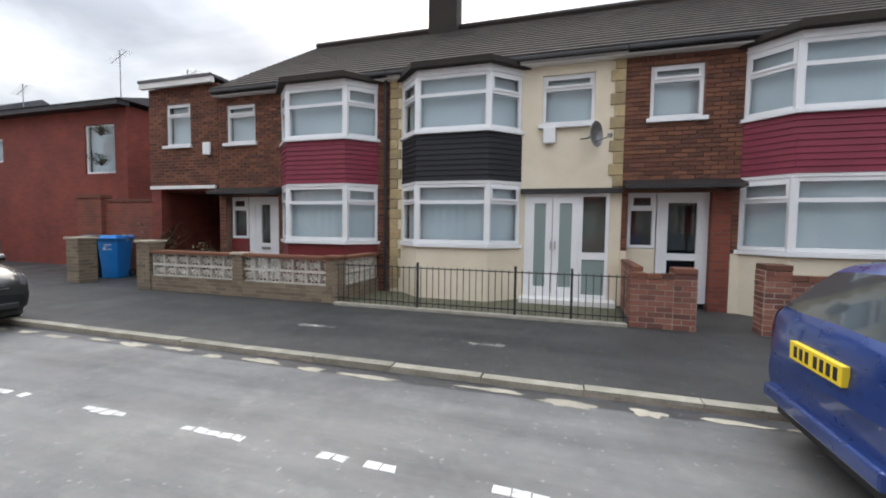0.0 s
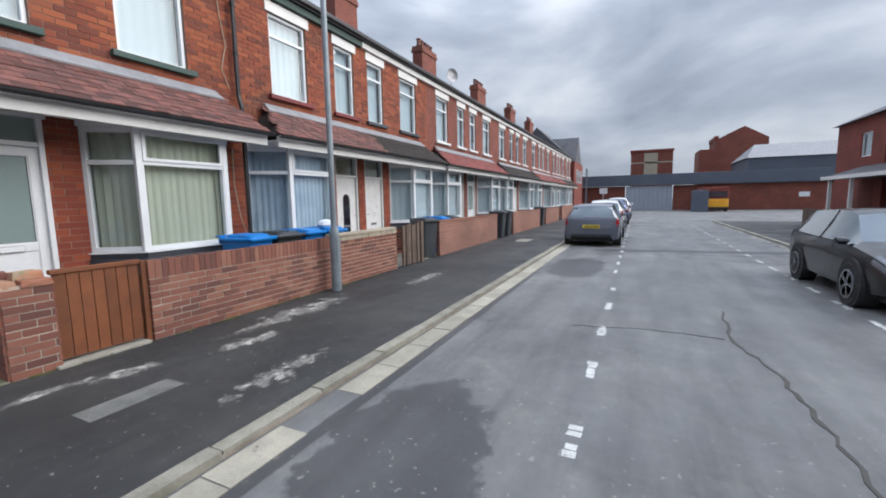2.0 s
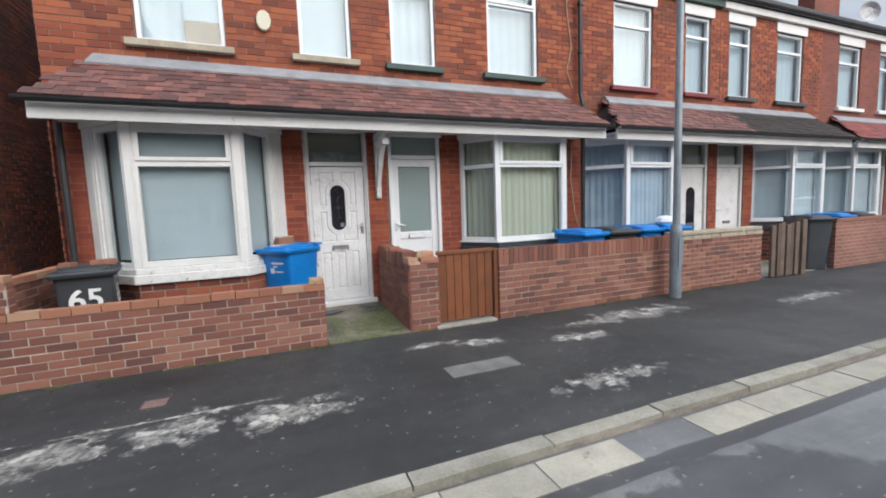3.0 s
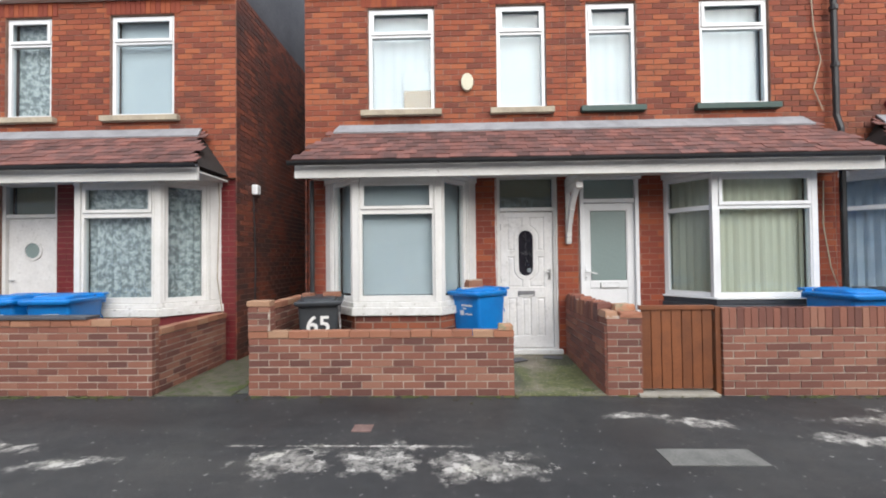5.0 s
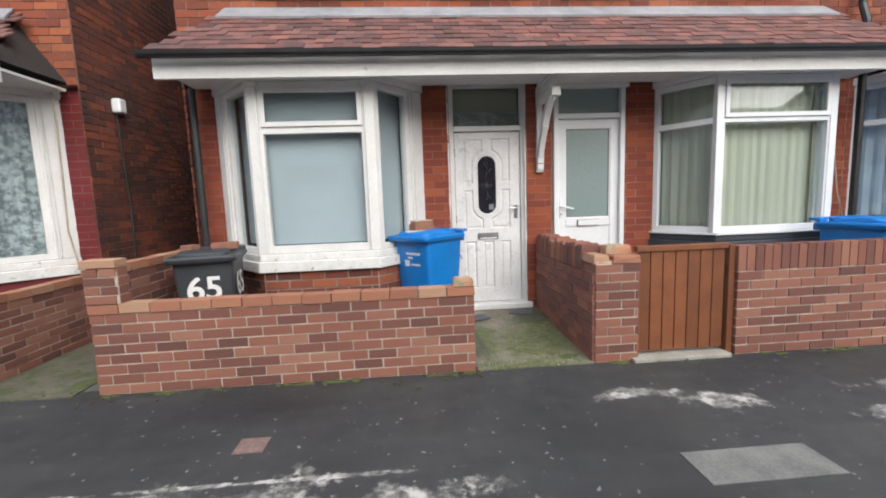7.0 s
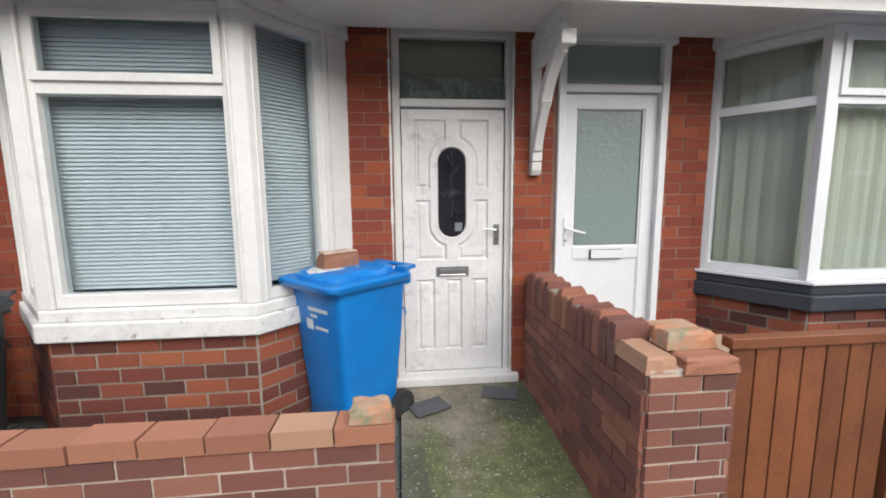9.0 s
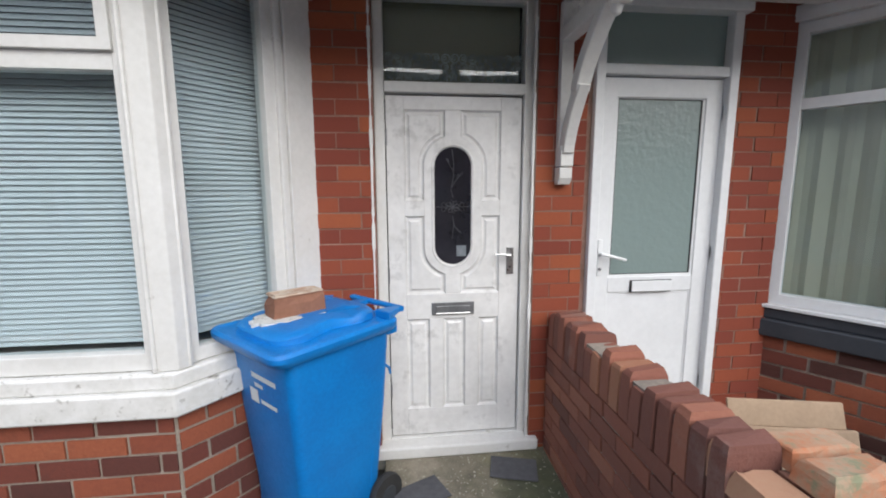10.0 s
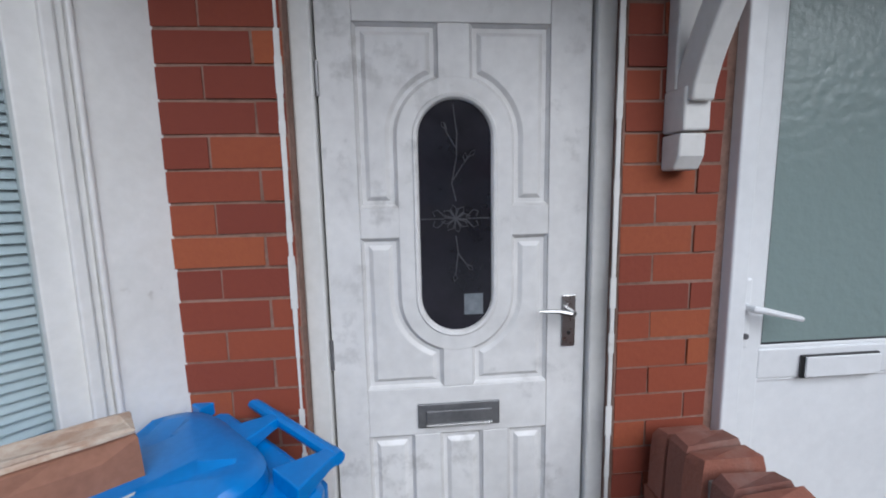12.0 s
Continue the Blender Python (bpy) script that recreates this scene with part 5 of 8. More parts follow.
    for i, (px, py) in enumerate(plan):
        s = 1 if i < 2 else -1
        if i in (1, 2) and bay_mat == "white":
            g = Geo().slab([(px - s * 0.05, py + 0.09), (px - s * 0.062, py + 0.035), (px - s * 0.035, py - 0.004), (px + s * 0.03, py - 0.01), (px + s * 0.06, py - 0.01), (px + s * 0.06, py + 0.09)][::s], bz1 + 0.002, bz2)
            # a bead on the front and one on the canted side
            h.part("bead", Geo().tube([(px + s * 0.052, py - 0.013, bz1 + 0.004), (px + s * 0.052, py - 0.013, bz2)], 0.011, 8), bay_mat)
            h.part("bead", Geo().tube([(px - s * 0.058, py + 0.04, bz1 + 0.004), (px - s * 0.058, py + 0.04, bz2)], 0.011, 8), bay_mat)
            h.part("corbel", Geo().slab([(px - s * 0.08, py + 0.05), (px - s * 0.03, py - 0.03), (px + s * 0.075, py - 0.03), (px + s * 0.075, py + 0.05)][::s], bz2 - 0.05, bz2), bay_mat, bevel=0.012)
        elif bay_mat == "white":
            a, b = plan[0 if i == 0 else 3], plan[1 if i == 0 else 2]
            k = unit((b[0] - a[0], b[1] - a[1]))
            nn = (k[1] * s, -k[0] * s)
            for e0, e1, o in ((0.0, 0.15, 0.014), (0.15, 0.163, 0.024), (0.163, 0.18, 0.006), (0.18, 0.205, 0.016)):
                q = [(a[0] + k[0] * e + nn[0] * f, a[1] + k[1] * e + nn[1] * f) for e, f in ((e0, -0.06), (e0, o), (e1, o), (e1, -0.06))]
                h.part("bay_post", Geo().slab(q if s < 0 else q[::-1], bz1 + 0.002, bz2), bay_mat, label="white bay post", bevel=0.005)
            continue
        elif i in (1, 2):
            g = Geo().slab([(px - 0.04, py - 0.004), (px + 0.04, py - 0.004), (px + 0.04, py + 0.06), (px - 0.04, py + 0.06)], bz1 + 0.024, bz2)
        else:
            continue
        h.part("bay_post", g, bay_mat, label="white bay post", bevel=0.005)
    h.part("bay_back", Geo().slab([(plan[0][0] + 0.1, 0.2), (plan[1][0] + 0.1, -0.3), (plan[2][0] - 0.1, -0.3), (plan[3][0] - 0.1, 0.2)], bz0 + 0.02, bz0 + 0.05), "inside")
    # door, its frame, fanlight, step
    v, dtop = (0.1, 2.245) if door == "glazed" else (0.16, 2.14)
    fr = Geo().ring_frame((0, v + 0.06), (1, 0), du0, du1, dz - 0.057, dt, 0.055, 0, 0.085 if door == "oval" else 0.11)
    dframe = h.part("door_frame", fr, "white" if door != "glazed" else "upvc", bevel=0.006)
    h.part("fanlight_bar", Geo().box(du0 + 0.055, du1 - 0.055, v - 0.04, v + 0.06, dtop + 0.005, dtop + 0.06), "white" if door != "glazed" else "upvc", dframe, bevel=0.006)
    h.part("fanlight", Geo().box(du0 + 0.055, du1 - 0.055, v + 0.01, v + 0.016, dtop + 0.06, dt - 0.05), "frosted" if door == "glazed" else "glass", dframe, "fanlight with a lace strip" if door == "oval" else "")
    h.part("fanlight_back", Geo().box(du0 + 0.05, du1 - 0.05, v + 0.12, v + 0.13, dtop, dt), "inside" if door == "glazed" else "olive_room", dframe)
    if door == "glazed":
        h.part("head_board", Geo().box(du0 - 0.03, du1 + 0.02, v - 0.075, v + 0.05, 2.585, 2.67), "upvc", dframe, "white head board over the door", bevel=0.004)
    if door == "oval":
        lace = Geo()
        n = 15
        for i in range(n):
            cxx = du0 + 0.085 + (du1 - du0 - 0.17) * i / (n - 1)
            for r, zz in ((0.026, 0.2), (0.012, 0.2), (0.024, 0.155), (0.011, 0.155), (0.025, 0.11), (0.014, 0.11), (0.022, 0.075)):
                x_ = cxx + random.uniform(-0.004, 0.004)
                lace.rings([[(x_ + rr * math.cos(T * j / 7), v + 0.03 + q, dtop + zz + rr * math.sin(T * j / 7)) for j in range(7)] for rr, q in ((r, 0), (r - 0.006, 0), (r - 0.006, 0.003), (r, 0.003), (r, 0))], caps=False)
        lace.box(du0 + 0.06, du1 - 0.06, v + 0.031, v + 0.033, dtop + 0.062, dtop + 0.075)
        h.part("lace_strip", lace, "lace", dframe, "lace strip")
    h.part("step_base", Geo().box(du0 - 0.03, du1 + 0.03, v - 0.09, v + 0.1, -0.05, 0.07), "pale_concrete")
    h.part("step", Geo().box(du0 - 0.05, du1 + 0.05, v - 0.12, v + 0.1, 0.072, dz - 0.005), "white" if near else "pale_concrete", label="white painted door step", bevel=0.012)
    if door == "oval":
        panel_door(h, dframe, du0 + 0.058, du1 - 0.058, dz, dtop, v)
    else:
        plain_door(h, du0 + (0.045 if door == "glazed" else 0.058), du1 - (0.045 if door == "glazed" else 0.058), dz, dtop, v, door)
    pent_roof(h, 0.1 if hip else 0.1, W, True, tile, near == 2)
    # head, cornice and main roof
    h.part("cornice", Geo().box(0, W, -0.1, 0.0, 5.36, 5.5).box(0, W, -0.15, 0.0, 5.5, 5.6), cornice, label="painted eaves board", bevel=0.005)
    h.part("eaves_gutter", Geo().box(0, W, -0.24, -0.15, 5.53, 5.63), "black", bevel=0.02)
    h.part("main_roof", Geo().add([(0, -0.16, 5.6), (W, -0.16, 5.6), (W, 3.9, 7.75), (0, 3.9, 7.75), (0, 8.0, 5.6), (W, 8.0, 5.6), (0, -0.16, 5.5), (W, -0.16, 5.5), (0, 8, 5.5), (W, 8, 5.5)],
                                  [(0, 1, 2, 3), (3, 2, 5, 4), (0, 3, 4, 8, 6), (1, 7, 9, 5, 2), (6, 7, 1, 0), (8, 4, 5, 9), (6, 8, 9, 7)]), "slate", label="slate roof")
    return h


def chimney(x, y, z0, z1, w=0.9, dpt=0.5, pots=4, mat_="far_red", label="red brick chimney stack with clay pots"):
    t = thing("chimney_stack", label, "chimney", x, y, z0, group="chimneys of the row")
    H = z1 - z0
    for nm, e, a, b in (("shaft", 0.0, 0, H - 0.3), ("oversailing_course", 0.05, H - 0.3, H - 0.15), ("crown", 0.02, H - 0.15, H)):
        part(nm, Geo().box(-w / 2 - e, w / 2 + e, -dpt / 2 - e, dpt / 2 + e, a, b), mat_, t)
    for i in range(pots):
        part("chimney_pot", Geo().lathe([(0, 0), (0.12, 0), (0.095, 0.3), (0.12, 0.33), (0.12, 0.38), (0.07, 0.38), (0, 0.3)], (-w / 2 + (i + 0.5) * w / pots, 0, H), "z", 12), "tile_red", t, "clay chimney pot")
    return t


X0 = 2.02
terrace_house(X0, HY, 180, False, 2, "red brick terraced house with white canted bay and grubby panelled door", "oval", ("venetian", "net", "roller", "net"), hip=True)
terrace_house(X0 - W, HY, 180, True, 2, "red brick terraced house with white plastic bay and frosted glass door", "glazed", ("cream", "net", "net", "net"), sills="sill_green", bay_mat="upvc", bay=[(0.3, 0.1), (0.76, -0.46), (2.03, -0.46), (2.42, 0.1)], du=(2.785, 3.625))
terrace_house(3.05 + W, HY, 180, True, 1, "red brick terraced house with flaking white bay and lace curtains", "round", ("lace", "roller", "lace", "lace"), baypaint="paint_red", pillar="paint_red", hip=True)
terrace_house(3.05 + 2 * W, HY, 180, False, 0, "red brick terraced house at the east end of the row", "plain", ("net", "roller", "net", "net"))
P2 = -5.58
W2 = 3.6
row = dict(bay_mat="upvc", lintel=True, W=W2)
terrace_house(P2, HY, 180, False, 1, "red brick terraced house with blue grey curtains and arched door light", "arch", ("blue", "net", "net", "net"), sills="paint_red", cornice="sill_green", **row)
terrace_house(P2 - W2, HY, 180, True, 1, "red brick terraced house with a plain white door", "plain", ("net", "net", "roller", "net"), tile="tile_brown", sills="sill_dark", **row)
terrace_house(P2 - 2 * W2, HY, 180, False, 0, "red brick terraced house with a red painted lean-to roof", "plain", ("net", "roller", "roller", "roller"), tile="tile_paint", sills="white", **row)
terrace_house(P2 - 3 * W2, HY, 180, True, 0, "red brick terraced house with a red roof and a glazed door", "glazed", ("net", "roller", "roller", "roller"), tile="tile_paint", sills="white", **row)
for k in range(4, 11):
    terrace_house(P2 - k * W2, HY, 180, k % 2 == 1, 0, "red brick terraced house far down the row", "plain", ("net", "roller", "roller", "roller"), tile="tile_paint" if k in (6, 7, 8) else "tile_brown", sills="white", **row)
for cx, cw in ((6.85, 0.9), (-1.8, 0.9), (-13.5, 1.3), (-20.3, 1.6), (-28.3, 1.6), (-36.2, 1.5), (-43.1, 1.4)):
    chimney(cx, HY - 3.9, 7.2, 9.3, cw, 0.55, 5)

# far end of the south row: a taller dark gabled building
t = thing("end_building", "dark tall gabled building at the end of the row", "building", -46.2, -7.6, 0)
part("wall", Geo().box(-7, 0, -8, 0, -0.1, 5.4), "far_dark", t)
part("gable", Geo().prism([(0, -8, 5.4), (0, 0, 5.4), (0, -4, 9.2)], (-7, 0, 0)), "slate", t)
part("front_gable", Geo().add([(-5.2, 0.02, 5.4), (-0.6, 0.02, 5.4), (-2.9, 0.02, 8.2), (-2.9, -4, 8.2)], [(0, 1, 2), (0, 2, 3), (1, 3, 2)]), "slate", t)
for u in (-5.5, -3.8, -2.1):
    window(t, (u, 0.02), (u + 0.9, 0.02), 3.2, 4.6, 4.1, cover=None, fw=0.07)

# alley between the houses
aw = tagged(part("alley_wall", Geo().box(X0, 3.05, -15.8, -15.4, 0, 2.4), "far_dark"), kind="structure")
brickwork(aw, (3.05, HY + 0.0), (3.05, HY - 7.5), 0, 5.5, (), "brick_sooty", course=0.08)
brickwork(aw, (X0, HY - 7.5), (X0, HY + 0.0), 0, 5.5, (), "brick_sooty", course=0.08)
gt = thing("alley_gate", "black metal gate across the alley", "gate", 2.55, -10.6, 0)
part("gate_frame", Geo().box(-0.5, 0.5, -0.02, 0.02, 0.1, 0.14).box(-0.5, 0.5, -0.02, 0.02, 1.9, 1.94).box(-0.5, -0.46, -0.02, 0.02, 0.1, 2.0).box(0.46, 0.5, -0.02, 0.02, 0.1, 2.0), "black", gt)
part("gate_sheet", Geo().box(-0.46, 0.46, -0.006, 0.006, 0.14, 1.9), "black", gt)

# pipes, cables, alarm
def pipe(name, label, pts, r, material, cat="pipe"):
    return tagged(part(name, Geo().tube(pts, r, 8), material), label, cat)


pipe("drainpipe", "black cast drainpipe on the party wall", [(-5.46, HY + 0.1, 5.5), (-5.46, HY + 0.1, 3.4), (-5.46, HY + 0.16, 3.2), (-5.46, HY + 0.16, 0.02)], 0.038, "black")
for z in (4.9, 4.1):
    tagged(part("pipe_collar", Geo().lathe([(0, -0.03), (0.052, -0.03), (0.052, 0.03), (0, 0.03)], (-5.46, HY + 0.1, z), "z", 10), "black"), "collar of the drainpipe", "pipe")
pipe("cable", "loose pale cable on the brick wall", [(-5.2, HY + 0.03, 5.4), (-5.24, HY + 0.03, 4.7), (-5.32, HY + 0.04, 4.2), (-5.22, HY + 0.03, 3.8), (-5.34, HY + 0.03, 3.5)], 0.008, "sill_stone", "cable")
pipe("cable", "loose pale cable on the brick wall", [(-5.3, HY + 0.05, 2.5), (-5.28, HY + 0.05, 1.9), (-5.36, HY + 0.06, 1.3), (-5.5, HY + 0.05, 0.9)], 0.008, "sill_stone", "cable")
pipe("drainpipe", "black drainpipe beside the alley", [(1.9, HY + 0.08, 2.6), (1.9, HY + 0.08, 0.02)], 0.036, "black")
pipe("cable", "cable down the bay corner", [(3.28, HY + 0.05, 2.6), (3.26, HY + 0.06, 2.3), (3.3, HY + 0.05, 1.2), (3.22, HY + 0.05, 0.7)], 0.009, "sill_stone", "cable")
pipe("cable", "black cable on the side wall", [(3.04, HY - 0.5, 2.6), (3.03, HY - 0.55, 1.4), (3.03, HY - 0.5, 0.2)], 0.012, "black", "cable")
tagged(part("outdoor_light", Geo().box(2.94, 3.04, HY - 0.55, HY - 0.43, 2.5, 2.66), "upvc", bevel=0.02), "small white box light on the side wall", "light")
al = thing("alarm_box", "cream alarm box on the brick wall", "alarm", -0.35, HY, 4.0)
part("case", Geo().prism([(0.1 * math.cos(a) * 0.9, 0.0, 0.13 * math.sin(a)) for a in [T * (i + 0.5) / 12 for i in range(12)]][::-1], (0, 0.07, 0)), "curtain_cream", al, bevel=0.012)

for a_, z0_, z1_ in ((-0.745, 0.12, 2.66), (-1.625, 0.12, 2.66)):
    g = Geo()
    z_ = z0_
    while z_ < z1_:
        k_ = random.uniform(0.03, 0.1)
        w_ = random.uniform(0.003, 0.009)
        g.box(a_ - w_, a_ + w_, HY - 0.085, HY - 0.079, z_, min(z_ + k_, z1_))
        z_ += k_
    tagged(part("paint_edge", g, "white"), "ragged paint edge beside the door frame", "paint edge", kind="stuff")
# carved bracket between the doors
br = thing("canopy_bracket", "white painted carved timber bracket", "bracket", -1.785, HY - 0.083, 0)
part("wall_piece", Geo().box(-0.034, 0.034, 0, 0.045, 1.86, 2.6), "white", br, bevel=0.006)
part("foot_block", Geo().prism([(-0.036, 0.0, 1.655), (-0.036, 0.055, 1.655), (-0.036, 0.075, 1.69), (-0.036, 0.078, 1.748), (-0.036, 0.0, 1.748)], (0.072, 0, 0)), "white", br, "rounded foot of the bracket", bevel=0.006)
part("block", Geo().box(-0.036, 0.036, 0, 0.088, 1.752, 1.862), "white", br, bevel=0.006)
for y0_, y1_, z0_, z1_, w_ in ((0.05, 0.215, 1.84, 2.15, 0.03), (0.19, 0.45, 2.12, 2.42, 0.036)):
    g = Geo()
    rows_ = []
    for i in range(9):
        f = i / 8
        a_, b_ = y0_ + (y1_ - y0_) * f ** 1.5, z0_ + (z1_ - z0_) * f
        rows_.append([(-w_, a_ - 0.02, b_), (w_, a_ - 0.02, b_), (w_, a_ + 0.055, b_ - 0.02), (-w_, a_ + 0.055, b_ - 0.02)])
    part("brace", g.rings(rows_), "white", br, "curved brace of the bracket", bevel=0.006)
part("arm", Geo().box(-0.035, 0.035, 0.045, 0.56, 2.395, 2.47), "white", br, bevel=0.006)
part("arm_end", Geo().box(-0.046, 0.046, 0.545, 0.6, 2.375, 2.46), "white", br, bevel=0.008)
part("upper_rail", Geo().box(-0.03, 0.03, 0.045, 0.55, 2.585, 2.62), "white", br, bevel=0.004)
for y in (0.12, 0.2, 0.28, 0.36, 0.44):
    part("spindle", Geo().lathe([(0, 0), (0.013, 0), (0.022, 0.04), (0.012, 0.065), (0.02, 0.09), (0.013, 0.118)], (0, y, 2.468), "z", 10), "white", br)
part("finial", Geo().lathe([(0, -0.14), (0.018, -0.13), (0.036, -0.08), (0.02, -0.045), (0.034, -0.02), (0.034, 0.03), (0.016, 0.05), (0.024, 0.09), (0.014, 0.14)], (0, 0.53, 2.475), "z", 12), "white", br, "turned pendant and finial")

# ---- front gardens on the south side ----
tagged(part("garden_path", Geo().rings([[(x, y, -0.1), (x, y, z)] + [(-0.78, y, z), (-0.78, y, -0.1)] for x, y, z in ((-1.738, WS, 0.012), (-1.738, -6.9, 0.02), (-1.738, HY - 0.07, 0.072))]), "path"), "mossy concrete path", kind="structure")
gfl = tagged(part("garden_floor", Geo().box(-0.78, 2.3, HY + 0.02, WS - 0.1, -0.1, -0.004), "moss"), "mossy paved garden floor", kind="structure")
for i in range(6):
    for j in range(3):
        x0_, y0_ = -0.775 + i * 0.512, HY + 0.02 + j * 0.465
        e_ = random.uniform(0.006, 0.014)
        part("flagstone", Geo().box(x0_ + e_, x0_ + 0.512 - e_, y0_ + e_, y0_ + 0.465 - e_, -0.03, 0.008 + random.uniform(-0.003, 0.003)), "flag", gfl)
tagged(part("garden_floor", Geo().box(-13.2, -1.66, HY + 0.02, WS - 0.1, -0.1, 0.008), "pale_concrete"), kind="structure")
tagged(part("alley_floor", Geo().box(2.3, 3.15, -15, WS + 0.0, -0.1, 0.012), "concrete"), "mossy concrete alley floor", kind="structure")
tagged(part("gate_threshold", Geo().box(-2.9, -2.06, WS - 0.1, WS + 0.05, -0.02, 0.03), "pale_concrete", bevel=0.01), "pale concrete threshold", kind="structure")
rows = [(-1.63 + random.uniform(-0.05, 0.05), y, 0.06, 0.05, 0.5, 9) for y in np.arange(-7.6, -6.4, 0.11)] + \
       [(2.3 + random.uniform(0, 0.1), y, 0.05, 0.06, 0.5, 9) for y in np.arange(-7.6, -6.4, 0.12)]
blotches("moss", rows, 0.012, "moss", label="moss on the path")


rm_ = random.Random(5)
foot = []
for a_, b_ in ((-8.2, -2.95), (-2.1, -1.75), (-0.77, 2.1), (3.2, 6.5)):
    foot += [(x_, WS + rm_.uniform(0.01, 0.05), rm_.uniform(0.03, 0.1), rm_.uniform(0.01, 0.035), 0.5, 10) for x_ in np.arange(a_ + 0.05, b_ - 0.05, 0.13) if rm_.random() < 0.6]
blotches("moss", foot, 0.003, "moss", label="moss and dirt along the foot of the walls")
rl_ = random.Random(11)
lt = Geo()
for i in range(260):
    x_, y_ = rl_.uniform(-8, 6), WS + 0.02 + abs(rl_.gauss(0, 0.09))
    if 2.2 < x_ < 3.1 or -1.7 < x_ < -0.8:
        y_ -= rl_.uniform(0, 1.2)
    a_, k_ = rl_.uniform(0, T), rl_.uniform(0.006, 0.02)
    c_, s_ = math.cos(a_) * k_, math.sin(a_) * k_
    lt.slab([(x_ + c_, y_ + s_), (x_ - s_ * 0.5, y_ + c_ * 0.5), (x_ - c_, y_ - s_), (x_ + s_ * 0.5, y_ - c_ * 0.5)], 0.012, 0.018)
tagged(part("leaf_litter", lt, "leaf"), "dry leaf bits at the foot of the walls", "litter", kind="stuff")


def garden_wall(name, label, p0, p1, h, thick=0.11, single=True, ends=(), cap="brick_cap", material="brick_garden", soldier=False, caph=0.075, group="brick garden walls"):
    """A brick wall seen from outside from p0 to p1, with a coping of bricks laid flat."""
    t = thing(name, label, "wall", p0[0], p0[1], 0, 0, group)
    d = unit((p1[0] - p0[0], p1[1] - p0[1]))
    L = math.hypot(p1[0] - p0[0], p1[1] - p0[1])
    q0, q1 = (0, 0), (p1[0] - p0[0], p1[1] - p0[1])
    caph = 0.215 if soldier else caph
    body = h - caph
    part("core", Geo().obox(q0, d, 0.012, L - 0.012, -thick + 0.006, -0.006, -0.1, body), "mortar_pale", t)
    brickwork(t, q0, q1, 0, body, (), material, single=single, proud=0.0, deep=0.05, limit=200)
    k1, k0 = (q1[0] - d[1] * thick, q1[1] + d[0] * thick), (q0[0] - d[1] * thick, q0[1] + d[0] * thick)
    brickwork(t, k1, k0, 0, body, (), material, proud=0.0, deep=0.05)
    n = max(1, round(L / (0.075 if soldier else 0.225)))
    if soldier:
        part("joint_fill", Geo().obox(q0, d, 0.012, L - 0.012, -thick + 0.004, -0.008, body, h - 0.012), "mortar_pale", t)
    for i in range(n):
        a, b = L * i / n, L * (i + 1) / n
        nn = (d[1], -d[0])
        me = piece_mesh("coping_brick", b - a - 0.008, thick + (0.0 if soldier else 0.02), caph - 0.008, cap)
        o = new("coping_brick", me)
        o.parent = t
        back = -thick - 0.01
        o.location = (d[0] * (a + 0.004) - d[1] * 0 + nn[0] * back + 0, d[1] * (a + 0.004) + nn[1] * back, body + 0.004 + random.uniform(-0.003, 0.003))
        o.rotation_euler = (random.uniform(-0.01, 0.01), 0, math.atan2(d[1], d[0]) + random.uniform(-0.01, 0.01))
        inset = thick + (0.0 if soldier else 0.01)
        o.location.x, o.location.y = d[0] * (a + 0.004) - nn[0] * inset, d[1] * (a + 0.004) - nn[1] * inset
    for i, (a, b, hh) in enumerate(ends):
        e0 = (d[0] * a, d[1] * a)
        e1 = (d[0] * b, d[1] * b)
        w = b - a
        dd = max(w, thick + 0.1)
        pr = [(e0[0] + d[1] * 0.006, e0[1] - d[0] * 0.006), (e1[0] + d[1] * 0.006, e1[1] - d[0] * 0.006)]
        pr += [(pr[1][0] - d[1] * dd, pr[1][1] + d[0] * dd), (pr[0][0] - d[1] * dd, pr[0][1] + d[0] * dd)]
        pk = part("pier", Geo().slab([(x, y) for x, y in pr], -0.1, hh - 0.08), "mortar_pale", t)
        for j in range(4):
            brickwork(t, pr[j], pr[(j + 1) % 4], 0, hh - 0.08, (), material, single=single and j == 0, proud=0.006, limit=40)
        cc = Geo().slab([(pr[0][0] + d[1] * 0.015, pr[0][1] - d[0] * 0.015), (pr[1][0] + d[1] * 0.015, pr[1][1] - d[0] * 0.015), (pr[2][0] - d[1] * 0.005, pr[2][1] + d[0] * 0.005), (pr[3][0] - d[1] * 0.005, pr[3][1] + d[0] * 0.005)], hh - 0.078, hh)
        part("pier_cap", cc, cap, t, bevel=0.008)
    return t


# the coping pieces are laid with their back edge on the wall's back face
garden_wall("garden_wall", "low brick garden wall with a flat brick coping", (2.11, WS), (-0.77, WS), 0.7, ends=())
garden_wall("wall_return", "brick garden wall beside the alley", (2.11, HY + 0.05), (2.11, WS - 0.12), 0.97)
tagged(part("wall_end_pier", Geo().box(1.87, 2.11, WS - 0.11, WS + 0.004, 0.7, 0.94), "mortar_pale"), kind="structure")
wp = thing("stepped_wall_end", "stepped end of the brick garden wall", "wall", 2.11, WS, 0.7)
brickwork(wp, (0, 0.006), (-0.24, 0.006), 0, 0.27, (), "brick_garden")
brickwork(wp, (-0.24, 0.006), (-0.24, -0.12), 0, 0.27, (), "brick_garden")
part("coping_brick", Geo().box(-0.24, 0.01, -0.12, 0.02, 0.27, 0.33), "brick_cap", wp, bevel=0.006)

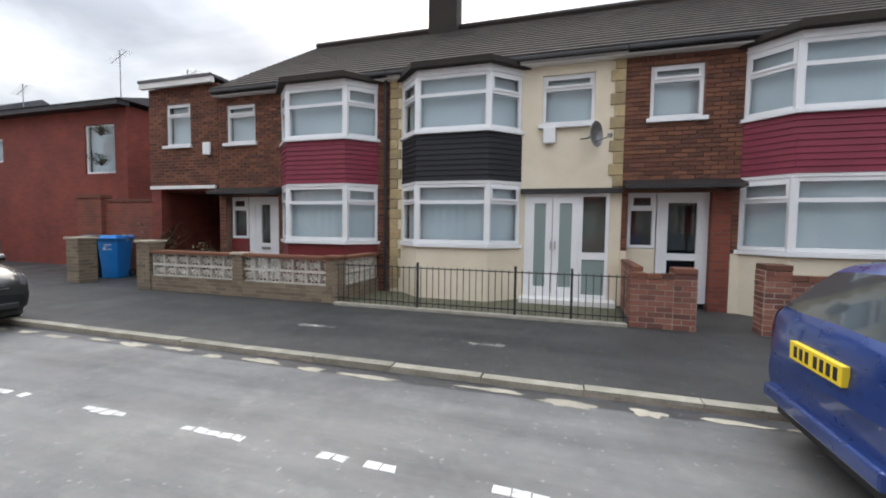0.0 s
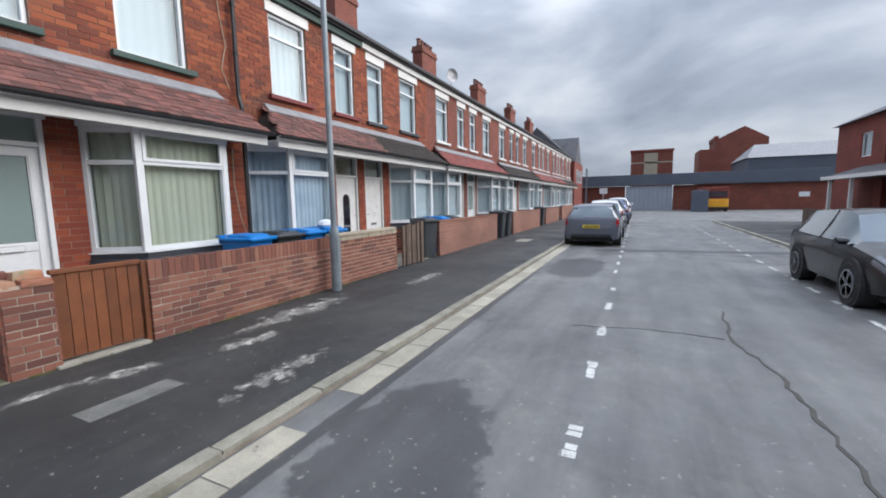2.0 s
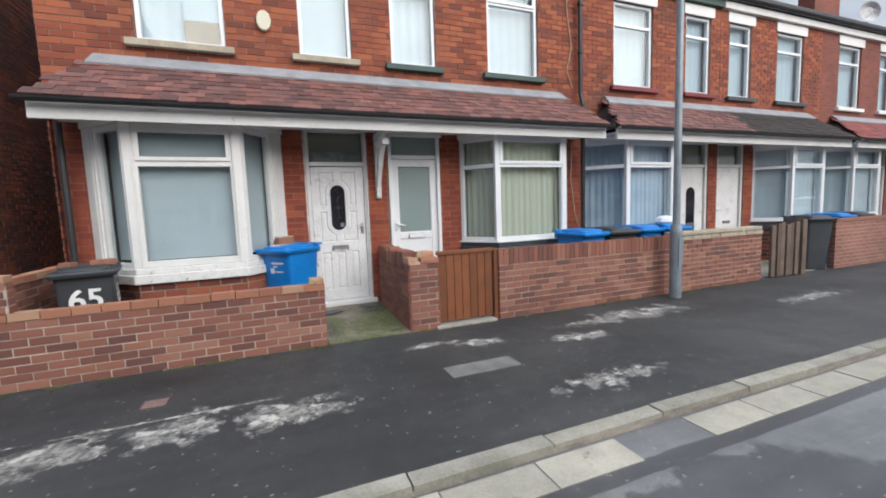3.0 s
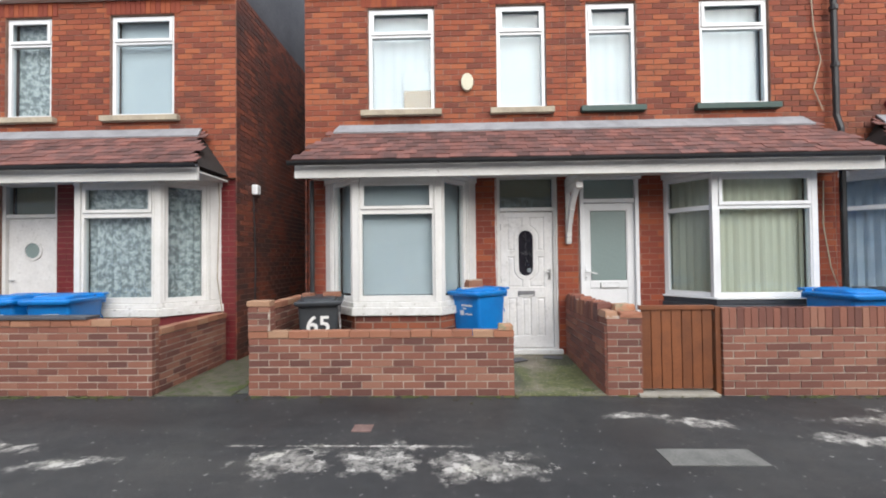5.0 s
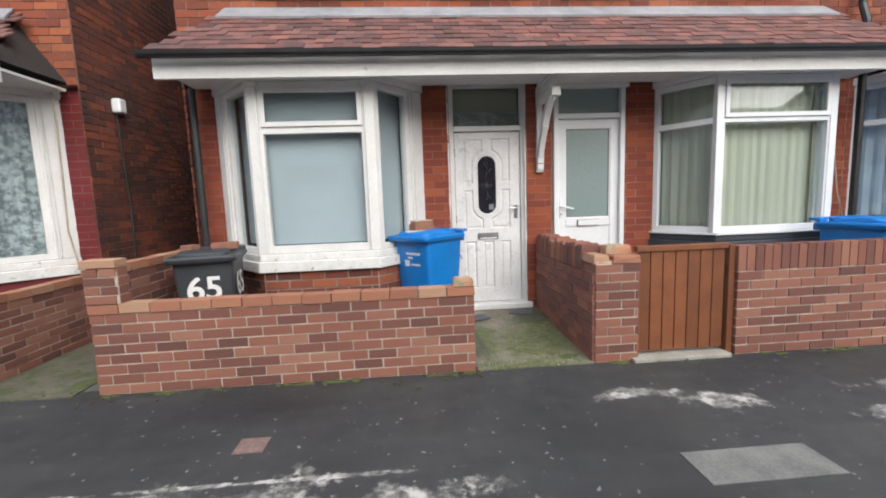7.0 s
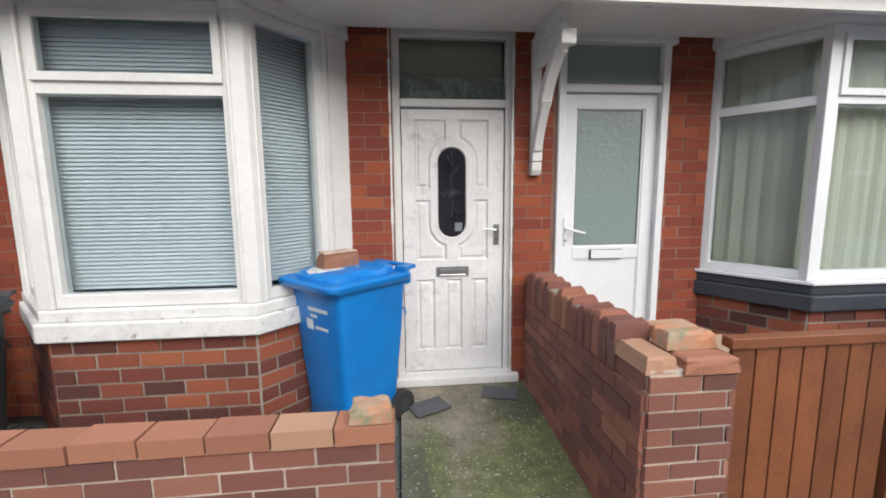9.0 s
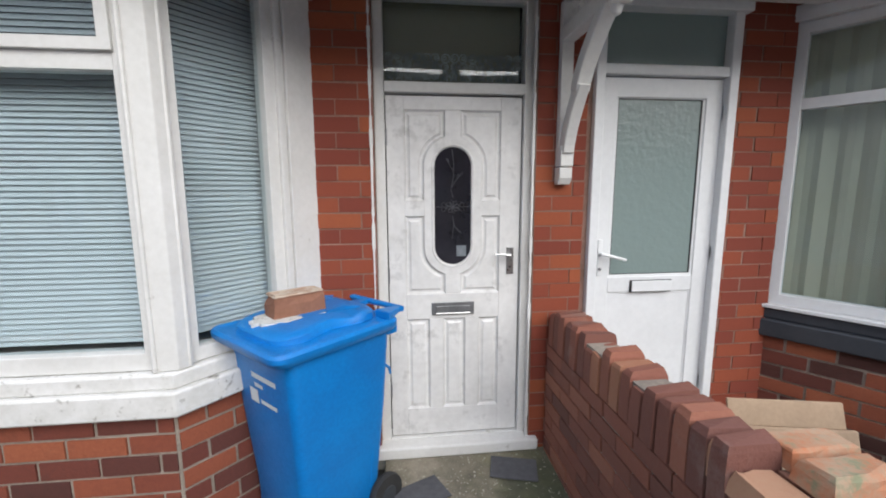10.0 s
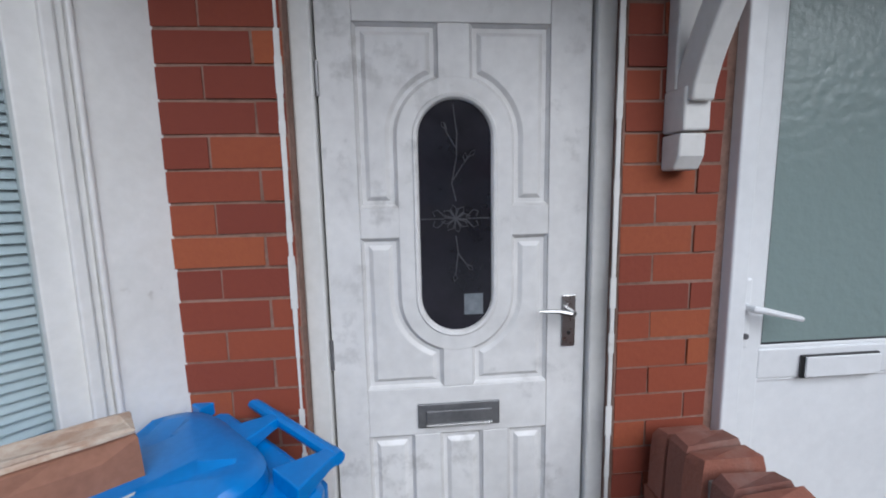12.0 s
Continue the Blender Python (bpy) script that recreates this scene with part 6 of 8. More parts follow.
# the dividing wall between the two houses, its top broken
dvt = thing("dividing_wall", "old brick dividing wall with a broken uneven top", "wall", -1.79, WS, 0)
part("core", Geo().box(-0.1, 0.05, HY - WS - 0.06, -0.02, -0.1, 0.73), "mortar", dvt)
brickwork(dvt, (0.06, HY - WS - 0.06), (0.06, -0.01), 0, 0.74, (), "brick_old", single=True, proud=0.0, deep=0.06, limit=160, course=0.08)
brickwork(dvt, (-0.11, -0.01), (-0.11, HY - WS - 0.06), 0, 0.74, (), "brick_garden", proud=0.0, deep=0.06)
y = -0.27
while y > HY - WS - 0.02:
    r = random.uniform
    low_ = r(0.0, 1.0) < 0.18 and y < -0.5
    hgt = 0.212 + r(-0.01, 0.012) - (r(0.03, 0.06) if low_ else 0)
    wd_, dy_, tilt = r(0.031, 0.0355), r(-0.004, 0.004), r(-0.006, 0.006)
    x0_, x1_ = -0.107 + r(-0.004, 0.004), 0.062 + r(-0.004, 0.006)
    tiers = []
    for f, ins in ((0.0, 0.0), (0.6, 0.001), (0.88, r(0.001, 0.008)), (1.0, r(0.008, 0.022))):
        yc = y + dy_ + tilt * f
        k_ = ins * 0.6
        zt = 0.744 + hgt * f
        tiers.append([(x0_ + ins, yc - wd_ + k_, zt + (r(-0.008, 0.008) if f == 1 else 0)), (x1_ - ins, yc - wd_ + k_, zt + (r(-0.012, 0.006) if f == 1 else 0)), (x1_ - ins, yc + wd_ - k_, zt + (r(-0.012, 0.006) if f == 1 else 0)), (x0_ + ins, yc + wd_ - k_, zt + (r(-0.008, 0.008) if f == 1 else 0))])
    part("top_brick", Geo().rings(tiers), "brick_old" if random.random() < 0.8 else "brick_cap", dvt)
    y -= 0.0775
part("joint_fill", Geo().box(-0.09, 0.045, HY - WS - 0.03, -0.25, 0.72, 0.915), "mortar", dvt)
# the gate pier at its end
gp = thing("gate_pier", "brick gate pier with loose bricks on top", "pier", -1.745, WS, 0)
part("core", Geo().box(-0.365, -0.01, -0.24, -0.008, -0.1, 0.84), "mortar_pale", gp)
for a, b in (((0, 0), (-0.375, 0)), ((0, -0.25), (0, 0)), ((-0.375, 0), (-0.375, -0.25))):
    brickwork(gp, a, b, 0, 0.82, (), "brick_garden", single=True, proud=0.0)
def worn_brick(parent, x0, x1, y0, y1, z0, z1, material, seed, name="cap_brick", label="", at=None, turn=0.0):
    """A brick with broken edges: a small grid of corners, pushed in unevenly."""
    rr, g = random.Random(seed), Geo()
    nx, ny = 5, 3
    rows = []
    for zf, ins in ((0.0, 0.0), (0.55, 0.0), (0.85, 0.005), (1.0, 0.014)):
        ring = []
        for i in range(nx):
            ring.append((i / (nx - 1), 0.0))
        for j in range(1, ny):
            ring.append((1.0, j / (ny - 1)))
        for i in range(nx - 2, -1, -1):
            ring.append((i / (nx - 1), 1.0))
        for j in range(ny - 2, 0, -1):
            ring.append((0.0, j / (ny - 1)))
        row = []
        for fx, fy in ring:
            k = ins + (rr.uniform(0, 0.01) if zf > 0.5 else rr.uniform(0, 0.002))
            row.append((x0 + (x1 - x0) * fx + k * (1 if fx < 0.1 else -1 if fx > 0.9 else 0), y0 + (y1 - y0) * fy + k * (1 if fy < 0.1 else -1 if fy > 0.9 else 0), z0 + (z1 - z0) * zf + (rr.uniform(-0.006, 0.004) if zf > 0.9 else 0)))
        rows.append(row)
    return part(name, g.rings(rows), material, parent, label, at=at, turn=turn)


for i, (x0_, x1_, y0_, y1_, z0_, z1_, mm) in enumerate([(-0.13, 0.012, -0.25, -0.006, 0.824, 0.89, "brick_cap"), (-0.378, -0.14, -0.125, 0.012, 0.824, 0.886, "brick_cap"), (-0.37, -0.135, -0.25, -0.13, 0.824, 0.884, "brick_garden"), (-0.35, -0.125, -0.2, -0.085, 0.888, 0.955, "brick_mossy"), (-0.375, -0.15, -0.33, -0.215, 0.886, 0.945, "brick_mossy"), (-0.12, 0.01, -0.37, -0.255, 0.82, 0.93, "brick_cap")]):
    worn_brick(gp, x0_, x1_, y0_, y1_, z0_, z1_, mm, i)
tagged(worn_brick(None, -0.76, -0.6, WS - 0.105, WS + 0.004, 0.7, 0.765, "brick_mossy", 41, name="loose_brick"), "broken brick with pale mortar on the wall end", "brick")
# timber gate
tg = thing("timber_gate", "closed brown stained timber garden gate", "gate", -2.11, WS - 0.06, 0)
for i in range(7):
    a = -0.02 - i * 0.107
    part("board", Geo().box(a - 0.1, a, -0.01, 0.012, 0.06, 0.9), "wood", tg, bevel=0.004)
part("rail", Geo().box(-0.78, 0, -0.05, -0.01, 0.2, 0.29), "wood", tg)
part("rail", Geo().box(-0.78, 0, -0.05, -0.01, 0.68, 0.77), "wood", tg)
part("top_rail", Geo().box(-0.78, 0.0, -0.03, 0.03, 0.9, 0.945), "wood", tg, bevel=0.004)
part("gate_post", Geo().box(-0.84, -0.785, -0.05, 0.035, 0.0, 0.93), "wood", tg, bevel=0.004)
garden_wall("garden_wall", "brick garden wall with a coping of upright bricks", (-2.95, WS), (-6.05, WS), 0.92, cap="brick_garden", soldier=True)
garden_wall("garden_wall", "brick garden wall with a pale stone coping", (-6.05, WS), (-8.25, WS), 0.9, cap="sill_stone", single=False)
tagged(part("coping", Geo().box(-8.2, -6.06, WS - 0.16, WS + 0.03, 0.9, 0.96), "sill_stone", bevel=0.01), "pale stone coping on the wall", "coping")
garden_wall("garden_wall", "low brick garden wall of the neighbouring house", (6.6, WS), (3.17, WS), 0.84, ends=())
garden_wall("wall_return", "brick garden wall beside the alley", (3.17, WS - 0.11), (3.17, HY + 0.05), 0.72)
tagged(part("coping", Geo().box(3.9, 5.6, WS - 0.16, WS + 0.03, 0.84, 0.875), "slate", bevel=0.006), "dark slate slab lying on the wall", "slab")
garden_wall("garden_wall", "low brick garden wall", (11, WS), (7.6, WS), 0.84, single=False)
# weathered timber gate and walls down the row
wg = thing("timber_gate", "weathered grey brown timber gate standing open", "gate", -8.5, WS, 0)
for i in range(6):
    part("board", Geo().box(-0.13 * i - 0.11, -0.13 * i, -0.02, 0.02 + 0.02 * (i % 2), 0.02, 0.95 + 0.02 * (i % 3)), "wood_old", wg)
part("gate_post", Geo().box(-0.95, -0.82, -0.08, 0.06, 0, 1.02), "wood_old", wg)
x = -10.5
for i, (a, b) in enumerate(((-10.5, -13.0), (-13.0, -15.7), (-18.0, -20.6), (-20.6, -23.5), (-25.2, -29.5), (-31, -36.5), (-38, -44.5))):
    tw = thing("garden_wall", "brick garden wall down the row", "wall", a, WS, 0, 0, "brick garden walls")
    part("face", Geo().box(b - a, 0, -0.11, 0, -0.1, 0.92), "far_garden", tw)
    part("coping", Geo().box(b - a - 0.02, 0.02, -0.13, 0.02, 0.92, 0.98), "brick_garden", tw)


def bin_(x, y, turn, colour, label, s=1.0, number=None):
    """A wheeled bin; its front faces its own +y."""
    b = thing("wheelie_bin", label, "bin", x, y, 0.008, turn, "wheeled bins")
    b.scale = (s, s, s)
    m = "bin_blue" if colour == "blue" else "bin_grey"

    def ring(w, y0, y1, z, r=0.04):
        pts = []
        for cx, cy, a0 in ((w / 2 - r, y1 - r, 0), (-w / 2 + r, y1 - r, 90), (-w / 2 + r, y0 + r, 180), (w / 2 - r, y0 + r, 270)):
            for k in range(4):
                a = radians(a0 + k * 30)
                pts.append((cx + r * math.cos(a), cy + r * math.sin(a), z))
        return pts
    g = Geo()
    g.rings([ring(0.4, -0.21, 0.18, 0.0), ring(0.415, -0.22, 0.19, 0.03), ring(0.42, -0.245, 0.195, 0.24), ring(0.465, -0.275, 0.228, 0.6), ring(0.495, -0.29, 0.25, 0.9), ring(0.495, -0.29, 0.25, 0.96), ring(0.515, -0.3, 0.262, 0.962), ring(0.515, -0.3, 0.262, 1.0)])
    g.smooth = True
    body = part("body", g, m, b)
    for sx in (-1, 1):
        w0, w1 = 0.205 + 0.0, 0.222
        sp = [(sx * (0.196 + 0.04 * z), yy, z) for yy, z in ((-0.17, 0.1), (0.12, 0.1), (0.15, 0.72), (0.1, 0.8), (-0.14, 0.8), (-0.2, 0.72))]
        pr = Geo()
        o = [(sx * (0.2125 + 0.036 * (z - 0.4)) + sx * 0.0, yy, z) for _, yy, z in sp]
        for p, q in zip(o, o[1:] + o[:1]):
            pr.tube([p, q], 0.008, 6)
        part("side_rib", pr, m, b)
        wh = part("wheel", Geo().lathe([(0.0, -0.024), (0.06, -0.024), (0.095, -0.02), (0.1, 0), (0.095, 0.02), (0.06, 0.024), (0, 0.024)], (sx * 0.235, -0.245, 0.1), "x", 24), "rubber", b, "black rubber wheel")
        part("hub", Geo().lathe([(0, -0.03), (0.045, -0.03), (0.05, 0), (0.045, 0.03), (0, 0.03)], (sx * 0.235, -0.245, 0.1), "x", 14), "bin_grey", wh)
    part("axle", Geo().tube([(-0.24, -0.245, 0.1), (0.24, -0.245, 0.1)], 0.012, 8), "steel", b)
    lid = Geo()
    lid.rings([ring(0.555, -0.315, 0.315, 0.962, 0.05), ring(0.585, -0.325, 0.33, 0.985, 0.055), ring(0.585, -0.325, 0.33, 1.004, 0.055), ring(0.565, -0.315, 0.32, 1.016, 0.05), ring(0.535, -0.3, 0.3, 1.018, 0.05), ring(0.52, -0.29, 0.29, 1.012, 0.05), ring(0.46, -0.25, 0.24, 1.016, 0.05)])
    lid.smooth = True
    lo = part("lid", lid, m, b)
    # the raised middle of the lid: its sides drawn in in waves, higher towards the hinge
    g = Geo()
    rows = []
    for k, (ins, dz_) in enumerate(((0.0, -0.03), (0.004, 0.0), (0.016, 0.012), (0.05, 0.018), (0.11, 0.02))):
        row = []
        for j in range(40):
            t = T * j / 40
            ex = abs(math.cos(t)) ** 0.45 * math.copysign(1, math.cos(t))
            ey = abs(math.sin(t)) ** 0.45 * math.copysign(1, math.sin(t))
            yy = 0.0 + ey * (0.272 - ins)
            w_ = 0.225 - 0.05 * math.exp(-((yy + 0.02) / 0.09) ** 2) - ins
            rise = 0.012 + 0.022 * math.exp(-((yy - 0.06) / 0.16) ** 2) + (0.02 if yy < -0.15 else 0.0)
            row.append((ex * w_, yy, 1.016 + rise + dz_))
        rows.append(row)
    g.rings(rows)
    g.smooth = True
    part("lid_panel", g, m, lo, "raised middle of the lid")
    hz = 1.04
    hb = part("handle", Geo().tube([(-0.255, -0.365, hz), (0.255, -0.365, hz)], 0.015, 10), m, b, "rear handle bar")
    for sx in (-0.235, 0, 0.235):
        part("handle_arm", Geo().rings([[(sx - w_, yy, z_), (sx + w_, yy, z_), (sx + w_, yy, z_ + hh), (sx - w_, yy, z_ + hh)] for yy, z_, hh, w_ in ((-0.378, hz - 0.014, 0.026, 0.016), (-0.34, hz - 0.014, 0.026, 0.022), (-0.25, 1.01, 0.042, 0.05))]), m, hb, bevel=0.004)
    part("rear_rim", Geo().rings([ring(0.5, -0.345, -0.26, 0.93, 0.02), ring(0.5, -0.345, -0.26, 0.985, 0.02)]), m, b)
    for sx in (-1, 1):
        part("arch_rib", Geo().tube([(sx * (0.213 + 0.06 * (z_ - 0.45)), yy, z_) for yy, z_ in [(-0.1 + 0.2 * math.cos(math.pi * i / 10), 0.72 + 0.1 * math.sin(math.pi * i / 10)) for i in range(11)]], 0.007, 6), m, b)
    if not number:
        part("front_rib", Geo().tube([(xx, 0.19 + 0.062 * (z_ - 0.3) * 1.55, z_) for xx, z_ in [(0.14 * math.cos(math.pi * i / 10), 0.5 + 0.06 * math.sin(math.pi * i / 10)) for i in range(11)]], 0.006, 6), m, b)
    if colour == "blue":
        part("logo", Geo().add([(0.07, 0.2465, 0.82), (-0.13, 0.2465, 0.82), (-0.13, 0.2485, 0.845), (0.07, 0.2485, 0.845)], [(0, 1, 2, 3)]).add([(0.05, 0.244, 0.78), (-0.02, 0.244, 0.78), (-0.02, 0.246, 0.8), (0.05, 0.246, 0.8)], [(0, 1, 2, 3)]), "net", b, "pale printed lettering")
        part("logo", Geo().add([(0.1, 0.2385, 0.7), (0.03, 0.2385, 0.7), (0.03, 0.243, 0.765), (0.1, 0.243, 0.765)], [(0, 1, 2, 3)]).add([(0.01, 0.2395, 0.71), (-0.12, 0.2395, 0.71), (-0.12, 0.241, 0.73), (0.01, 0.241, 0.73)], [(0, 1, 2, 3)]), "net", b, "pale printed badge")
    if number:
        for nm, xx, yy, rz, rx in (("front", 0.0, 0.258, 180, 86),) + ((("side", -0.256, 0.0, -90, 87),) if True else ()):
            c = bpy.data.curves.new("number", "FONT")
            c.body, c.size, c.extrude, c.align_x, c.offset = number, 0.3, 0.001, "CENTER", 0.006
            tmp = bpy.data.objects.new("number", c)
            me = bpy.data.meshes.new_from_object(tmp)
            me.name = "number"
            me.materials.clear()
            me.materials.append(M["white"])
            o = new("number", me)
            o.parent = b
            o.location, o.rotation_euler = (xx, yy, 0.62), (radians(rx), 0, radians(rz))
    return b


blue_bin = bin_(-0.45, -7.58, -45, "blue", "bright blue wheeled bin with a brick on its lid")
tagged(worn_brick(None, -0.122, 0.122, -0.056, 0.056, 0, 0.098, "carton", 31, name="lid_brick", at=(-0.4, -7.58, 1.073), turn=36), "clay brick with old mortar on the lid of the blue bin", "brick")
tagged(worn_brick(None, -0.115, 0.115, -0.05, 0.05, 0, 0.012, "old_mortar", 32, name="brick_mortar", at=(-0.4, -7.58, 1.165), turn=36), "pale old mortar on top of the brick", "mortar")
tagged(part("lid_residue", Geo().slab(blotch("", 0, 0, 0, 0.18, 0.1, "", n=30, rough=0.12), -0.02, 0.0), "paint_white", at=(-0.385, -7.55, 1.0735), turn=36), "pale dried residue on the blue bin lid", "residue")
tagged(part("cardboard_box", Geo().box(-0.27, 0.2, -0.03, 0.03, 0, 0.27), "card", at=(0.38, HY - 0.13, 3.68), bevel=0.004), "tan cardboard box behind the upper window", "box")
tagged(part("cardboard_box", Geo().box(-0.25, 0.2, -0.03, 0.03, 0, 0.27), "net", at=(0.38, HY - 0.13, 3.952), bevel=0.004), "white cardboard box on a tan box", "box")
bin_(1.55, -7.05, 12, "grey", "dark grey wheeled bin with the number 65 painted in white", s=0.95, number="65")
tagged(part("lid_brick", Geo().box(-0.11, 0.11, -0.05, 0.05, 0, 0.06), "carton", at=(1.4, -7.05, 1.008), turn=15, bevel=0.006), "brick on the lid of the grey bin", "brick")
tagged(part("lid_brick", Geo().box(-0.06, 0.06, -0.05, 0.05, 0, 0.06), "carton", at=(1.68, -7.0, 1.0), turn=-20, bevel=0.006), "half brick on the lid of the grey bin", "brick")
bin_(-4.72, -6.85, 8, "blue", "blue wheeled bin behind the garden wall")
bin_(-5.35, -6.85, -6, "grey", "dark grey wheeled bin behind the garden wall")
bin_(-5.95, -6.9, 4, "blue", "blue wheeled bin behind the garden wall")
bin_(-6.5, -6.85, 0, "blue", "blue wheeled bin with a pale bag on its lid")
bin_(4.75, -6.95, 5, "blue", "blue wheeled bin behind the low wall")
bin_(5.4, -6.95, 0, "blue", "blue wheeled bin behind the low wall")
bin_(-10.15, -6.6, -20, "grey", "dark grey wheeled bin in the gateway")
bin_(-11.3, -6.8, 0, "blue", "blue wheeled bin behind the wall")
bin_(-12.0, -6.8, 0, "grey", "dark grey wheeled bin behind the wall")
bin_(-16.4, -6.5, 0, "grey", "dark grey wheeled bin in a gateway")
bin_(-17.3, -6.5, 0, "grey", "dark grey wheeled bin in a gateway")
bin_(-24.3, -6.5, 0, "grey", "dark grey wheeled bin in a gateway")
bag = Geo()
bag.rings([[(0.16 * r * math.cos(T * j / 12) * (1 + 0.2 * math.sin(3 * j)), 0.12 * r * math.sin(T * j / 12), z) for j in range(12)] for r, z in ((0.8, 0), (1.05, 0.04), (0.9, 0.1), (0.4, 0.14))])
bag.smooth = True
tagged(part("carrier_bag", bag, "net", at=(-6.45, -6.82, 1.07)), "crumpled pale plastic bag on a bin lid", "bag")

# things lying by the door
for x_, y_, tn in ((-0.97, -7.6, 25), (-1.5, -7.74, -15)):
    tagged(part("slate_piece", Geo().box(-0.13, 0.13, -0.09, 0.09, 0, 0.008), "slate", at=(x_, y_, 0.066), turn=tn, bevel=0.002), "broken grey slate lying on the path", "slate")
tagged(part("stick", Geo().box(-0.15, 0.15, -0.012, 0.012, 0, 0.012), "white", at=(0.8, -7.2, 0.012), turn=-39), "pale stick on the garden floor", "stick")
cb = thing("board_stack", "pale brown ribbed boards leaning behind the dividing wall", "board", -2.72, -7.1, 0.01, -12)
for i in range(2):
    for k in range(4):
        y0, z0 = -0.05 - 0.1 * i - 0.045 * k, 0.12 * k + 0.09 * i
        part("board", Geo().prism([(-0.27, y0, z0), (0.27, y0, z0), (0.27, y0 - 0.04, z0 + 0.116), (-0.27, y0 - 0.04, z0 + 0.116)], (0, 0.016, 0)), "card", cb, bevel=0.003)

# lamp column
lp = thing("lamp_column", "grey painted steel lamp column with a wider foot", "lamp post", -5.86, -6.12, 0)
part("base", Geo().lathe([(0, 0), (0.085, 0), (0.085, 1.0), (0.07, 1.1), (0, 1.1)], (0, 0, 0), "z", 16), "steel", lp)
part("column", Geo().lathe([(0, 1.08), (0.052, 1.08), (0.045, 6.0), (0, 6.02)], (0, 0, 0), "z", 14), "steel", lp)
part("door_panel", Geo().box(-0.045, 0.045, 0.078, 0.09, 0.5, 0.9), "steel", lp, bevel=0.004)

# ---- the north side ----
NY = 7.1
NW_ = 4.5


def canted_bay(h, u0, u1, w0, w1, v, clad, cover, single=False, low="render_cream"):
    """A bay over two storeys with boards between its windows."""
    plan = [(u0, 0.0), (w0, v), (w1, v), (u1, 0.0)]
    grow = lambda e: [(u0 - e, 0.0), (w0 - e * 0.5, v - e), (w1 + e * 0.5, v - e), (u1 + e, 0.0)]
    h.part("bay_foot", Geo().slab(plan, -0.05, 1.0), low)
    h.part("bay_sill", Geo().slab(grow(0.06), 1.0, 1.07), "upvc", bevel=0.006)
    h.part("bay_head", Geo().slab(grow(0.015), 2.2, 2.26), "upvc", bevel=0.004)
    core = h.part("bay_core", Geo().slab(plan, 2.26, 3.14), "mortar_dark")
    n = 9
    for i in range(n):
        z = 2.26 + i * 0.88 / n
        g = Geo()
        a, b = grow(0.026), grow(0.012)
        g.rings([[(*p, z) for p in a], [(*p, z + 0.88 / n - 0.004) for p in b]])
        h.part("board", g, clad, core)
    h.part("bay_sill", Geo().slab(grow(0.07), 3.14, 3.2), "upvc", bevel=0.006)
    h.part("bay_head", Geo().slab(grow(0.02), 4.22, 4.34), "upvc", bevel=0.006)
    h.part("bay_roof", Geo().rings([[(*p, 4.34) for p in grow(0.16)], [(*p, 4.44) for p in grow(0.16)], [(*p, 4.62) for p in [(u0 + 0.1, 0.3), (w0 + 0.2, v + 0.4), (w1 - 0.2, v + 0.4), (u1 - 0.1, 0.3)]]]), "tile_brown")
    for z0, z1, tr, cv in ((1.075, 2.2, 1.86, cover[0]), (3.205, 4.22, 3.86, cover[1])):
        for i, (a, b) in enumerate(zip(plan, plan[1:])):
            q0, q1 = h.seg(a, b)
            window(h.e, q0, q1, z0, z1, tr, cover=cv, fw=0.065, back=-0.07, front=0.0, light=i != 1)
        for c in (w0, w1):
            h.part("bay_post", Geo().slab([(c - 0.05, v - 0.006), (c + 0.05, v - 0.006), (c + 0.05, v + 0.08), (c - 0.05, v + 0.08)], z0, z1), "upvc", bevel=0.008)


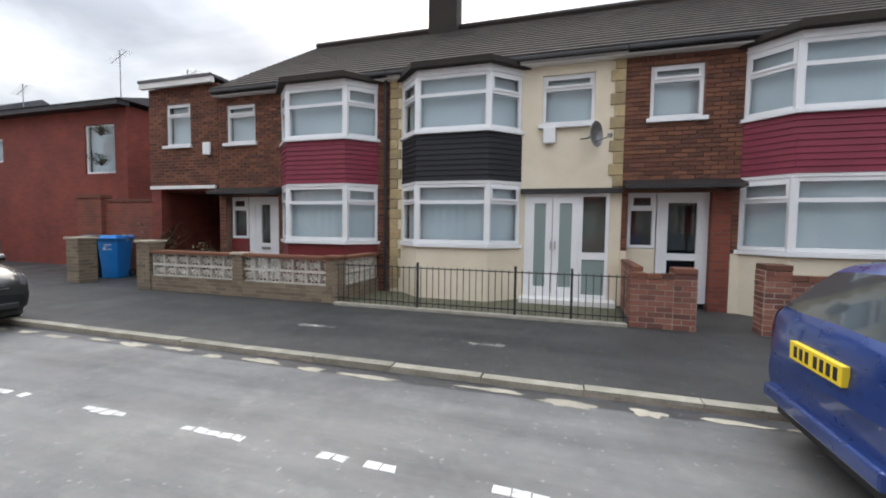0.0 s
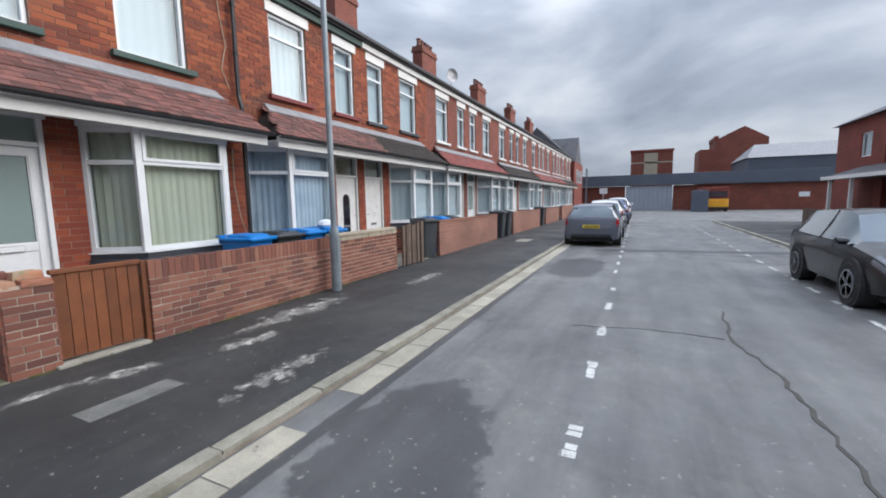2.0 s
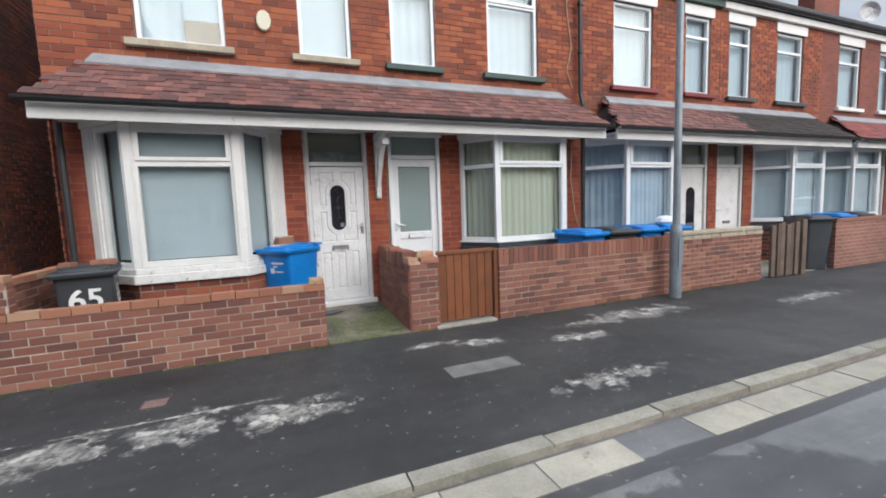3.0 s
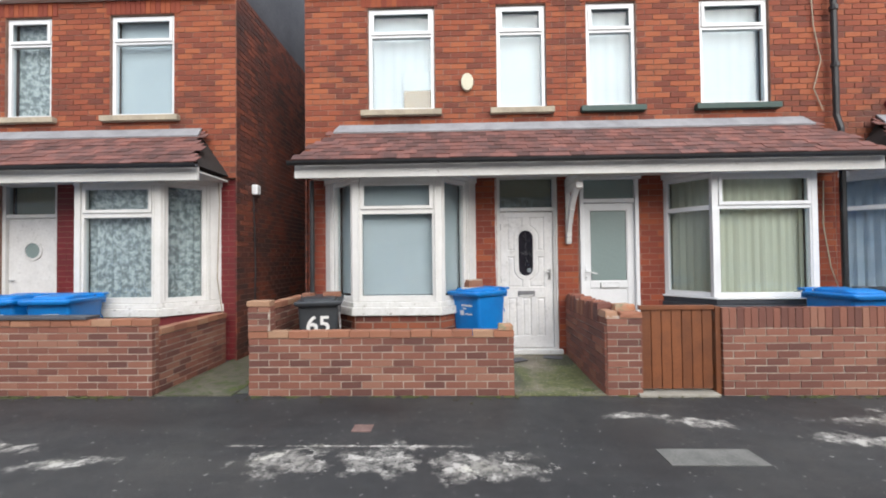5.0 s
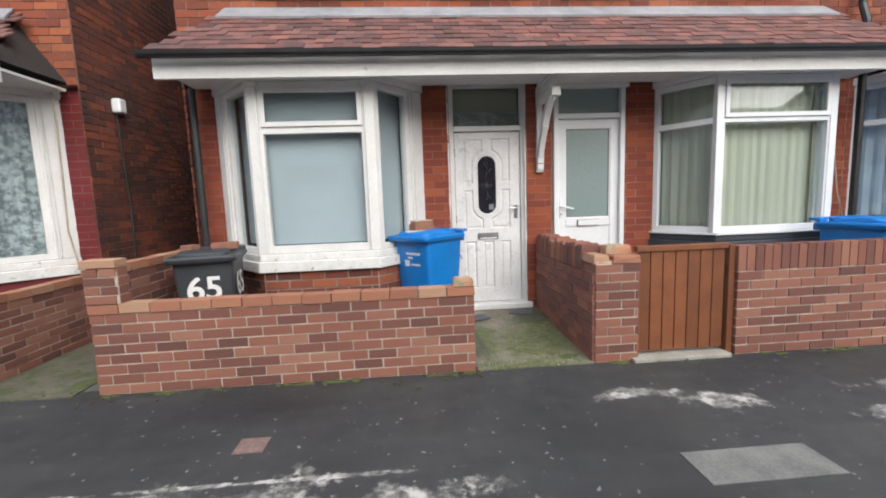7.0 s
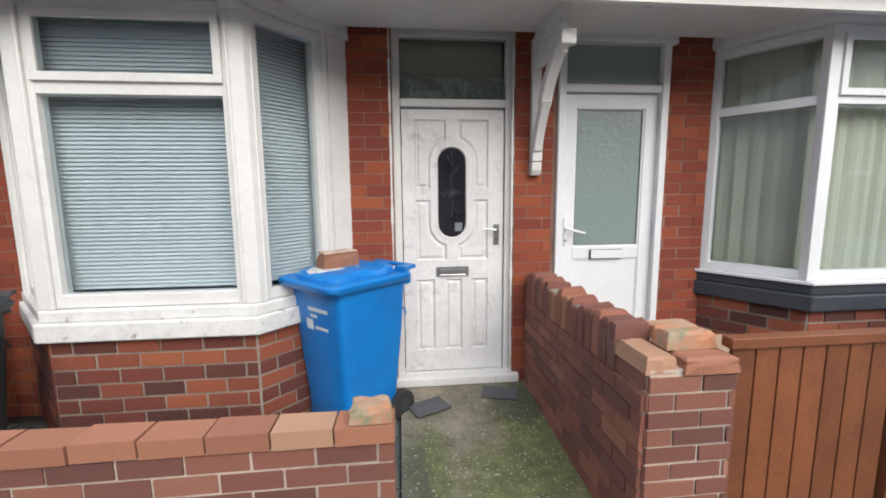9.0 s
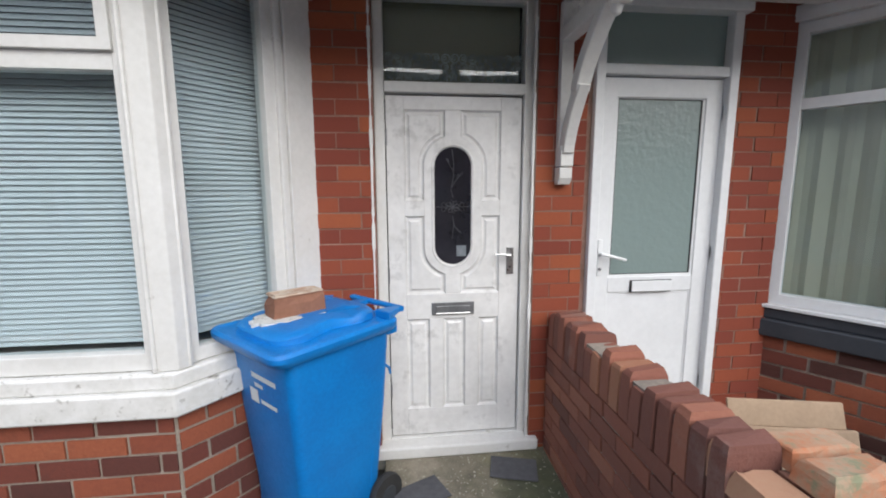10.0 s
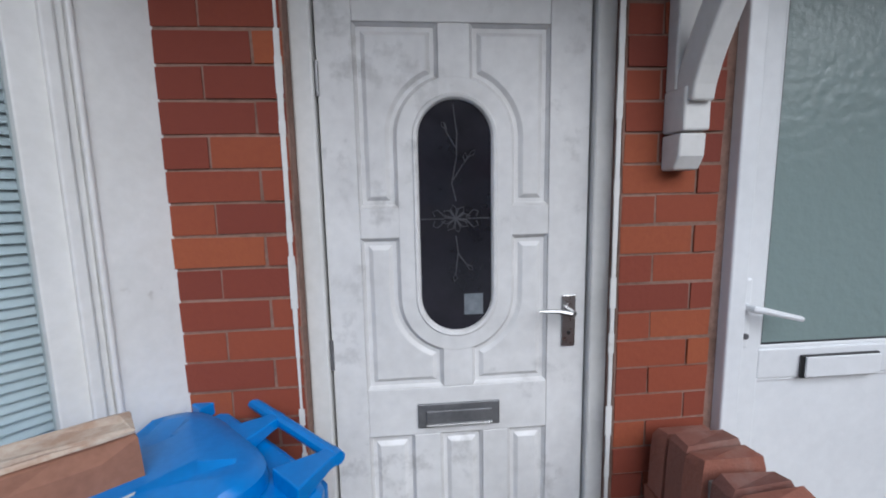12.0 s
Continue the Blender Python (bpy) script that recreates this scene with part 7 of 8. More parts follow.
def semi(x, flip, label, upper, clad, low, covers, W_=NW_, door="porch", uw=(3.08, 4.0)):
    """A house of the north side: bay to the left, door to the right (flip: the other way)."""
    h = House(x, NY, 0, flip, W_, "terraced_house", label, "terraced houses on the north side")
    du0, du1 = 2.8, (4.4 if door == "glass" else 4.3)
    holes = [(0.3, 2.7, 0.9, 2.24), (0.3, 2.7, 3.14, 4.3), (du0, du1, -0.1, 2.05), (uw[0], uw[1], 3.3, 4.2)]
    hs = h.holes(holes, W_)
    p0, p1 = h.seg((0, 0), (W_, 0))
    g = holed(Geo(), p0, p1, -0.1, 4.5, -0.26, -0.004 if upper != "render_cream" else 0.0, hs)
    part("wall", g, "mortar_dark" if upper != "render_cream" else upper, h.e)
    h.part("side_wall", Geo().box(0, 0.2, 0.26, 8, -0.1, 4.5).box(W_ - 0.2, W_, 0.26, 8, -0.1, 4.5).box(0.2, W_ - 0.2, 7.8, 8, -0.1, 4.5), "far_dark")
    # the room's shade is the near-black colour of this added sheet
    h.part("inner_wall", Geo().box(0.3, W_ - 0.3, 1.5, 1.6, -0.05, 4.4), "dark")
    if upper != "render_cream":
        brickwork(h.e, p0, p1, 2.1, 4.5, hs, upper, proud=0.02, deep=0.03, gap=0.014)
        brickwork(h.e, p0, p1, 0.0 if low != "render_cream" else 1.0, 2.1, hs, upper, proud=0.012)
        if low == "render_cream":
            for c0, c1 in ((0, du0), (du1, W_)):
                h.part("render_band", Geo().box(c0, c1, -0.024, 0.004, 0, 1.0), low)
    canted_bay(h, 0.28, 2.7, 0.78, 2.17, -0.5, clad, covers, low=low if low == "render_cream" else "paint_red")
    q0, q1 = h.seg((uw[0], 0.05), (uw[1], 0.05))
    window(h.e, q0, q1, 3.3, 4.2, 3.95, cover="roller", fw=0.06, front=0.01)
    h.part("sill", Geo().box(uw[0] - 0.06, uw[1] + 0.06, -0.08, 0.05, 3.23, 3.3), "upvc", bevel=0.006)
    h.part("door_canopy", Geo().box(2.72, W_ - 0.02, -0.42, 0.0, 2.08, 2.14).prism([(2.72, -0.4, 2.14), (2.72, 0.0, 2.14), (2.72, 0.0, 2.26)], (W_ - 2.74, 0, 0)) if door != "porch" else Geo().box(2.72, W_, -0.12, 0.0, 2.03, 2.12), "black", label="dark flat canopy over the door")
    v = -0.02 if door == "porch" else 0.14
    if door == "porch":
        fr = h.part("porch_frame", Geo().box(du0, du1, v, v + 0.07, 1.97, 2.04).box(du0, du1, v, v + 0.07, 0.1, 0.17).box(du0, du0 + 0.06, v, v + 0.07, 0.17, 1.97).box(du1 - 0.06, du1, v, v + 0.07, 0.17, 1.97).box(3.78, 3.85, v, v + 0.07, 0.17, 1.97), "upvc", bevel=0.004)
        for a, b in ((du0 + 0.06, 3.31), (3.32, 3.78)):
            d = h.part("door", Geo().ring_frame((0, v + 0.04), (1, 0), a, b, 0.17, 1.97, 0.12, 0, 0.05), "upvc", label="white plastic porch door with a tall frosted pane", bevel=0.004)
            h.part("pane", Geo().box(a + 0.12, b - 0.12, v + 0.01, v + 0.016, 0.29, 1.85), "frosted", d)
        h.part("handle", Geo().tube([(3.29, v - 0.05, 1.0), (3.29, v - 0.05, 1.15)], 0.012, 6).tube([(3.37, v - 0.05, 1.0), (3.37, v - 0.05, 1.15)], 0.012, 6), "chrome", fr)
        h.part("side_rail", Geo().box(3.85, du1 - 0.06, v, v + 0.05, 0.82, 0.95), "upvc", fr)
        h.part("pane", Geo().box(3.85, du1 - 0.06, v + 0.02, v + 0.026, 0.95, 1.97), "glass", fr)
        h.part("pane", Geo().box(3.85, du1 - 0.06, v + 0.02, v + 0.026, 0.17, 0.82), "frosted", fr)
        h.part("door_backing", Geo().box(du0, du1, 0.5, 0.52, 0, 2.1), "inside")
    else:
        a, b = (3.15, 3.84) if door == "glass" else (2.86, 3.7)
        fr = h.part("door_frame", Geo().box(a - 0.06, a, v, v + 0.08, 0.1, 2.04).box(b, b + 0.06, v, v + 0.08, 0.1, 2.04).box(a, b, v, v + 0.08, 1.98, 2.04).box(a, b, v, v + 0.08, 0.1, 0.17), "upvc", bevel=0.004)
        d = h.part("door", Geo().ring_frame((0, v + 0.05), (1, 0), a, b, 0.17, 1.98, 0.12, 0, 0.05), "upvc", label="white plastic door with dark glass", bevel=0.004)
        if door == "side":
            h.part("door_leaf", Geo().box(a + 0.12, b - 0.12, v + 0.006, v + 0.045, 0.29, 0.95).box(a + 0.12, a + 0.3, v + 0.006, v + 0.045, 0.95, 1.86).box(b - 0.3, b - 0.12, v + 0.006, v + 0.045, 0.95, 1.86), "upvc", d)
            h.part("letter_plate", Geo().box((a + b) / 2 - 0.12, (a + b) / 2 + 0.12, v - 0.01, v + 0.006, 0.8, 0.86), "grey_metal", d)
        else:
            h.part("middle_rail", Geo().box(a + 0.12, b - 0.12, v, v + 0.05, 0.85, 0.97), "upvc", d)
        if door == "glass":
            h.part("door_pier", Geo().box(2.8, a - 0.06, -0.005, v + 0.1, 0, 2.05), "far_red")
        h.part("pane", Geo().box(a + 0.12, b - 0.12, v + 0.02, v + 0.026, 0.97, 1.86).box(a + 0.12, b - 0.12, v + 0.02, v + 0.026, 0.4, 0.85), "glass", d)
        w0, w1 = (3.92, 4.38) if door == "glass" else (3.78, 4.25)
        q0, q1 = h.seg((w0, v - 0.01), (w1, v - 0.01))
        window(h.e, q0, q1, 1.05, 2.04, 1.75, cover=None, fw=0.055)
        h.part("under_window", Geo().box(w0, w1, v - 0.02, v + 0.06, 0, 1.04), low)
        # near-black sheet behind the door, its colour standing for an unlit hall
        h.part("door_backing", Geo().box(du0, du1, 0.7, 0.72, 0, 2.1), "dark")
    # eaves and roof
    h.part("fascia", Geo().box(0, W_, -0.2, -0.16, 4.38, 4.5), "white" if upper == "render_cream" else "black", label="eaves fascia", bevel=0.004)
    h.part("eaves_gutter", Geo().box(0, W_, -0.28, -0.2, 4.42, 4.5), "white" if upper == "render_cream" and False else "black", bevel=0.02)
    h.part("soffit", Geo().box(0, W_, -0.2, 0.0, 4.37, 4.4), "white")
    roof = h.part("main_roof", Geo().add([(0, -0.25, 4.5), (W_, -0.25, 4.5), (W_, 4.1, 7.2), (0, 4.1, 7.2), (0, 8.3, 4.5), (W_, 8.3, 4.5)], [(0, 1, 2, 3), (3, 2, 5, 4), (0, 3, 4), (1, 5, 2), (0, 4, 5, 1)]), "tile_brown", label="brown tiled roof")
    g = Geo()
    rows = 20
    for r in range(rows):
        f = r / rows
        y, z = -0.27 + 4.37 * f, 4.5 + 2.7 * f
        u = -(0.15 if r % 2 else 0)
        while u < W_ - 0.02:
            a, b = max(u, 0), min(u + 0.296, W_)
            g.add([(a, y, z + 0.035), (b, y, z + 0.035), (b, y + 0.24, z + 0.155), (a, y + 0.24, z + 0.155), (a, y, z + 0.008), (b, y, z + 0.008)], [(0, 1, 2, 3), (4, 5, 1, 0)])
            u += 0.3
    h.part("tiles", g, "tile_brown", roof, kind="stuff")
    h.part("ridge", Geo().tube([(0, 4.1, 7.26), (W_, 4.1, 7.26)], 0.1, 8), "tile_brown", roof)
    return h


C = semi(-3.6, False, "cream rendered terraced house with black boarded bay and white glazed porch", "render_cream", "clad_black", "render_cream", ("net", "roller"), door="porch")
R = semi(0.9, True, "brown brick terraced house with dark red boarded bay and white door", "brick_brown", "clad_red", "render_cream", ("roller", "roller"), door="glass", uw=(3.28, 4.1))
semi(-8.1, True, "brown brick terraced house with dark red boarded bay", "brick_brown", "clad_red", "paint_red", ("net", "roller"), door="side", uw=(3.42, 4.26))
semi(5.4, False, "terraced house further along the north side", "brick_brown", "clad_red", "render_cream", ("roller", "roller"), door="glass")
semi(9.9, True, "terraced house further along the north side", "brick_brown", "clad_red", "render_cream", ("roller", "roller"), door="glass")
# quoins of the cream house
q = thing("quoins", "sandstone quoins at the edges of the cream house", "quoin", -3.6, NY, 0)
for u0 in (0.0, 4.28):
    z, i = (0.1 if u0 == 0 else 2.14), 0
    while z < 4.35:
        w = 0.24 if i % 2 else 0.17
        a = (0.0, w) if u0 == 0 else (4.5 - w, 4.5)
        part("quoin_stone", Geo().box(a[0], a[1], -0.03, 0.01, z + 0.006, z + 0.2), "stone", q, bevel=0.008)
        z += 0.206
        i += 1
# side extension over a garage way
ex = thing("side_extension", "brown brick extension over an open passage", "house", -10.3, NY, 0)
part("wall", holed(Geo(), (0, 0), (2.2, 0), 2.3, 4.75, -0.25, -0.004, [(0.55, 1.35, 3.32, 4.35)]), "mortar_dark", ex)
brickwork(ex, (0, 0), (2.2, 0), 2.3, 4.75, [(0.55, 1.35, 3.32, 4.35)], "brick_brown", proud=0.02, deep=0.03, gap=0.014)
window(ex, (0.55, 0.05), (1.35, 0.05), 3.32, 4.35, 4.05, cover="roller", front=0.01)
part("sill", Geo().box(0.49, 1.41, -0.08, 0.05, 3.25, 3.32), "upvc", ex, bevel=0.006)
part("side_wall", Geo().box(0, 0.22, 0.26, 7, -0.1, 4.75).box(0, 0.32, 0, 0.25, -0.1, 2.3).box(0.22, 2.2, 6.8, 7, 0, 4.75).box(0.22, 2.2, 0.26, 6.8, 2.2, 2.3), "far_dark", ex)
part("beam", Geo().box(0.0, 2.1, -0.04, 0.0, 2.25, 2.33), "white", ex)
part("fascia", Geo().box(-0.08, 2.2, -0.2, -0.1, 4.72, 4.85), "white", ex)
part("flat_roof", Geo().box(-0.1, 2.2, -0.22, 7, 4.85, 4.92), "slate", ex)
for x_, z_, lab, m_ in ((-8.4, 3.05, "white alarm box on the brown brick", "upvc"), (-0.38, 2.95, "white alarm box on the cream wall", "upvc")):
    tagged(part("alarm_box", Geo().box(x_ - 0.11, x_ + 0.11, NY - 0.1, NY - 0.03, z_, z_ + 0.3), m_, bevel=0.02), lab, "alarm")


def dish(x, y, z, turn, label, r=0.22):
    t = thing("satellite_dish", label, "satellite dish", x, y, z, turn)
    part("mount", Geo().tube([(0, 0.25, 0), (0, 0.1, 0), (0, 0.02, 0.05)], 0.014, 6), "black", t)
    part("reflector", Geo().lathe([(0, 0.02), (r * 0.5, 0.005), (r, -0.06), (r, -0.05), (r * 0.5, 0.015), (0, 0.03)], (0, 0, 0.05), "y", 20), "grey_metal", t)
    part("arm", Geo().tube([(0, 0.0, -0.1), (0, -0.28, -0.02)], 0.01, 6).box(-0.03, 0.03, -0.32, -0.26, -0.04, 0.02), "grey_metal", t)


dish(0.38, NY - 0.28, 2.98, 60, "grey satellite dish on the cream wall")
tagged(part("dish_pole", Geo().tube([(-23.8, HY - 3.95, 7.2), (-23.8, HY - 3.95, 9.0)], 0.03, 6), "steel"), "steel pole on the roof ridge", "pole")
dish(-23.8, HY - 3.9, 8.9, 150, "grey satellite dish by a chimney", 0.4)
chimney(-3.7, NY + 4.1, 6.6, 8.8, 0.85, 0.6, 3, "tile_brown", "dark brick chimney stack on the ridge")
pipe("drainpipe", "black drainpipe between the houses", [(-3.68, NY - 0.08, 4.4), (-3.68, NY - 0.08, 0.02)], 0.035, "black")

# front gardens, north
tagged(part("garden_floor", Geo().box(-3.85, 0.85, WN, NY, -0.1, 0.008), "concrete"), "mossy concrete garden floor", kind="structure")
tagged(part("door_step", Geo().box(-0.85, 0.82, NY - 0.35, NY, 0, 0.1), "white", bevel=0.01), "white door step", kind="structure")
rl = thing("railing", "thin black metal railing with taller posts", "railing", -3.9, 5.45, 0)
for z in (0.12, 0.7):
    part("rail", Geo().box(0, 4.75, -0.008, 0.008, z, z + 0.016), "black", rl)
bar = Geo().tube([(0, 0, 0.06), (0, 0, 0.74)], 0.007, 6).mesh("bar")
bar.materials.append(M["black"])
for i in range(46):
    part("bar", bar, None, rl, at=(0.06 + i * 0.103, 0, 0))
for x_ in (1.55, 3.15, 3.98):
    part("post", Geo().box(x_ - 0.018, x_ + 0.018, -0.018, 0.018, 0, 0.8), "black", rl, bevel=0.003)
tagged(part("edging", Geo().box(-3.9, 0.85, 5.38, 5.5, -0.05, 0.05), "pale_concrete", bevel=0.01), "low concrete edging under the railing", "kerb")


def screen_wall(name, label, p0, p1, x, y, n, rows=2, turn=0):
    """A buff brick wall with a band of pierced screen blocks."""
    t = thing(name, label, "wall", x, y, 0, turn, "screen block walls")
    L, a0 = p1 - p0, p0
    part("foot", Geo().box(p0, p1, -0.1, 0.1, -0.1, 0.29), "mortar", t)
    brickwork(t, (p0, -0.1), (p1, -0.1), 0, 0.3, (), "brick_pale")
    s = L / n if n else 0.3
    bh = 0.235
    key = ("screen", round(s, 3))
    if key not in PIECES:
        g = Geo()
        e = 0.022
        g.box(e / 4, s - e / 4, -0.045, 0.045, 0, e).box(e / 4, s - e / 4, -0.045, 0.045, bh - e, bh).box(e / 4, e, -0.045, 0.045, e, bh - e).box(s - e, s - e / 4, -0.045, 0.045, e, bh - e)
        cx, cz = s / 2, bh / 2
        for k in range(8):
            t_ = T * k / 8 + 0.2
            ex, ez = cx + (s / 2 - e) * math.cos(t_), cz + (bh / 2 - e) * math.sin(t_)
            g.tube([(cx + 0.02 * math.cos(t_), -0.0, cz + 0.02 * math.sin(t_)), (ex, 0, ez)], [0.03, 0.014], 4)
        PIECES[key] = g.mesh("screen_block")
        PIECES[key].materials.append(M["block_stone"])
    for r in range(rows):
        for i in range(n):
            part("screen_block", PIECES[key], None, t, at=(p0 + i * s, -0.02, 0.3 + r * bh))
    part("coping", Geo().box(p0 - 0.02, p1 + 0.02, -0.12, 0.1, 0.3 + rows * bh, 0.3 + rows * bh + 0.06), "brick_brown", t, bevel=0.008)
    return t


sw = screen_wall("screen_wall", "buff brick garden wall with pale pierced screen blocks", 0.0, 2.15, -8.3, WN + 0.05, 7)
sw2 = screen_wall("screen_wall", "buff brick garden wall with pale pierced screen blocks", 0.0, 2.0, -6.0, WN + 0.05, 7)
screen_wall("screen_wall", "screen block side wall", 0.0, 1.3, -3.95, WN + 0.2, 4, turn=90)


def pier(x, y, w, h, mat_, label, cap="sill_stone"):
    t = thing("brick_pier", label, "pier", x, y, 0)
    part("core", Geo().box(-w / 2 + 0.01, w / 2 - 0.01, -w / 2 + 0.01, w / 2 - 0.01, -0.1, h), "mortar", t)
    c = [(-w / 2, -w / 2), (w / 2, -w / 2), (w / 2, w / 2), (-w / 2, w / 2)]
    for a, b in zip(c, c[1:] + c[:1]):
        brickwork(t, a, b, 0, h, (), mat_, proud=0.0)
    part("cap", Geo().box(-w / 2 - 0.03, w / 2 + 0.03, -w / 2 - 0.03, w / 2 + 0.03, h, h + 0.05), cap, t, bevel=0.01)


pier(-8.5, WN + 0.1, 0.36, 0.98, "brick_pale", "buff brick pier with a stone cap")
pier(-6.08, WN + 0.06, 0.24, 0.8, "brick_pale", "buff brick pier in the screen wall")
pier(-4.0, WN + 0.08, 0.26, 0.8, "brick_pale", "buff brick pier at the wall's end", "brick_brown")
pier(-10.85, WN + 0.25, 0.4, 1.0, "brick_pale", "weathered buff brick pier")
garden_wall("garden_wall", "brown brick garden wall with a mossy foot", (0.87, 5.44), (1.7, 5.44), 0.78, single=True, ends=((0.55, 0.84, 0.86),), cap="brick_brown", material="brick_garden")
garden_wall("wall_return", "rendered side wall of the brown brick garden", (0.93, NY - 0.02), (0.93, 5.55), 0.86, single=False, cap="brick_brown")
garden_wall("garden_wall", "brown brick garden wall", (2.5, 5.5), (6.2, 5.5), 0.82, single=False, ends=((0.0, 0.3, 0.95),), cap="brick_brown")
sb = thing("screen_panel", "pale screen blocks set in the brown wall", "screen blocks", 3.0, 5.46, 0.4)
part("panel", Geo().box(0, 0.5, 0, 0.03, 0, 0.3), "block_stone", sb, bevel=0.004)
bin_(-10.95, 6.6, 180 + 15, "blue", "blue wheeled bin with a faded yellow sticker")
bin_(-11.45, 6.5, 180, "grey", "dark wheeled bin beside the blue one")
# high wall and yard
hw = thing("yard_wall", "high old red brick yard wall", "wall", -12.9, 7.0, 0)
part("face", Geo().box(0, 0.9, 0, 0.25, -0.1, 2.05).box(0.9, 2.6, 0.1, 0.32, -0.1, 1.95), "far_red", hw)
part("coping", Geo().box(-0.03, 0.93, -0.03, 0.28, 2.05, 2.12).box(0.9, 2.6, 0.07, 0.35, 1.95, 2.01), "brick_brown", hw)
# dark red building
db = thing("red_building", "dark red brick two storey building with a dark eaves", "building", -29, 8.3, 0)
part("wall", holed(holed(Geo(), (4.8, 0), (16.2, 0), -0.1, 4.9, -0.25, 0, [(0.5, 4.0, 0.0, 2.2), (9.6, 10.9, 2.9, 4.4), (5.0, 5.6, 3.4, 4.2), (1.2, 1.6, 3.5, 4.1)]), (16.2, 0.25), (16.2, 9), -0.1, 4.9, -0.25, 0, []), "far_dark", db)
part("rear_wall", Geo().box(0, 16, 8.8, 9, -0.1, 4.9), "far_dark", db)
# added near-black sheet; the dim interior is put into its colour
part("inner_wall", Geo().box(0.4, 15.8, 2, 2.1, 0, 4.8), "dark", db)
part("front_block", holed(Geo(), (0, -0.35), (4.8, -0.35), -0.1, 5.0, -0.25, 0, [(2.6, 3.6, 3.2, 4.3)]).box(4.6, 4.8, -0.1, 3, -0.1, 5.0).box(0, 0.2, -0.1, 8.8, -0.1, 5).prism([(4.8, -0.35, 5.0), (4.8, 8.8, 5.0), (4.8, 4.2, 7.0)], (-0.2, 0, 0)), "far_dark", db)
part("front_roof", Geo().prism([(4.95, -0.6, 4.95), (4.95, 9, 4.95), (4.95, 4.2, 7.15)], (-5.1, 0, 0)), "slate", db)
for (a, b, c, d, v) in ((14.4, 15.7, 2.9, 4.4, 0.05), (9.8, 10.4, 3.4, 4.2, 0.05), (6.0, 6.4, 3.5, 4.1, 0.05), (2.6, 3.6, 3.2, 4.3, -0.3)):
    window(db, (a, v), (b, v), c, d, None, cover="net", fw=0.06)
part("eaves_board", Geo().box(4.8, 16.35, -0.35, 0.0, 4.85, 5.0), "black", db)
part("main_roof", Geo().prism([(16.4, -0.4, 5.0), (16.4, 9.2, 5.0), (16.4, 4.3, 6.3)], (-11.6, 0, 0)), "slate", db)
part("porch_roof", Geo().add([(2.4, -1.6, 2.3), (8.6, -1.6, 2.3), (9.2, 0, 2.9), (3.0, 0, 2.9), (2.4, -1.6, 2.2), (8.6, -1.6, 2.2), (9.2, 0, 2.2), (3, 0, 2.2)], [(0, 1, 2, 3), (4, 5, 1, 0), (5, 6, 2, 1), (7, 4, 0, 3), (7, 6, 5, 4)]), "slate", db)
part("porch_edge", Geo().box(2.4, 8.6, -1.66, -1.6, 2.18, 2.34), "white", db)
for u in (3.0, 5.2, 8.4):
    part("porch_post", Geo().box(u, u + 0.12, -1.55, -1.43, 0, 2.2), "white", db)
part("porch_window", Geo().box(3.0, 4.2, -0.45, -0.36, 0.9, 2.1), "glass", db)
for x_, h_, lab in ((-17.5, 2.4, "tall television aerial on the roof"), (-26.0, 3.0, "television aerial on the roof"), (-14.0, 1.3, "small metal television aerial on the roof"), (-23.5, 1.6, "small metal television aerial on the roof")):
    a = thing("tv_aerial", lab, "aerial", x_, 11.5, 5.9)
    part("mast", Geo().tube([(0, 0, 0), (0, 0, h_)], 0.02, 6), "steel", a)
    g = Geo().tube([(-0.8, 0.2, h_ - 0.35), (0.6, -0.15, h_ - 0.15)], 0.012, 5)
    for k in range(8):
        f = k / 7
        c = Vector((-0.8 + 1.4 * f, 0.2 - 0.35 * f, h_ - 0.35 + 0.2 * f))
        g.tube([tuple(c - Vector((0.05, 0.2, 0))), tuple(c + Vector((0.05, 0.2, 0)))], 0.006, 4)
    part("antenna", g, "steel", a)
# planters with flowers against the red building, shrubs
def shrub(x, y, z, r, n, label, seed):
    rr = random.Random(seed)
    t = thing("shrub", label, "shrub", x, y, z)
    st, lf = Geo(), Geo()
    for i in range(14):
        a, e = rr.uniform(0, T), rr.uniform(0.5, 1.3)
        tip = Vector((math.cos(a) * math.cos(e), math.sin(a) * math.cos(e), math.sin(e))) * r * rr.uniform(0.7, 1.2)
        st.tube([(0, 0, 0), tuple(tip * 0.5 + Vector((0.02, 0.02, 0))), tuple(tip)], [0.012, 0.008, 0.004], 5)
        for k in range(n // 14):
            c = tip * rr.uniform(0.4, 1.05) + Vector((rr.gauss(0, 0.05), rr.gauss(0, 0.05), rr.gauss(0, 0.05)))
            s, b = rr.uniform(0.02, 0.05), rr.uniform(0, T)
            u, w = Vector((math.cos(b), math.sin(b), rr.uniform(-0.4, 0.4))) * s, Vector((-math.sin(b), math.cos(b), rr.uniform(-0.6, 0.6))) * s * 0.5
            lf.add([tuple(c - u), tuple(c + w), tuple(c + u), tuple(c - w)], [(0, 1, 2, 3)])
    part("stem", st, "twig", t, kind="stuff")
    part("leaves", lf, "leaf", t, kind="stuff")


shrub(-7.4, 6.2, 0.3, 0.75, 420, "straggly brown green shrub in the front garden", 1)
shrub(-9.9, 6.9, 0.5, 0.9, 420, "straggly shrub by the yard wall", 2)
for x_, z_ in ((-13.6, 4.0), (-13.6, 3.1)):
    shrub(x_, 8.1, z_, 0.35, 300, "hanging basket of dark leaves on the red wall", int(z_ * 10))
fw_ = thing("front_fence", "dark timber fence before the red building", "fence", -26, 5.9, 0)
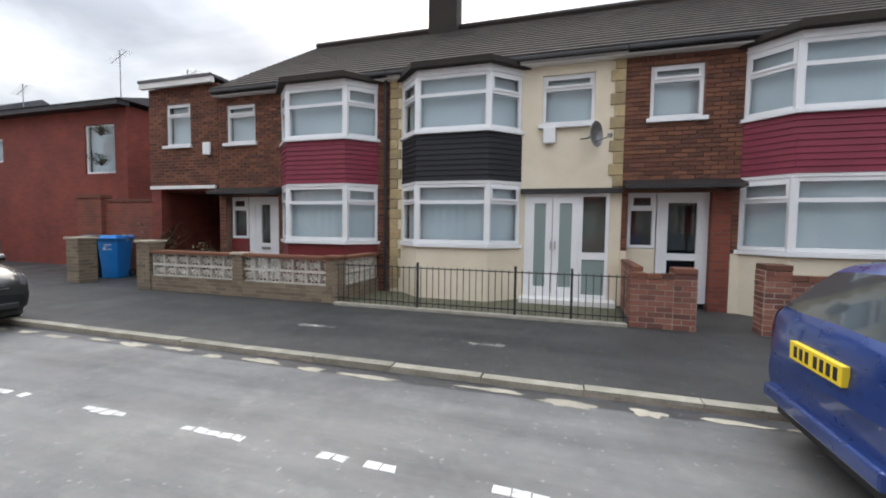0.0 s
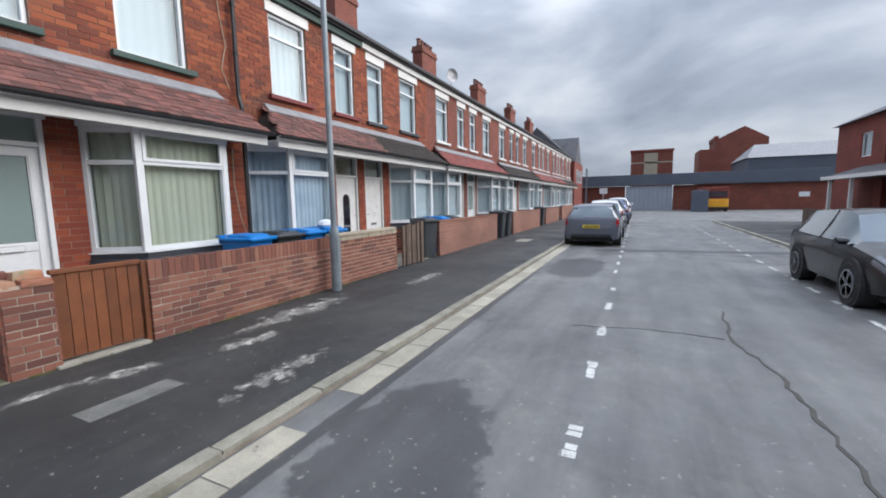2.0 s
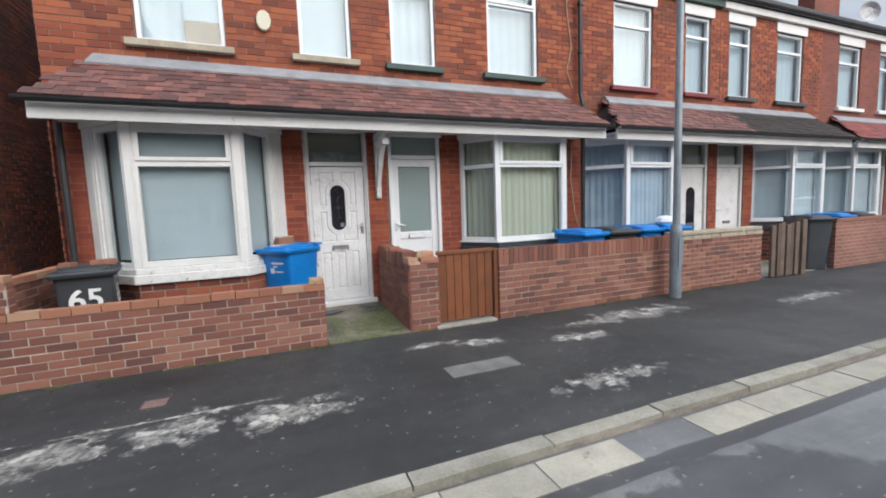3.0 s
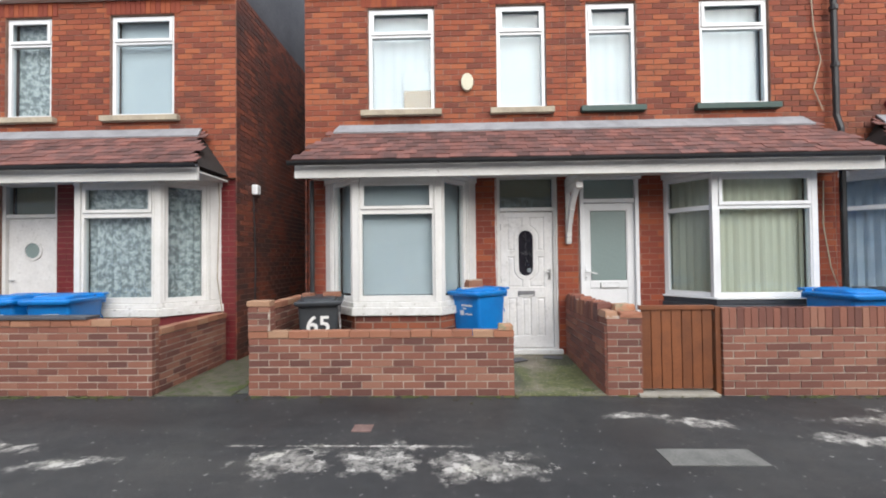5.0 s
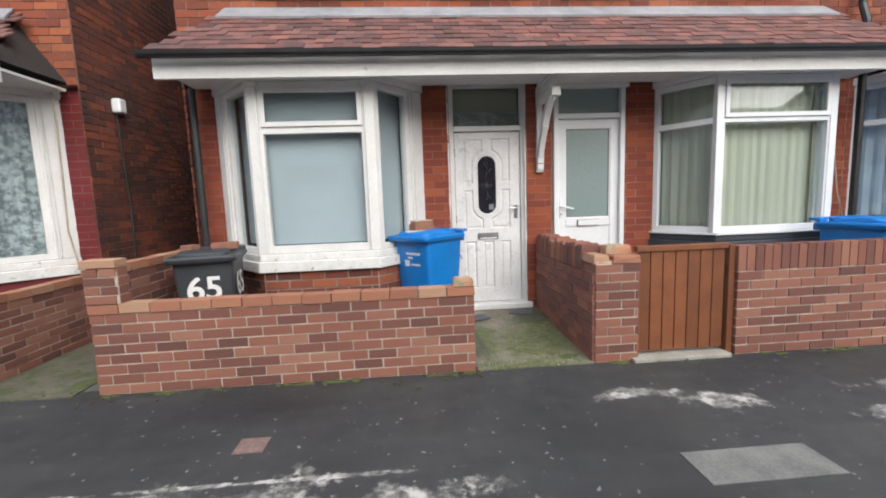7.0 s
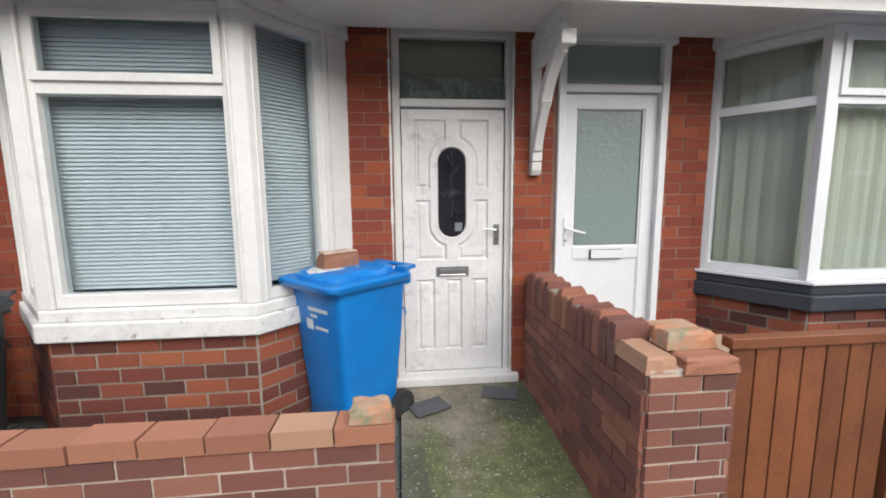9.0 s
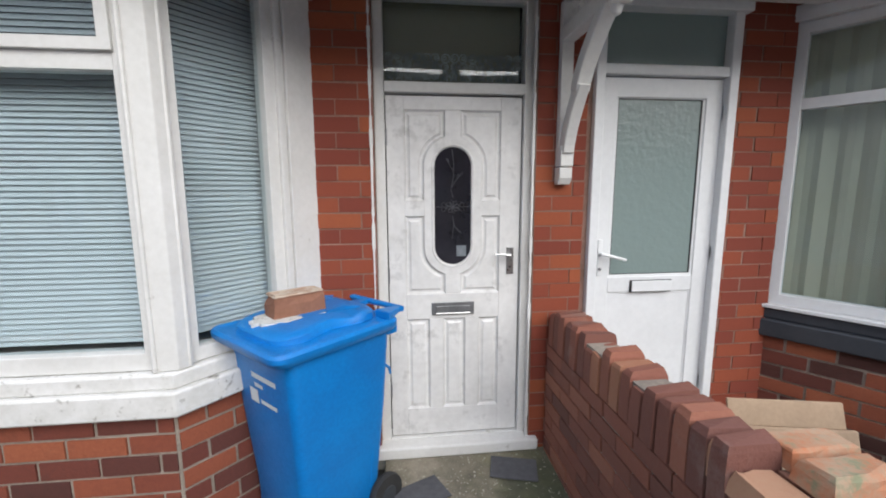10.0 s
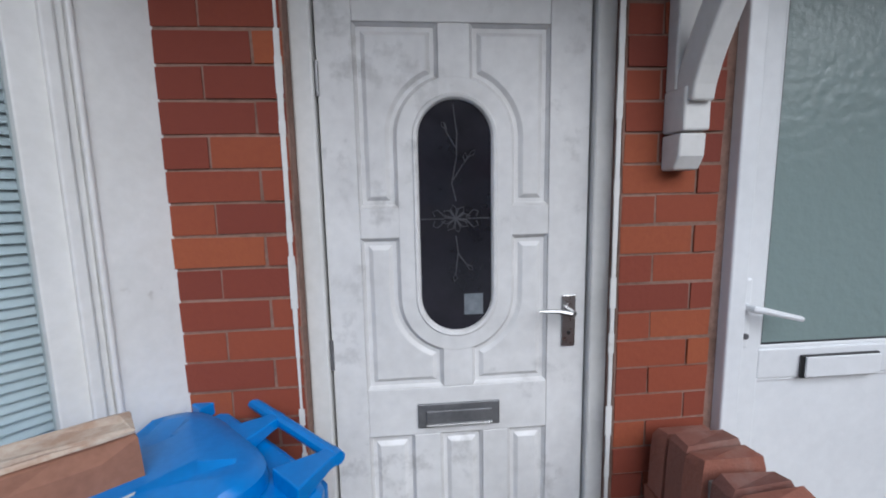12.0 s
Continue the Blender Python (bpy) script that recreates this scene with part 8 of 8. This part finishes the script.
for i in range(60):
    part("board", Geo().box(i * 0.2, i * 0.2 + 0.17, 0, 0.02, 0, 0.85), "wood_old", fw_)

# ---- the far end of the street ----
eg = thing("roller_gate", "wide pale blue grey gate under a dark beam", "gate", -56, -2.8, -0.1)
for i in range(10):
    part("gate_panel", Geo().box(-0.05, 0.0, i * 0.5 + 0.01, i * 0.5 + 0.49, 0, 2.9), "gate_grey", eg)
tagged(part("bridge_beam", Geo().box(-57, -55.8, -11, 17, 2.9, 4.2), "warehouse", bevel=0.02), "long dark grey bridge beam across the end of the street", "bridge")
tagged(part("end_wall", Geo().box(-56.6, -56.2, 2.3, 40, -0.1, 2.75).box(-56.6, -56.2, -14, -2.9, -0.1, 2.75), "far_red"), kind="structure")
tagged(part("end_wall_coping", Geo().box(-56.65, -56.15, 2.3, 40, 2.75, 2.85).box(-56.65, -56.15, -14, -2.9, 2.75, 2.85), "brick_brown"), kind="structure")
rb = thing("red_block", "square red brick building with pale bands behind the bridge", "building", -70, -2.6, 0)
part("wall", Geo().box(-6, 0, 0, 5.6, 0, 8.2), "far_red", rb)
part("band", Geo().box(0, 0.05, 0, 5.6, 6.5, 6.7).box(0, 0.05, 1.8, 3.6, 4.5, 8.0), "sill_stone", rb)
part("parapet", Geo().box(-6.1, 0.1, -0.1, 5.7, 8.2, 8.5), "far_dark", rb)
tb = thing("brick_tower", "old red brick building with a stepped gable", "building", -75, 6.8, 0)
part("wall", Geo().box(-6, 0, 0, 8.5, 0, 8.5).prism([(0, 2.0, 8.5), (0, 8.5, 8.5), (0, 8.5, 9.8), (0, 5.5, 11.6), (0, 2.0, 9.8)], (-6, 0, 0)), "far_red", tb)
part("parapet", Geo().box(-6.1, 0.1, 1.9, 2.4, 9.8, 10.4), "far_dark", tb)
wh = thing("warehouse", "grey blue clad warehouse with a pale roof", "warehouse", -62, 10.5, 0)
part("wall", Geo().box(-10, 0, 0, 22, 0, 6.0), "warehouse", wh)
part("roof", Geo().add([(0.2, -0.2, 6.0), (0.2, 22, 6.0), (-5, 22, 8.0), (-5, 1.5, 8.0), (-10, 22, 6), (-10, -0.2, 6)], [(0, 1, 2, 3), (3, 2, 4, 5), (0, 3, 5), (1, 4, 2), (0, 5, 4, 1)]), "lead", wh)
for y_ in (-9.5, -7.5):
    tagged(part("gantry_post", Geo().box(-55.9, -55.7, y_, y_ + 0.2, -0.1, 5.2), "steel"), "steel post by the end wall", "post")
tagged(part("road_sign", Geo().box(-55.5, -55.46, -5.8, -4.9, 2.0, 2.7).box(-55.5, -55.44, -5.4, -5.32, -0.1, 2.0), "upvc"), "white sign at the end of the street", "sign")
tagged(part("wall_sign", Geo().box(-56.19, -56.15, 14.0, 14.9, 1.3, 1.8), "upvc"), "small white sign on the end wall", "sign")
tagged(part("cabin", Geo().box(-50.5, -49.4, 3.6, 5.0, -0.1, 2.1), "warehouse", bevel=0.05), "grey metal cabinet at the end of the street", "cabinet")


# ---- vehicles ----
def car(x, y, turn, paint, label, L=4.0, Wd=1.72, H=1.45, estate=False, plate="plate_white", rear_plate="plate_yellow", group="parked cars"):
    """A parked car; its front looks along its own +x."""
    t = thing("car", label, "car", x, y, RZ, turn, group)
    r, fx, rx = 0.31, L / 2 - 0.8, -L / 2 + 0.72
    k_ = H / 1.43
    # stations from the tail to the nose: place, sill, belt, top, half width there and at the top (parts of the whole)
    if estate:
        st = [(-1.0, 0.34, 0.6, 0.62, 0.86, 0.6), (-0.99, 0.26, 0.84, 0.88, 0.94, 0.76), (-0.975, 0.22, 0.93, 0.99, 0.96, 0.78), (-0.9, 0.2, 0.93, 1.33, 0.98, 0.68), (-0.84, 0.2, 0.93, 1.39, 1.0, 0.68), (-0.4, 0.2, 0.92, 1.43, 1.0, 0.7)]
    else:
        st = [(-1.0, 0.36, 0.6, 0.62, 0.84, 0.6), (-0.985, 0.27, 0.86, 0.9, 0.93, 0.76), (-0.96, 0.22, 0.94, 1.0, 0.96, 0.76), (-0.84, 0.2, 0.95, 1.3, 0.98, 0.64), (-0.74, 0.2, 0.94, 1.38, 1.0, 0.64), (-0.4, 0.2, 0.92, 1.42, 1.0, 0.67)]
    st += [(0.0, 0.2, 0.91, 1.43, 1.0, 0.67), (0.2, 0.2, 0.9, 1.37, 1.0, 0.66), (0.5, 0.2, 0.89, 0.97, 0.99, 0.82), (0.74, 0.2, 0.82, 0.9, 0.97, 0.74), (0.9, 0.22, 0.73, 0.8, 0.92, 0.66), (0.97, 0.24, 0.62, 0.68, 0.86, 0.6), (1.0, 0.34, 0.48, 0.5, 0.76, 0.5)]
    sub, hw = 3, Wd / 2

    def blend(i, q, f):
        p = [st[max(0, min(len(st) - 1, j))][q] for j in (i - 1, i, i + 1, i + 2)]
        soft_ = p[1] + 0.5 * f * (p[2] - p[0] + f * (2 * p[0] - 5 * p[1] + 4 * p[2] - p[3] + f * (3 * (p[1] - p[2]) + p[3] - p[0])))
        return 0.35 * (p[1] + (p[2] - p[1]) * f) + 0.65 * soft_
    rows = []
    for i in range((len(st) - 1) * sub + 1):
        j, f = min(i // sub, len(st) - 2), (i - min(i // sub, len(st) - 2) * sub) / sub
        xx, lo, be, to, wm, wt = [blend(j, q, f) for q in range(6)]
        be, to, wm, wt = be * k_, to * k_, wm * hw, wt * hw
        half = [(wm * 0.8, lo), (wm * 0.96, lo + 0.05), (wm, lo + (be - lo) * 0.5), (wm * 0.99, lo + (be - lo) * 0.78), (wm * 0.955, be), (wm * 0.4 + wt * 0.58, be + (to - be) * 0.5), (wt, to - 0.03 * min(1, (to - be) / 0.3)), (wt * 0.55, to - 0.004)]
        row = [(xx * L / 2 - math.copysign(0.09 * abs(xx) ** 8 * (w / hw) ** 3, xx), -w, z) for w, z in half] + [(xx * L / 2, 0, to + 0.006)]
        rows.append(row + [(p[0], -p[1], p[2]) for p in reversed(row[:-1])])
    m, n = len(rows[0]), len(rows)
    glass_at = lambda i, j: ((3 <= i // sub < 8 and j in (4, 5, m - 7, m - 6) and not (i // sub == 3 and not estate)) or (i // sub in (2, 7) and 6 <= j <= m - 8))
    shell, panes, flat = Geo(), Geo(), [p for row in rows for p in row]
    for want, g in ((False, shell), (True, panes)):
        g.smooth = True
        g.add(flat, [(i * m + j, i * m + j + 1, (i + 1) * m + j + 1, (i + 1) * m + j) for i in range(n - 1) for j in range(m - 1) if glass_at(i, j) == want])
    shell.f += [tuple(range(m)), tuple(reversed(range((n - 1) * m, n * m)))]
    body = part("body", shell, paint, t)
    part("glazing", panes, "car_window", t, "car windows reflecting the sky")
    part("underside", Geo().box(-L / 2 + 0.1, L / 2 - 0.12, -hw * 0.78, hw * 0.78, 0.17, 0.34), "rubber", t)

    def surf(i, j):
        i, j = max(0, min(n - 1.001, i * sub)), max(0, min(m - 1.001, j))
        a_, b_, u_, v_ = int(i), int(j), i - int(i), j - int(j)
        P = [Vector(rows[a_ + q][b_ + w]) for q in (0, 1) for w in (0, 1)]
        nrm = (P[2] - P[0]).cross(P[1] - P[0])
        return P[0].lerp(P[1], v_).lerp(P[2].lerp(P[3], v_), u_), nrm.normalized()

    def patch(nm, i0, i1, j0, j1, material, off, under, lab="", k=5):
        """A thin piece lying on the body."""
        for flip_ in (False, True):
            g, grid = Geo(), []
            for q in range(k + 1):
                row = []
                for w in range(4):
                    jj = j0 + (j1 - j0) * w / 3
                    p, nr = surf(i0 + (i1 - i0) * q / k, jj if not flip_ else m - 1 - jj)
                    out = 1 if nr.dot(Vector((p.x * 0.3, p.y, p.z - 0.6))) > 0 else -1
                    row.append(tuple(p + nr * out * off))
                grid.append(row)
            g.smooth = True
            g.rings(grid, closed=False, caps=False)
            part(nm, g, material, under, lab)
    patch("headlight", 9.35, 11.1, 3.2, 4.7, "lampglass", 0.006, t, "clear headlight")
    patch("rear_light", 0.7, 2.3, 3.0, 4.5, "lamp_red", 0.007, t, "red rear light")
    for i_ in (4.9, 6.3, 7.85):
        patch("door_gap", i_, i_ + 0.015, 1.2, 4.0, "rubber", 0.002, body, k=1)
    for i_ in (4.0, 5.6):
        patch("pillar", i_, i_ + 0.09, 4.0, 6.0, "rubber", 0.004, t, k=1)
    patch("window_trim", 3.2, 7.9, 3.96, 4.06, "rubber", 0.004, t, k=14)
    patch("door_handle", 5.1, 5.45, 3.45, 3.6, paint, 0.025, body)
    patch("door_handle", 6.6, 7.0, 3.45, 3.6, paint, 0.025, body)
    for s in (1, -1):
        px_ = L / 2 * 0.42
        part("mirror", Geo().rings([[(px_ + 0.09 * math.cos(T * j / 10) * q, s * (hw * 0.93 + 0.16 * k), 0.96 * k_ + 0.06 * math.sin(T * j / 10) * q) for j in range(10)][::s] for k, q in ((0, 0.35), (0.3, 1), (0.9, 1), (1.0, 0.7))]), paint, t)
        for cx in (fx, rx):
            yy = s * (hw - 0.105)
            # no arch is cut: a black disc paints the shaded gap round the wheel
            part("arch_liner", Geo().lathe([(0, -0.12), (r + 0.05, -0.12), (r + 0.05, 0.113), (0, 0.113)] if s > 0 else [(0, -0.113), (r + 0.05, -0.113), (r + 0.05, 0.12), (0, 0.12)], (cx, yy, 0.33), "y", 24), "rubber", t)
            w = part("wheel", Geo().lathe([(0.2, -0.1), (r - 0.02, -0.115), (r, -0.09), (r, 0.09), (r - 0.02, 0.115), (0.2, 0.1), (0.2, 0.07), (0.2, -0.07)], (cx, yy + s * 0.01, r), "y", 24), "rubber", t, "black tyre")
            part("rim", Geo().lathe([(0, -0.1), (0.05, -0.105), (0.18, -0.1), (0.205, -0.124), (0.205, 0.124), (0.18, 0.1), (0.05, 0.105), (0, 0.1)], (cx, yy + s * 0.01, r), "y", 20), "rubber", w)
            sp = Geo().lathe([(0.185, 0.11), (0.21, 0.11), (0.21, 0.128), (0.185, 0.128), (0.185, 0.11)] if s > 0 else [(0.185, -0.128), (0.21, -0.128), (0.21, -0.11), (0.185, -0.11), (0.185, -0.128)], (cx, yy + s * 0.01, r), "y", 24)
            for k in range(5):
                a = T * k / 5
                for da in (-0.12, 0.12):
                    sp.tube([(cx, yy + s * 0.125, r), (cx + 0.19 * math.cos(a + da), yy + s * 0.127, r + 0.19 * math.sin(a + da))], 0.016, 5)
            part("spokes", sp, "hub", w)
    part("front_plate", Geo().box(L / 2 - 0.03, L / 2 + 0.012, -0.26, 0.26, 0.38, 0.49), plate, t, "number plate", bevel=0.003)
    part("plate_characters", Geo().box(L / 2 + 0.012, L / 2 + 0.014, -0.21, -0.02, 0.405, 0.465).box(L / 2 + 0.012, L / 2 + 0.014, 0.04, 0.21, 0.405, 0.465), "grey_metal", t)
    part("grille", Geo().box(L / 2 - 0.12, L / 2 - 0.004, -0.42, 0.42, 0.53, 0.59), "black", t, "black grille")
    part("grille_strip", Geo().box(L / 2 - 0.1, L / 2 - 0.0, -0.44, 0.44, 0.553, 0.562), "chrome", t, "thin bright strip across the grille")
    part("lower_grille", Geo().box(L / 2 - 0.1, L / 2 + 0.006, -0.55, 0.55, 0.27, 0.36), "black", t, "black lower grille", bevel=0.02)
    part("badge", Geo().lathe([(0, 0), (0.055, 0), (0.05, 0.02), (0, 0.022)], (L / 2 - 0.005, 0, 0.58), "x", 14), "chrome", t)
    rp = 0.72 if not estate else 0.66
    part("rear_plate", Geo().box(-L / 2 - 0.016, -L / 2 + 0.02, -0.26, 0.26, rp - 0.055, rp + 0.055), rear_plate, t, "yellow number plate", bevel=0.003)
    bars = Geo()
    for k in range(7):
        y0 = -0.225 + k * 0.062 + (0.025 if k > 3 else 0)
        bars.box(-L / 2 - 0.018, -L / 2 - 0.016, y0, y0 + 0.036, rp - 0.035, rp + 0.035)
    part("rear_plate_characters", bars, "black", t)
    part("rear_bumper_strip", Geo().box(-L / 2 - 0.02, -L / 2 + 0.1, -Wd / 2 + 0.25, Wd / 2 - 0.25, 0.3, 0.4), "black" if paint != "car_blue" else paint, t, bevel=0.02)
    return t


car(-9.0, 2.2, 0, "car_black", "black five door hatchback parked at the kerb", 3.7, 1.64, 1.35)
car(-16.8, -2.76, 180, "car_grey", "grey blue estate car parked at the kerb", 4.6, 1.76, 1.4, estate=True)
car(-22.6, -2.8, 180, "car_white", "pale silver hatchback parked in the row", 4.3, 1.75, 1.5)
car(-28.5, -2.75, 180, "car_blue", "blue car parked in the row", 4.2, 1.75, 1.5)
car(-35.0, -2.75, 180, "car_white", "white car parked in the row", 4.3, 1.8, 1.6)
car(-41.0, -2.8, 180, "car_white", "white car parked down the row", 4.3, 1.8, 1.5)
car(3.37, 1.93, 0, "car_blue", "dark blue hatchback parked at the kerb", 3.95, 1.66, 1.34)
lorry = thing("lorry", "dark red lorry with an orange yellow nose", "lorry", -49.8, 5.7, -0.1)
part("body", Geo().box(-5.5, -0.05, -1.1, 1.1, 0.5, 2.5), "far_dark", lorry, bevel=0.06)
part("nose", Geo().box(-0.3, 0.15, -1.05, 1.05, 0.45, 1.3), "yellow", lorry, "orange yellow nose", bevel=0.08)
part("windscreen", Geo().box(-0.06, -0.02, -0.95, 0.95, 1.45, 2.1), "car_window", lorry)
part("bumper", Geo().box(-0.1, 0.22, -1.1, 1.1, 0.3, 0.5), "rubber", lorry, bevel=0.03)
for x_ in (-0.9, -4.3):
    for y_ in (-0.95, 0.95):
        part("wheel", Geo().lathe([(0, -0.13), (0.45, -0.13), (0.45, 0.13), (0, 0.13)], (x_, y_, 0.46), "y", 18), "rubber", lorry, "black tyre")
